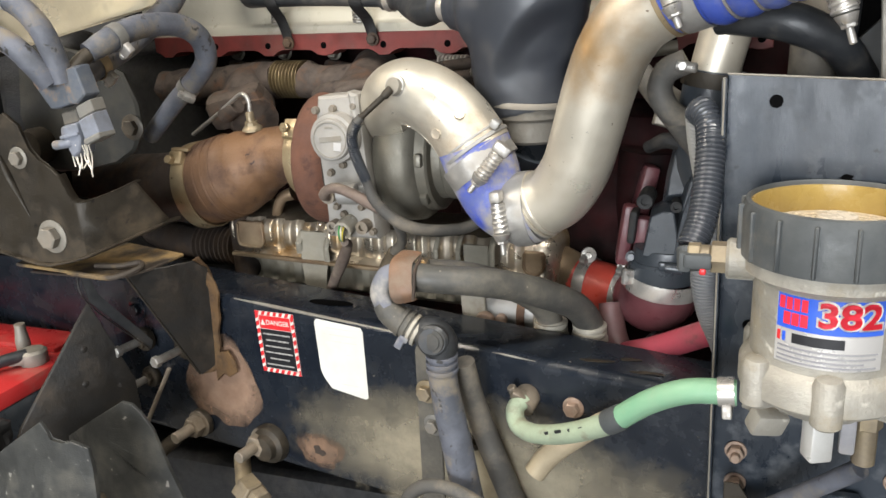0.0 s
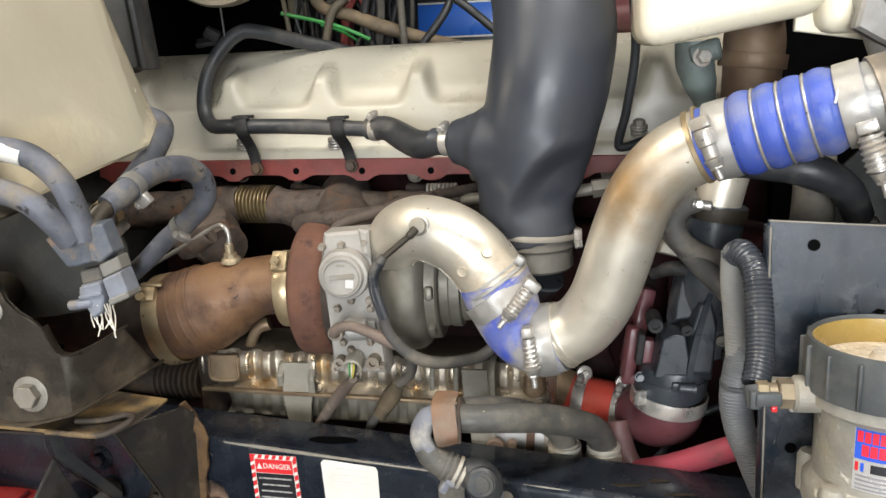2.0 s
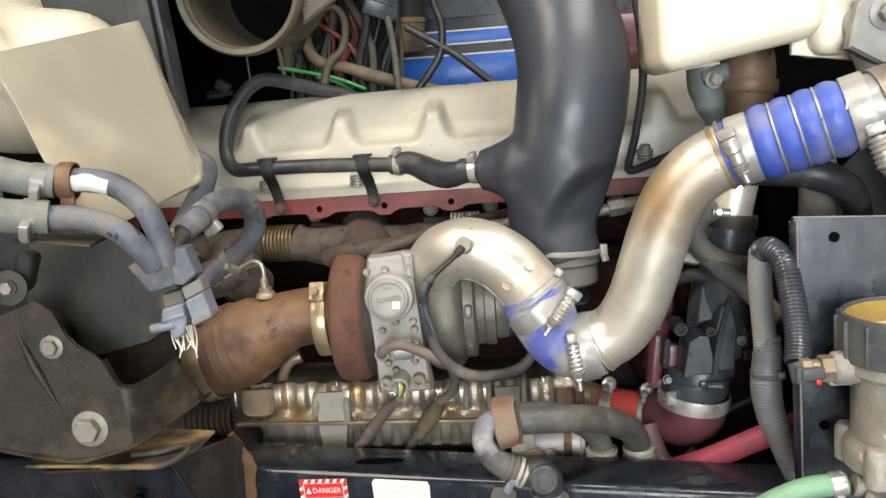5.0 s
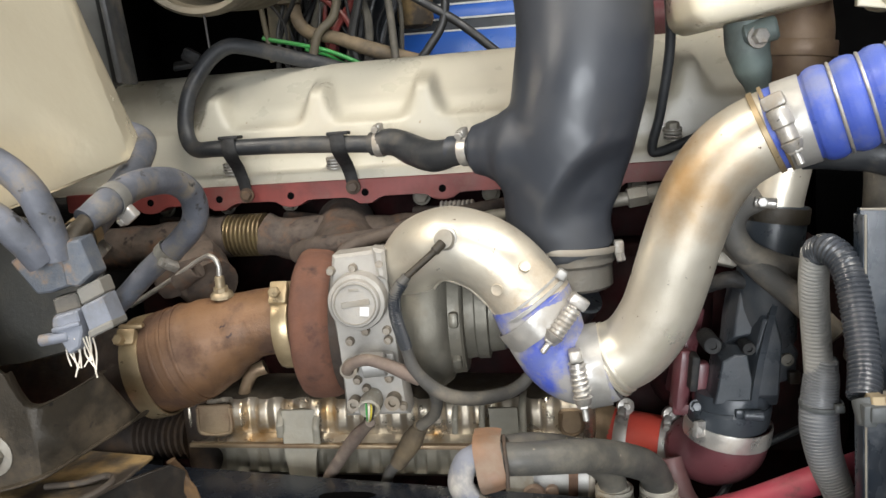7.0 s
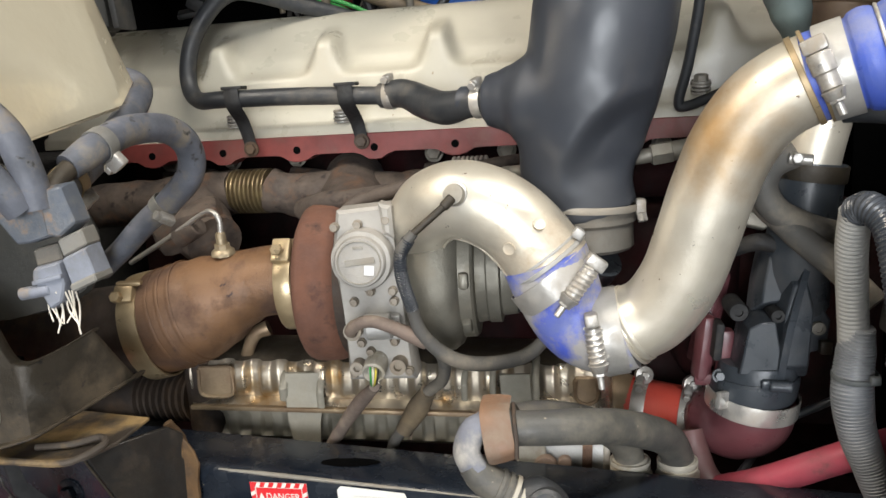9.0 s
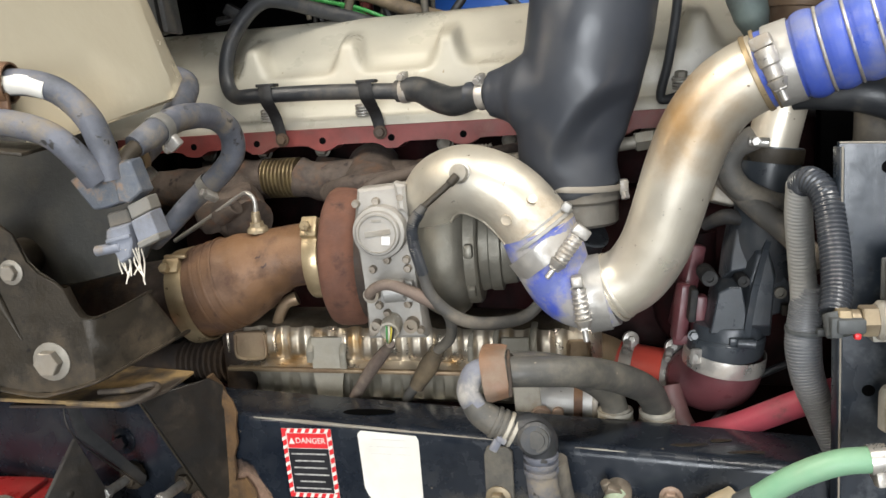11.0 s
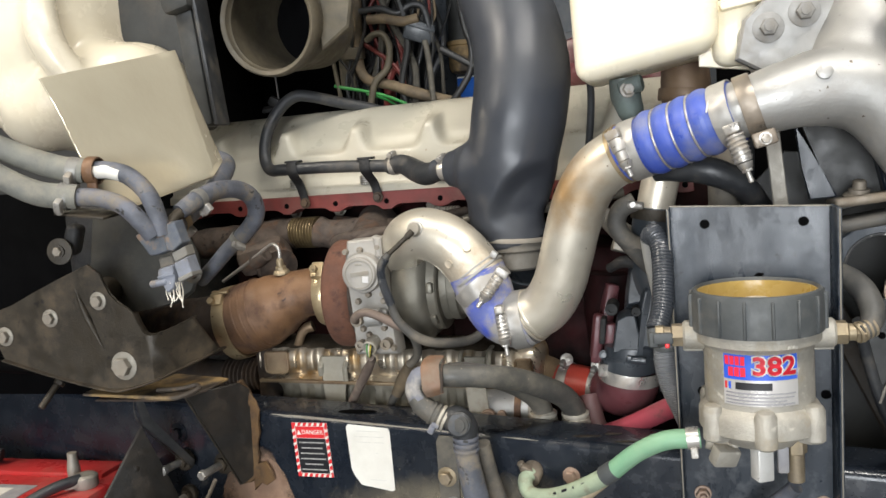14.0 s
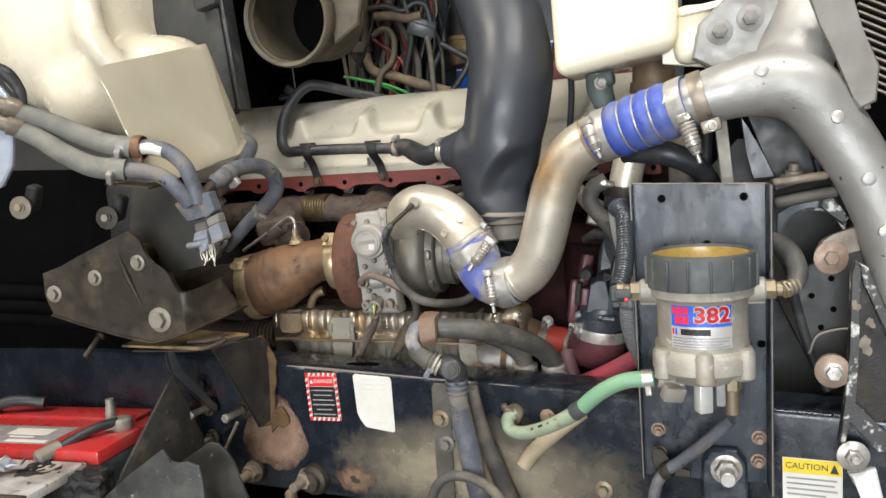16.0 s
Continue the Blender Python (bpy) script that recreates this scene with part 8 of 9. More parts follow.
part("lower_lip", warp(tube(LIP, 0.009, 10, 5, flat=(0.35, 1.6)), bracket_bend), "dirty_steel", cabm, "folded lower lip")
part("slot_lip", warp(tube([(-0.836, 0.945, 1.247), (-0.850, 0.945, 1.239), (-0.865, 0.945, 1.233), (-0.880, 0.945, 1.231), (-0.890, 0.945, 1.234), (-0.898, 0.945, 1.247), (-0.907, 0.945, 1.270)], 0.005, 10, 5, flat=(0.4, 1.6)), bracket_bend), "dirty_steel", cabm, "folded slot lip")
part("rib", tube([(-1.016, 0.914, 1.315), (-0.997, 0.911, 1.266), (-0.972, 0.912, 1.207)], [0.003, 0.0065, 0.002], 10), "dirty_steel", cabm, "pressed rib")
for x, z, r in ((-0.935, 1.179, 0.0165), (-0.971, 1.293, 0.0105), (-1.072, 1.265, 0.0105), (-1.172, 1.234, 0.0115)):
    bolt("bolt", (x, 0.912, z), (0, -1, 0), r, r * 0.8, "dull_alu", r * 1.5, label="pale steel bolt in the cab bracket", group="bolts of the cab bracket")
single("stud_bolt", merged(rod((-1.11, 0.95, 1.135), (-1.125, 0.92, 1.10), 0.006), hex_head((-1.105, 0.955, 1.14), (-0.3, -0.5, -0.6), 0.010, 0.008)), "dirty_steel", (-1.11, 0.95, 1.10), "thin dirty stud below the bracket", "bolt")
shelf = thing("bracket_shelf", (-0.92, 0.98, 1.11), "yellow-stained folded steel shelf plate", "bracket")
bm = merged(sheet([(-1.05, 0.940), (-0.95, 0.930), (-0.87, 0.920), (-0.835, 0.930), (-0.818, 0.97), (-0.815, 1.04), (-1.06, 1.10)], 0.005, Matrix.Translation((0, 0, 1.116))),
            tube([(-0.93, 0.922, 1.121), (-0.86, 0.916, 1.120), (-0.838, 0.925, 1.122), (-0.822, 0.950, 1.128), (-0.834, 0.962, 1.130), (-0.86, 0.95, 1.127), (-0.90, 0.945, 1.126)], 0.004, 8))
part("plate", bm, "ochre_steel", shelf)
part("top_plate", sheet([(-1.03, 0.945), (-0.90, 0.938), (-0.87, 0.955), (-0.86, 1.03), (-1.03, 1.08)], 0.004, Matrix.Translation((0, 0, 1.1225)) @ pose(0, 0, 0, 0, -1, 0)), "rust_steel", shelf)


def tri_plate(pts, th):
    """A thin plate through three or four corners."""
    P = [Vector(p) for p in pts]
    n = (P[1] - P[0]).cross(P[2] - P[0]).normalized()
    bm = bmesh.new()
    lo = [bm.verts.new(p) for p in P]
    hi = [bm.verts.new(p + n * th) for p in P]
    bm.faces.new(lo[::-1])
    bm.faces.new(hi)
    k = len(P)
    for i in range(k):
        bm.faces.new((lo[i], lo[(i + 1) % k], hi[(i + 1) % k], hi[i]))
    bmesh.ops.bevel(bm, geom=list(bm.edges), offset=min(th * 0.2, 0.0015), segments=1, affect="EDGES")
    return bm


gus = thing("gusset", (-0.98, 0.99, 0.78), "dark rust-flecked triangular steel gusset", "bracket")
part("plate", tri_plate([(-0.981, 0.995, 1.043), (-1.045, 0.880, 0.870), (-1.075, 0.85, 0.78), (-0.93, 1.02, 0.78), (-0.945, 1.03, 0.90)], 0.006), "dark_gusset", gus)
for f, g in ((0.35, 0.5), (0.62, 0.55), (0.85, 0.35)):
    p = Vector((-0.981, 0.995, 1.043)).lerp(Vector((-1.06, 0.865, 0.82)).lerp(Vector((-0.937, 1.025, 0.84)), g), f)
    part("rivet", lathe([(0.001, 0.007), (0.006, 0.005), (0.0085, 0.0), (0.0085, -0.004)], axis_pose(p, (0.75, -0.62, 0.1)), 14), "dark_gusset", gus)
gus = thing("gusset", (-0.81, 1.0, 0.925), "dark gusset with rusty edge between shelf and rail", "bracket")
part("plate", tri_plate([(-0.848, 0.945, 1.118), (-0.803, 1.025, 0.925), (-0.788, 1.045, 0.935), (-0.780, 1.045, 1.10), (-0.785, 1.02, 1.118)], 0.006), "dark_gusset", gus)
part("rusty_edge", tube([(-0.790, 1.035, 1.116), (-0.783, 1.043, 1.085), (-0.781, 1.046, 1.04), (-0.788, 1.044, 0.985), (-0.786, 1.045, 0.935), (-0.800, 1.028, 0.926)], [0.006, 0.011, 0.007, 0.010, 0.008, 0.003], 10, 5, flat=(1.0, 0.7)), "ochre_rust", gus, "rusty ragged edge")
part("rust_flange", sheet([(-0.022, 0.098), (-0.004, 0.092), (0.014, 0.070), (0.020, 0.052), (0.014, 0.030), (0.016, 0.008), (0.007, -0.012), (0.009, -0.036), (0.004, -0.050), (0.022, -0.044), (0.034, -0.060), (0.038, -0.078), (0.020, -0.090), (0.008, -0.084), (-0.008, -0.102), (-0.010, 0.02)], 0.004, rail_pose(-0.776, 1.008, 0.012), 0.001), "ochre_rust", gus, "rusted through flange of the gusset")
part("edge_line", tube([(-0.848, 0.943, 1.117), (-0.825, 0.983, 1.02), (-0.803, 1.023, 0.925)], 0.0016, 8, 5), "dirty_steel", gus, "thin edge strip, paler than the plate")
gus = thing("gusset", (-0.95, 1.0, 0.94), "dark narrow brace below the shelf", "bracket")
part("plate", tri_plate([(-0.985, 0.992, 1.10), (-0.972, 0.99, 1.045), (-0.925, 1.06, 0.94), (-0.921, 1.061, 0.955), (-0.962, 0.999, 1.055), (-0.974, 0.996, 1.10)], 0.005), "black_rubber", gus)
part("edge_line", tube([(-0.985, 0.990, 1.098), (-0.972, 0.988, 1.045), (-0.925, 1.058, 0.94)], 0.0012, 8, 5), "dark_gusset", gus, "rusty worn edge")
mount = thing("rubber_mount", (-0.93, 1.02, 1.24), "black rubber and steel cab mount behind the bracket", "mount")
part("body", sheet([(-1.030, 1.445), (-0.993, 1.45), (-0.904, 1.428), (-0.845, 1.40), (-0.827, 1.356), (-0.826, 1.32), (-0.844, 1.288), (-0.878, 1.268), (-0.941, 1.258), (-0.992, 1.252), (-1.040, 1.264), (-1.050, 1.34)], 0.012, front(0, 1.000, 0), 0.004), "mount_grey", mount, "dull olive-grey lobed plate")
part("core", merged(box(0.18, 0.08, 0.20, Matrix.Translation((-1.03, 1.06, 1.36)), 0.03, 3)), "black_rubber", mount, "black rubber core")
part("rubber_bush", lathe([(0.012, -0.022), (0.024, -0.020), (0.027, -0.010), (0.027, 0.012)], axis_pose((-1.013, 0.99, 1.295), (0, 1, 0)), 26), "dirty_steel", mount, "dusty rubber bush")
part("bolt", hex_head((-0.839, 1.0, 1.323), (0, -1, 0), 0.012, 0.010, 0.019), "dirty_steel", mount)

# Panel and pipes take the cab's shade as near-black colour.
under = thing("cab_underpanel", (-1.35, 1.05, 1.25), "near-black cab floor panel above the bracket, shade put into its colour", "panel")
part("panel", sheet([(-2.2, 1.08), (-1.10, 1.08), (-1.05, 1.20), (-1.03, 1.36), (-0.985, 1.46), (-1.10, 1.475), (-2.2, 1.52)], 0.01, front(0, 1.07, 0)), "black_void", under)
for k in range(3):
    part("shaded_pipe", tube([(-2.2, 1.02, 1.235 - 0.03 * k), (-1.5, 1.02, 1.225 - 0.03 * k), (-1.15, 1.03, 1.205 - 0.03 * k), (-1.0, 1.08, 1.17 - 0.02 * k)], 0.017, 14), "black_void", under, "pipe along the cab, painted dark for its shade")
for x, y, z, look_of in ((-1.122, 0.795, 1.418, "hanger_steel"), (-0.962, 0.825, 1.390, "dirty_steel")):
    wsh = thing("washer_bolt", (x, y, z - 0.03), "bolt with large pale washer on a hanger" if x < -1 else "bolt with a dirty dark washer on a hanger", "bolt", "washer bolts")
    part("washer", lathe([(0.0205, 0), (0.021, 0.001), (0.021, 0.004), (0.010, 0.005), (0.010, 0.008), (0.001, 0.008)], axis_pose((x, y, z), (0.15, -1, 0.05)), 30), look_of, wsh)
    part("bolt", hex_head((x, y - 0.007, z), (0.15, -1, 0.05), 0.008, 0.005), "brass" if x < -1 else "hanger_steel", wsh)
    part("hanger", merged(box(0.024, 0.030, 0.050, Matrix.Translation((x + 0.010, y + 0.022, z + 0.016)) @ pose(0, 0, 0, 5, 20, 10), 0.008, 3), rod((x, y, z), (x - 0.21, y + 0.26, z - 0.01), 0.006)), "black_rubber", wsh)

# hoses with their clip
lh = thing("refrigerant_hose", (-0.86, 0.78, 1.46), "pair of dusty grey hoses held by a rusty clip", "hose")
part("hose", tube([(-1.016, 0.690, 1.586), (-0.983, 0.722, 1.566), (-0.94, 0.752, 1.539), (-0.90, 0.770, 1.521), (-0.865, 0.782, 1.513)], [0.015, 0.0172, 0.0180, 0.0185, 0.0185], 20), "hose_pale", lh)
part("hose", tube([(-0.868, 0.782, 1.513), (-0.830, 0.784, 1.512), (-0.797, 0.787, 1.502), (-0.770, 0.790, 1.475), (-0.760, 0.795, 1.440), (-0.757, 0.798, 1.41)], 0.0135, 18), "hose_blue", lh, "thinner grey-blue hose")
part("sleeve", tube([(-0.846, 0.7795, 1.5120), (-0.825, 0.7805, 1.5105), (-0.804, 0.783, 1.5045)], 0.0112, 18), "label_white", lh, "white paper sleeve")
part("hose", tube([(-1.016, 0.690, 1.556), (-0.988, 0.705, 1.538), (-0.955, 0.720, 1.510), (-0.915, 0.740, 1.485), (-0.866, 0.760, 1.476)], [0.015, 0.0165, 0.0175, 0.0185, 0.0185], 20), "hose_pale", lh, "pale dusty grey hose")
part("hose", tube([(-0.868, 0.760, 1.476), (-0.835, 0.766, 1.472), (-0.800, 0.772, 1.458), (-0.778, 0.780, 1.432), (-0.768, 0.790, 1.41)], 0.0135, 18), "hose_blue", lh, "thinner grey-blue hose")
clip = part("clip", merged(ring((-0.850, 0.782, 1.513), (1, 0.1, -0.1), 0.0185, 0.016, 0.0025, 24), box(0.016, 0.006, 0.05, Matrix.Translation((-0.850, 0.775, 1.488)), 0.0015)), "rust_orange", lh, "rusty clip")
for p, r in (((-0.880, 0.778, 1.515), 0.019), ((-0.884, 0.755, 1.478), 0.019)):
    hose_clamp(lh, p, (1, 0.3, -0.25), r, 0.016, (0, -1, -0.5), "clamp_grey")
part("tray", box(0.085, 0.05, 0.004, Matrix.Translation((-0.862, 0.775, 1.450)) @ pose(0, 0, 0, 5, 8, 0), 0.001), "dirty_steel", lh, "small steel tray")

con = thing("wire_connector", (-0.75, 0.8, 1.30), "blue-grey connector block with frayed bare wires", "connector")
CY = Matrix.Translation((0, 0.818, 0))
part("block", facets([(-0.755, 1.427), (-0.732, 1.430), (-0.722, 1.396), (-0.740, 1.383), (-0.752, 1.385)], 0.024, CY, 0.9), "connector", con, sharp=20)
part("wing", facets([(-0.806, 1.411), (-0.788, 1.419), (-0.751, 1.428), (-0.744, 1.386), (-0.769, 1.379), (-0.783, 1.378)], 0.020, CY, 0.94), "connector", con, "flat pale blue wing", sharp=20)
pl = part("plug", facets([(-0.769, 1.360), (-0.742, 1.366), (-0.739, 1.344), (-0.744, 1.327), (-0.757, 1.320), (-0.764, 1.335), (-0.771, 1.350)], 0.026, CY, 0.88), "connector_pale", con, "pale blue-grey plug", sharp=20)
part("collar", facets([(-0.770, 1.374), (-0.744, 1.380), (-0.741, 1.364), (-0.768, 1.358)], 0.020, CY, 0.9), "rubber_dusty", pl, sharp=20)
part("ridge", box(0.028, 0.004, 0.004, Matrix.Translation((-0.755, 0.7915, 1.349)) @ pose(0, 0, 0, 0, -12, 0), 0.001), "connector_pale", pl)
pl = part("plug", facets([(-0.741, 1.367), (-0.717, 1.377), (-0.709, 1.349), (-0.734, 1.338)], 0.026, CY, 0.9), "connector_pale", con, "pale blue-grey plug", sharp=20)
part("collar", facets([(-0.745, 1.382), (-0.720, 1.392), (-0.716, 1.377), (-0.741, 1.366)], 0.022, CY, 0.92), "trim_grey", pl, "tan sealing collar", sharp=20)
part("rim", facets([(-0.735, 1.344), (-0.710, 1.354), (-0.708, 1.347), (-0.733, 1.337)], 0.029, CY, 0.97), "trim_grey", pl, sharp=20)
part("peg", rod((-0.784, 0.795, 1.336), (-0.755, 0.795, 1.340), 0.0055), "connector_pale", con)
rnd = random.Random(5)
for k in range(11):
    x = -0.764 + 0.0030 * k
    dx = rnd.uniform(-0.006, 0.010)
    part("bare_wire", tube([(x, 0.800 + rnd.uniform(-0.008, 0.008), 1.338), (x + dx * 0.3 + rnd.uniform(-0.002, 0.002), 0.798, 1.322), (x + dx + rnd.uniform(-0.003, 0.003), 0.795, 1.302 + rnd.uniform(-0.006, 0.014))], 0.0008, 6, 4), "wire_white", con)

h2 = thing("bent_hose", (-0.74, 0.95, 1.32), "grey bent hose with brass-coloured clamp", "hose")
part("hose", tube([(-0.748, 0.835, 1.440), (-0.737, 0.862, 1.453), (-0.731, 0.915, 1.466), (-0.720, 0.975, 1.464), (-0.714, 1.012, 1.444), (-0.722, 1.030, 1.412), (-0.752, 1.035, 1.382), (-0.788, 1.040, 1.356), (-0.824, 1.045, 1.325), (-0.86, 1.06, 1.30)], [0.0125, 0.0148, 0.0150, 0.0150, 0.0150, 0.0150, 0.0145, 0.0135, 0.013, 0.013], 20), "hose_blue", h2)
hose_clamp(h2, (-0.7355, 0.872, 1.456), (0.15, 0.9, 0.3), 0.0155, 0.014, (0.5, -0.4, -1), "clamp_grey")
hose_clamp(h2, (-0.762, 1.0365, 1.375), (-0.7, 0.1, -0.6), 0.015, 0.012, (0.5, -0.6, -0.4), "clamp_grey")
part("nipple", tube([(-0.752, 0.805, 1.415), (-0.750, 0.82, 1.430), (-0.742, 0.85, 1.448)], 0.009, 14), "dirty_steel", h2)
yh = thing("grey_hose", (-0.78, 1.0, 1.40), "dusty blue-grey hose rising behind the connector", "hose")
part("hose", tube([(-0.86, 1.12, 1.520), (-0.825, 1.108, 1.518), (-0.798, 1.085, 1.505), (-0.790, 1.03, 1.474), (-0.786, 0.95, 1.441), (-0.775, 0.87, 1.420), (-0.765, 0.83, 1.41)], 0.016, 20), "hose_blue", yh)
hose_clamp(yh, (-0.776, 0.88, 1.4225), (0.1, 0.9, 0.3), 0.0175, 0.013, (0.6, -0.4, -1), "gold_band")

# cream panel, white moulding, post
shd = thing("heat_shield", (-0.86, 0.95, 1.46), "cream painted sheet metal shield beside the hoses", "shield")
bm = tri_plate([(-0.916, 0.772, 1.655), (-0.855, 1.050, 1.716), (-0.797, 1.068, 1.514), (-0.782, 1.005, 1.489), (-0.847, 0.806, 1.446)], 0.003)
bmesh.ops.triangulate(bm, faces=bm.faces)
for _ in range(4):
    bmesh.ops.subdivide_edges(bm, edges=[e for e in bm.edges if e.calc_length() > 0.012], cuts=1, use_grid_fill=True)
    bmesh.ops.triangulate(bm, faces=bm.faces)
noise.seed_set(6)
warp(bm, lambda c: c + Vector((0.9, -0.33, 0.25)) * 0.006 * noise.noise(c * 9))
part("sheet", bm, "panel_cream", shd)
part("folded_edge", tri_plate([(-0.782, 1.005, 1.489), (-0.847, 0.806, 1.446), (-0.857, 0.812, 1.448), (-0.794, 1.010, 1.492)], 0.003), "panel_cream", shd)
moul = thing("white_moulding", (-1.2, 1.2, 1.54), "white glossy moulded plastic housing", "housing")


def lump(c, r, p, seed):
    """A rounded box: |x|^p + |y|^p + |z|^p = 1, slightly uneven."""
    bm = bmesh.new()
    bmesh.ops.create_uvsphere(bm, u_segments=56, v_segments=32, radius=1)
    noise.seed_set(seed)
    for v in bm.verts:
        d = v.co.normalized()
        k = (abs(d.x) ** p + abs(d.y) ** p + abs(d.z) ** p) ** (-1 / p)
        q = d * k
        w = 1 + 0.05 * noise.noise(q * 1.7)
        v.co = Vector(c) + Vector((q.x * r[0], q.y * r[1], q.z * r[2])) * w
    return bm


part("housing", fused(merged(lump((-1.275, 1.24, 1.83), (0.185, 0.20, 0.22), 2.8, 3), lump((-1.095, 1.21, 1.655), (0.155, 0.12, 0.112), 2.5, 5), lump((-1.20, 1.14, 1.66), (0.11, 0.09, 0.10), 2.2, 7), tube([(-1.13, 1.06, 1.86), (-1.12, 1.05, 1.76), (-1.07, 1.085, 1.66), (-1.02, 1.12, 1.60)], [0.03, 0.035, 0.03, 0.02], 16)), 0.012, 14), "white_body", moul, sharp=80)
post = thing("cab_post", (-0.9, 1.15, 1.40), "grey-green dusty cab post with black seal", "post")
part("post", warp(box(0.042, 0.05, 0.46, Matrix.Translation((0, 1.22, 1.815)), 0.012), lambda c: c + Vector((-0.902 - (c.z - 1.6) * 0.09, 0, 0))), "grey_panel", post)
part("seal", warp(box(0.010, 0.05, 0.46, Matrix.Translation((0, 1.21, 1.815)), 0.004), lambda c: c + Vector((-0.869 - (c.z - 1.6) * 0.09, 0, 0))), "rubber", post)
part("bracket", box(0.06, 0.04, 0.08, Matrix.Translation((-0.925, 1.185, 1.845)) @ pose(0, 0, 0, 0, -12, 0), 0.012), "grey_panel", post)
single("inner_panel", box(0.36, 0.03, 0.50, Matrix.Translation((-1.09, 1.26, 1.83)), 0.01), "grey_panel", (-1.09, 1.26, 1.58), "dusty grey cab inner panel", "panel")

# firewall, duct mouth, wires and far side
# The wall's near-black colour carries the darkness behind the duct.
fw = thing("firewall", (-1.19, 1.98, 1.35), "cab firewall painted near-black for shade, with an unseen shading roof", "firewall")
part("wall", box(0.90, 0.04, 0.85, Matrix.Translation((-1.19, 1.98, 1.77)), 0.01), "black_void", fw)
# Roof out of view, added to keep light off the wiring harness.
part("shade_roof", box(1.35, 0.95, 0.04, Matrix.Translation((-0.965, 1.84, 2.16)), 0.01), "black_void", fw)
# Backdrop wall; unlit depth behind the engine is put into its colour.
single("engine_tunnel", box(0.04, 1.3, 0.9, Matrix.Translation((-1.16, 2.2, 1.70)), 0.01), "black_void", (-1.16, 2.2, 1.25), "near-black backdrop wall behind the engine, shade put into its colour", "panel")
# Invented block: keeps the gap dark where the far wall would show.
single("gearbox", box(0.90, 0.55, 0.90, Matrix.Translation((-1.48, 1.74, 0.94)), 0.06, 3), "black_rubber", (-1.48, 1.74, 0.49), "near-black block added to darken the gap behind the engine", "gearbox")
single("far_inner_fender", box(1.7, 0.04, 2.45, Matrix.Translation((-0.35, 2.305, 1.225)), 0.01), "black_part", (-0.35, 2.305, 0.0), "black far inner fender", "panel")
duct = thing("air_duct", (-0.778, 1.3, 1.69), "dusty tan round air duct mouth", "air duct")
DM = axis_pose((-0.775, 1.26, 1.780), (0.08, 1, 0.10))
part("mouth", lathe([(0.0945, 0.0), (0.0985, -0.004), (0.1025, -0.005), (0.106, 0.0), (0.107, 0.02), (0.101, 0.03), (0.097, 0.20), (0.088, 0.20), (0.0935, 0.03), (0.0915, 0.016), (0.0945, 0.012), (0.0945, 0.0)], DM, 56), "duct", duct)
part("bore", lathe([(0.089, 0.198), (0.089, 0.205), (0.001, 0.205), (0.001, 0.198), (0.089, 0.198)], DM, 40), "black_void", duct)
part("bracket", sheet([(-0.68, 1.72), (-0.62, 1.76), (-0.60, 1.86), (-0.66, 1.88), (-0.69, 1.80)], 0.02, front(0, 1.30, 0), 0.004), "duct", duct)
part("dangling_wire", rod((-0.773, 1.27, 1.685), (-0.770, 1.27, 1.63), 0.0016), "black_rubber", duct)
single("torn_bracket", merged(box(0.05, 0.03, 0.010, Matrix.Translation((-0.903, 1.518, 1.630)) @ pose(0, 0, 0, 20, -8, 15), 0.003), box(0.03, 0.02, 0.022, Matrix.Translation((-0.893, 1.510, 1.642)) @ pose(0, 0, 0, 10, 30, 15), 0.005)), "black_rubber", (-0.9, 1.518, 1.62), "crumpled black bracket below the duct", "bracket")
pan = thing("striped_panel", (-0.45, 2.25, 1.5), "bright blue panel with white stripes behind the engine", "panel")
part("panel", box(0.48, 0.03, 0.36, Matrix.Translation((-0.40, 2.27, 1.64)), 0.006), "black_part", pan)
for z, h, m in ((1.675, 0.085, "blue_panel"), (1.632, 0.006, "white_paint"), (1.718, 0.006, "white_paint"), (1.765, 0.030, "blue_panel"), (1.783, 0.005, "white_paint"), (1.748, 0.005, "white_paint")):
    part("stripe", box(0.47, 0.004, h, Matrix.Translation((-0.40, 2.253, z)), 0.001), m, pan)
rnd = random.Random(11)
har = thing("wiring_harness", (-0.70, 1.78, 1.62), "tangle of dusty wires and taped cables behind the cover", "wiring harness")
for k in range(34):
    x, y = rnd.uniform(-0.83, -0.58), rnd.uniform(1.78, 1.92)
    pts = [(x, y, 1.58)]
    for j in range(4):
        x, y = x + rnd.uniform(-0.05, 0.05), y + rnd.uniform(-0.03, 0.03)
        pts.append((x, y, 1.60 + 0.085 * (j + 1) + rnd.uniform(-0.02, 0.02)))
    part("wire", tube(pts, rnd.choice((0.003, 0.004, 0.005, 0.009)), 8, 5), rnd.choice(("wire_black", "wire_black", "black_rubber", "wire_black", "wire_red", "rubber", "black_rubber", "tape")), har)
part("taped_cable", tube([(-0.766, 1.78, 1.95), (-0.776, 1.78, 1.80), (-0.776, 1.78, 1.729), (-0.751, 1.775, 1.693), (-0.696, 1.77, 1.678), (-0.622, 1.765, 1.649), (-0.53, 1.76, 1.622), (-0.44, 1.75, 1.60)], [0.012, 0.012, 0.013, 0.013, 0.013, 0.015, 0.012, 0.011], 16), "tape_tan", har, "thick tan taped cable")
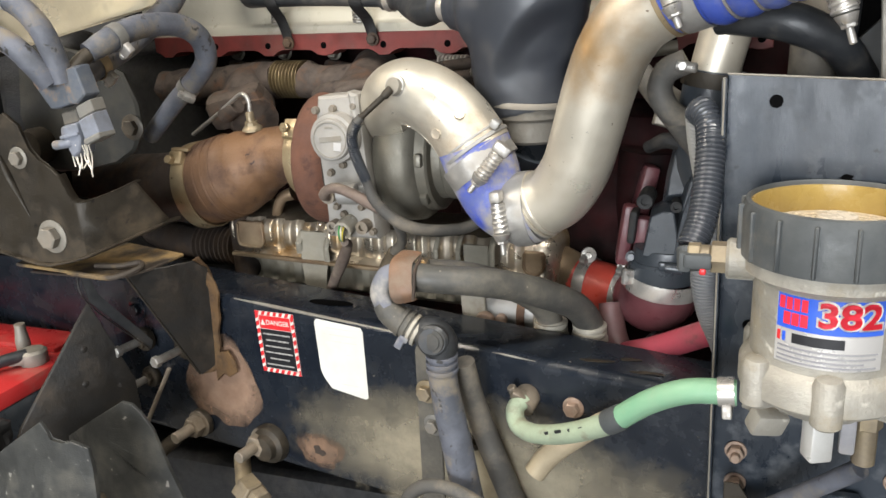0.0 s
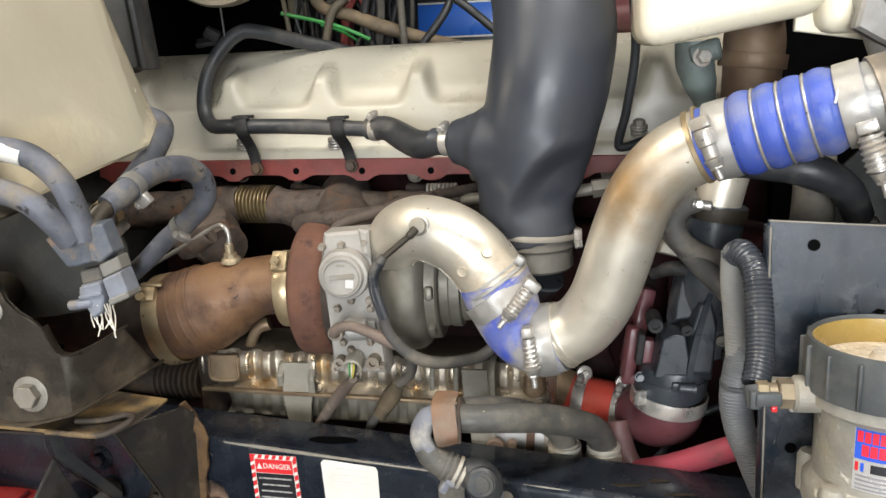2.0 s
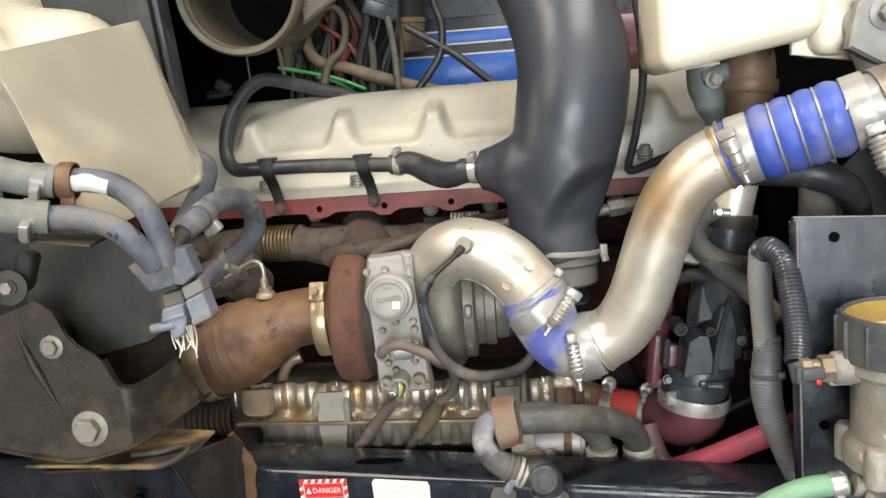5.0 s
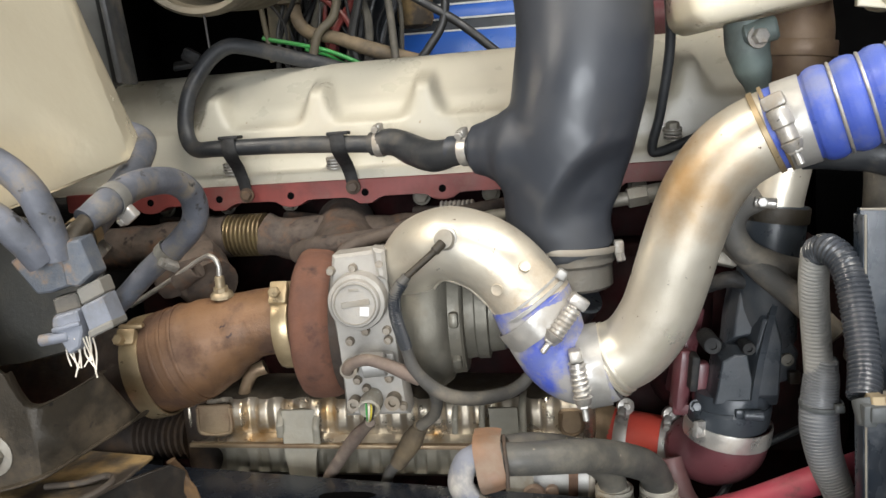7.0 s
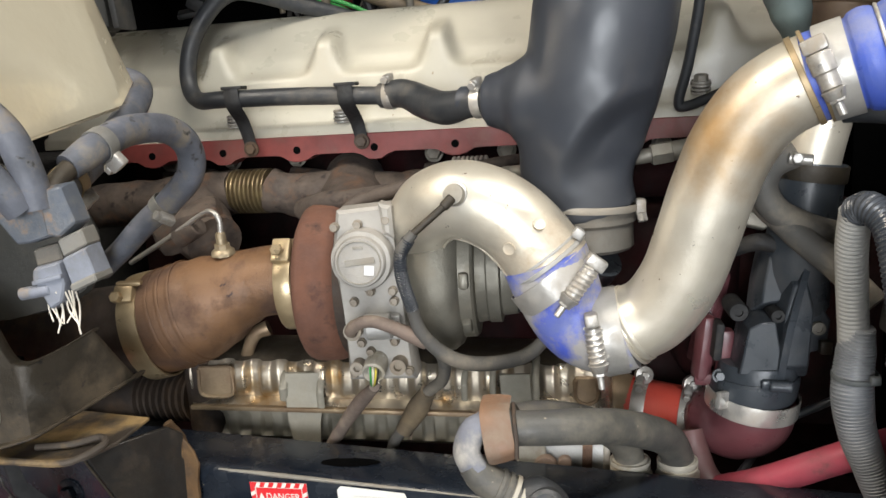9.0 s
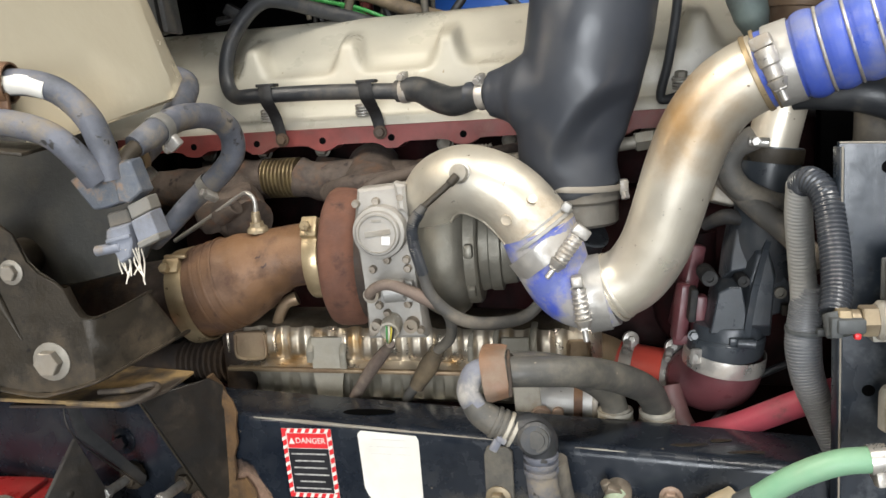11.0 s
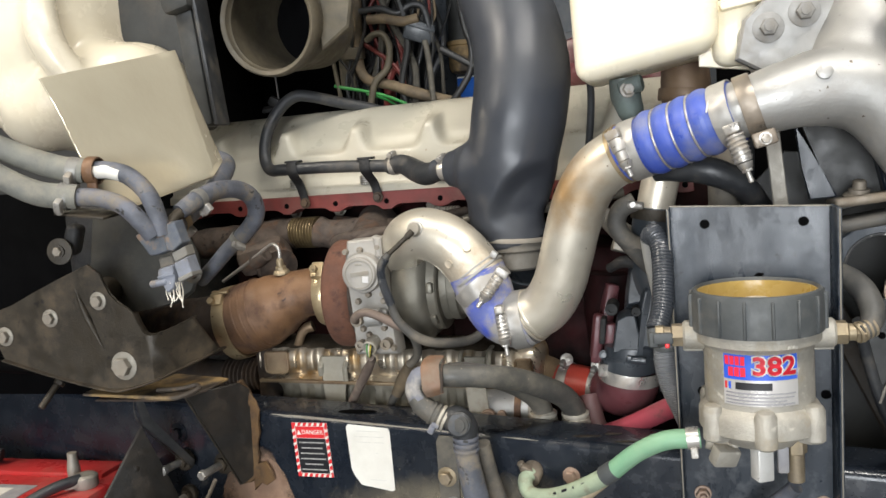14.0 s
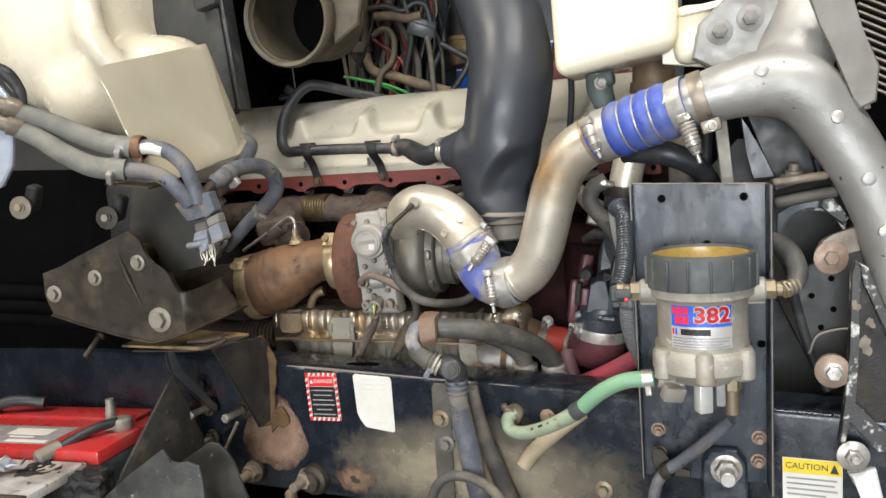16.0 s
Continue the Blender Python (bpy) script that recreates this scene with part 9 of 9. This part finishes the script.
part("steel_tube", tube([(-0.745, 1.755, 1.790), (-0.720, 1.75, 1.804), (-0.696, 1.75, 1.799), (-0.683, 1.75, 1.767), (-0.694, 1.75, 1.717), (-0.727, 1.745, 1.683), (-0.744, 1.74, 1.62)], [0.008, 0.008, 0.008, 0.0085, 0.009, 0.009, 0.009], 14), "duct", har, "bent dusty tube")
part("support_rod", tube([(-0.85, 1.76, 1.84), (-0.838, 1.76, 1.734), (-0.826, 1.76, 1.64)], 0.0055, 10), "duct", har, "thin dusty rod")
part("relay_block", merged(box(0.042, 0.03, 0.115, Matrix.Translation((-0.815, 1.80, 1.735)), 0.005), box(0.05, 0.034, 0.03, Matrix.Translation((-0.788, 1.78, 1.765)), 0.004)), "duct", har, "dusty olive block")
part("green_wire", tube([(-0.842, 1.76, 1.687), (-0.753, 1.75, 1.665), (-0.704, 1.75, 1.650), (-0.650, 1.75, 1.625)], 0.0042, 8), "wire_green", har, "bright green wire")
part("green_wire", tube([(-0.76, 1.77, 1.660), (-0.715, 1.765, 1.645), (-0.68, 1.76, 1.625)], 0.0032, 8), "wire_green", har, "bright green wire")
part("red_wire", tube([(-0.765, 1.79, 1.79), (-0.703, 1.79, 1.743), (-0.672, 1.79, 1.705), (-0.66, 1.79, 1.65)], 0.006, 8), "wire_red", har, "dark red wire")
plug_m = Matrix.Translation((-0.606, 1.76, 1.800)) @ pose(0, 0, 0, 10, 20, 15)
hp = part("plug", merged(box(0.072, 0.04, 0.050, plug_m, 0.005), box(0.076, 0.044, 0.010, plug_m @ Matrix.Translation((0, 0, 0.012)), 0.002)), "black_part", har, "black multi-pin plug")
for k in range(5):
    part("wire", tube([plug_m @ Vector((-0.026 + 0.013 * k, 0, 0.02)), plug_m @ Vector((-0.030 + 0.014 * k, 0.004, 0.055)), plug_m @ Vector((-0.05 + 0.012 * k, 0.01, 0.12))], 0.0035, 8), ("wire_black", "tape_tan", "wire_black", "wire_red", "tape_tan")[k], hp)
part("sleeved_wire", tube([(-0.590, 1.75, 1.775), (-0.582, 1.745, 1.72), (-0.578, 1.74, 1.66), (-0.575, 1.74, 1.60)], 0.0075, 10), "tape", har)
part("sleeved_wire", tube([(-0.75, 1.74, 1.862), (-0.694, 1.735, 1.862), (-0.651, 1.735, 1.846), (-0.617, 1.74, 1.863), (-0.588, 1.745, 1.855), (-0.577, 1.75, 1.81), (-0.572, 1.76, 1.77)], 0.008, 10), "rubber", har)
part("sleeved_wire", tube([(-0.73, 1.74, 1.84), (-0.68, 1.735, 1.835), (-0.64, 1.735, 1.825), (-0.60, 1.74, 1.83)], 0.012, 12), "tape_tan", har, "bundle of tan wires")
can = thing("canister", (-0.578, 2.10, 1.72), "grey cylinder with an ochre rusted bottom hanging behind the engine", "canister")
part("body", lathe([(0.036, 1.795), (0.038, 1.80), (0.038, 2.10), (0.03, 2.11)], Matrix.Translation((-0.576, 2.10, 0)), 28), "grey_panel", can)
part("bottom_cap", lathe([(0.020, 1.716), (0.036, 1.722), (0.042, 1.735), (0.042, 1.792), (0.046, 1.795), (0.046, 1.806), (0.038, 1.808)], Matrix.Translation((-0.576, 2.10, 0)), 28), "ochre_steel", can, "ochre rusted bottom cap")
for pts in ([(-0.50, 1.75, 1.90), (-0.488, 1.75, 1.80), (-0.474, 1.75, 1.751), (-0.481, 1.75, 1.690), (-0.513, 1.75, 1.642), (-0.55, 1.75, 1.60)], [(-0.55, 1.75, 1.75), (-0.516, 1.75, 1.729), (-0.448, 1.75, 1.684), (-0.38, 1.75, 1.625), (-0.35, 1.75, 1.60)]):
    single("black_cable", tube(pts, 0.0085, 12), "wire_black", pts[-1], "black cable hanging behind the valve cover", "cable")
single("rear_casting", merged(box(0.25, 0.2, 0.16, Matrix.Translation((-0.12, 1.75, 1.66)), 0.03), tube([(-0.25, 1.55, 1.63), (-0.15, 1.5, 1.64), (-0.05, 1.45, 1.62), (0.0, 1.4, 1.56)], 0.03, 16)), "maroon", (-0.12, 1.75, 1.58), "dull red engine casting behind the intake pipe", "engine part")

# battery and torn rubber
bat = thing("battery", (-1.30, 0.97, 0.70), "red-topped truck battery with grey cable", "battery")
part("case", box(0.50, 0.26, 0.20, Matrix.Translation((-1.32, 0.985, 0.80)), 0.008), "black_part", bat)
part("lid", merged(box(0.504, 0.264, 0.030, Matrix.Translation((-1.32, 0.985, 0.912)), 0.006), box(0.46, 0.07, 0.012, Matrix.Translation((-1.33, 1.06, 0.930)), 0.004)), "battery_red", bat, "red plastic lid")
part("label", box(0.34, 0.10, 0.001, Matrix.Translation((-1.38, 0.93, 0.9278)), 0), "label_grey", bat, "grey and white printed label")
part("label_block", box(0.10, 0.035, 0.001, Matrix.Translation((-1.30, 0.945, 0.9289)), 0), "label_white", bat, "white printed block")
part("label_block", box(0.06, 0.03, 0.001, Matrix.Translation((-1.46, 0.965, 0.9289)), 0), "label_black", bat, "black printed block")
for x, y, w, h in ((-1.42, 0.890, 0.16, 0.007), (-1.27, 0.892, 0.10, 0.012), (-1.44, 0.916, 0.14, 0.018), (-1.30, 0.914, 0.06, 0.006)):
    part("print_bar", box(w, h, 0.001, Matrix.Translation((x, y, 0.9290)), 0), "label_white", bat)
part("terminal", merged(lathe([(0.012, 0.922), (0.012, 0.955), (0.009, 0.975), (0.009, 0.985)], Matrix.Translation((-1.145, 1.005, 0)), 16), sheet(hexagon(0.012), 0.010, Matrix.Translation((-1.145, 1.005, 0.948)))), "dull_alu", bat, "grey lead terminal")
part("cable_end", lathe([(0.015, 0), (0.016, 0.045), (0.010, 0.05)], axis_pose((-1.175, 0.875, 0.925), (-0.3, -0.7, -0.15)), 18), "dull_alu", bat, "grey crimped cable end")
part("cable_clamp", merged(lathe([(0.020, 0.925), (0.023, 0.930), (0.023, 0.948), (0.018, 0.952)], Matrix.Translation((-1.105, 0.985, 0)), 20), box(0.03, 0.022, 0.016, Matrix.Translation((-1.118, 0.965, 0.940)) @ pose(0, 0, 0, 0, 0, 35), 0.004)), "dull_alu", bat, "grey lead cable clamp")
part("cable", tube([(-1.108, 0.975, 0.945), (-1.13, 0.94, 0.945), (-1.155, 0.905, 0.935), (-1.18, 0.868, 0.920)], [0.011, 0.010, 0.010, 0.010], 14), "rubber", bat, "black battery cable")
part("terminal", merged(lathe([(0.012, 0.922), (0.012, 0.960)], Matrix.Translation((-1.47, 1.03, 0)), 16), tube([(-1.47, 1.03, 0.955), (-1.42, 1.04, 0.965), (-1.36, 1.06, 0.955)], 0.013, 12)), "rubber", bat, "dark covered terminal")
tray = thing("battery_tray", (-1.36, 0.75, 0.85), "pale dusty tray ledge littered beside the battery", "tray")
part("ledge", box(0.56, 0.165, 0.020, Matrix.Translation((-1.37, 0.765, 0.898)), 0.005, 2), "tray_pale", tray)
part("front_lip", box(0.56, 0.010, 0.060, Matrix.Translation((-1.37, 0.680, 0.880)), 0.003), "dirty_steel", tray)
noise.seed_set(4)
bm = box(0.17, 0.075, 0.05, Matrix.Translation((-1.12, 0.815, 0.882)) @ pose(0, 0, 0, 0, 8, 14), 0.008, 2)
for k in range(4):
    bmesh.ops.triangulate(bm, faces=bm.faces)
    bmesh.ops.subdivide_edges(bm, edges=[e for e in bm.edges if e.calc_length() > 0.012], cuts=1)
bm = warp(bm, lambda c: c + Vector((noise.noise(c * 70) * 0.006, noise.noise(c * 65 + Vector((3, 0, 0))) * 0.006, noise.noise(c * 90 + Vector((0, 5, 0))) * 0.006 - abs(noise.noise(c * 18)) * 0.012)))
single("rubber_pad", bm, "black_rubber", (-1.12, 0.80, 0.85), "dark crumbly rubber pad by the battery", "pad", sharp=25)


def flap(outline, y0, bulge):
    bm = sheet(outline, 0.006, front(0, y0, 0), 0.001)
    bmesh.ops.triangulate(bm, faces=bm.faces)
    bmesh.ops.subdivide_edges(bm, edges=[e for e in bm.edges if e.calc_length() > 0.03], cuts=3)
    cx = sum(x for x, _ in outline) / len(outline)
    return warp(bm, lambda c: Vector((c.x, c.y + bulge * (c.x - cx) ** 2 * 8 + 0.10 * (c.z - 0.95), c.z)))


single("torn_flap", flap([(-1.004, 0.74), (-1.004, 0.867), (-0.926, 0.926), (-0.848, 0.979), (-0.839, 0.968), (-0.833, 0.956), (-0.815, 0.953), (-0.802, 0.958), (-0.777, 0.95), (-0.773, 0.925), (-0.771, 0.881), (-0.761, 0.74)], 0.745, 0.15), "rubber_flap", (-0.88, 0.74, 0.76), "torn grey-black rubber mud flap", "mud flap")
single("torn_flap", flap([(-0.992, 0.72), (-0.982, 0.848), (-0.911, 0.895), (-0.834, 0.944), (-0.817, 0.942), (-0.803, 0.93), (-0.787, 0.906), (-0.767, 0.845), (-0.75, 0.799), (-0.73, 0.72)], 0.880, 0.25), "rubber_flap", (-0.85, 0.88, 0.74), "torn curved rubber mud flap", "mud flap")
single("flap_hanger", merged(rod((-0.90, 0.735, 0.765), (-0.90, 1.06, 0.775), 0.012), rod((-1.0, 0.752, 0.765), (-0.80, 0.752, 0.765), 0.010), rod((-0.95, 0.885, 0.765), (-0.74, 0.885, 0.765), 0.010)), "dirty_steel", (-0.90, 0.9, 0.75), "dirty steel rod holding the mud flaps", "bracket")
brf = thing("brass_block", (-0.719, 1.0, 0.74), "dusty brass hexagon fitting on a round boss", "fitting")
part("block", merged(sheet(hexagon(0.024), 0.030, axis_pose((-0.719, 0.985, 0.761), (0.75, -0.35, -0.25)), 0.002), sheet(hexagon(0.019), 0.018, axis_pose((-0.693, 0.976, 0.753), (0.75, -0.35, -0.25)), 0.002), rod((-0.719, 0.985, 0.761), (-0.749, 1.03, 0.781), 0.013)), "brass", brf)
part("boss", lathe([(0.012, -0.030), (0.020, -0.028), (0.022, -0.018), (0.030, -0.014), (0.033, -0.004), (0.033, 0.006)], axis_pose(on_rail(-0.692, 0.812), -RN), 26), "dirty_steel", brf, "dusty round boss on the rail")
single("brake_rod", rod((-0.833, 0.99, 0.947), (-0.888, 0.985, 0.849), 0.0035, 10), "hanger_steel", (-0.888, 0.985, 0.849), "thin grey rod between rail and flaps", "rod")

# fitting plate and hose ends at the cab
cp = thing("hose_fitting_plate", (-1.04, 0.69, 1.46), "chipped pale blue-grey fitting plate with hose ends", "bracket")
part("plate", sheet([(-1.12, 1.63), (-1.036, 1.63), (-1.022, 1.61), (-1.020, 1.55), (-1.030, 1.495), (-1.055, 1.462), (-1.12, 1.44)], 0.012, front(0, 0.680, 0), 0.003), "pale_blue_steel", cp)
for z in (1.588, 1.558):
    part("hose_end", merged(lathe([(0.008, -0.03), (0.013, -0.028), (0.0135, -0.006), (0.0175, -0.004), (0.0175, 0.014), (0.014, 0.020)], axis_pose((-1.024, 0.684, z + 0.005), (1, 0.8, -0.5)), 24)), "hanger_steel", cp, "crimped steel hose end")
part("rubber_boot", tube([(-1.035, 0.675, 1.66), (-1.022, 0.690, 1.645), (-1.012, 0.700, 1.62), (-1.010, 0.705, 1.59)], [0.010, 0.012, 0.010, 0.006], 14), "rubber", cp, "black cable boot")
for k, (x, y, rx, ry, m, lab) in enumerate(((-1.34, 0.835, 0.055, 0.030, "tan_hose", "yellowed torn foam piece on the battery"), (-1.27, 0.825, 0.040, 0.026, "label_white", "crumpled pale paper scrap on the battery"), (-1.22, 0.815, 0.034, 0.022, "pale_blue_steel", "grey torn scrap on the battery"))):
    rnd = random.Random(30 + k)
    bm = sheet(blob(22, rx, ry, 30 + k, 0.22), 0.003, Matrix.Translation((x, y - 0.05, 0.914 + 0.004 * k)) @ pose(0, 0, 0, rnd.uniform(-6, 6), rnd.uniform(-6, 6), rnd.uniform(0, 90)), 0)
    bmesh.ops.triangulate(bm, faces=bm.faces)
    bmesh.ops.subdivide_edges(bm, edges=list(bm.edges), cuts=2)
    warp(bm, lambda c: c + Vector((0, 0, 0.016 * noise.noise(c * 45))))
    single("scrap", bm, m, (x, y, 0.928), lab, "debris", sharp=20)
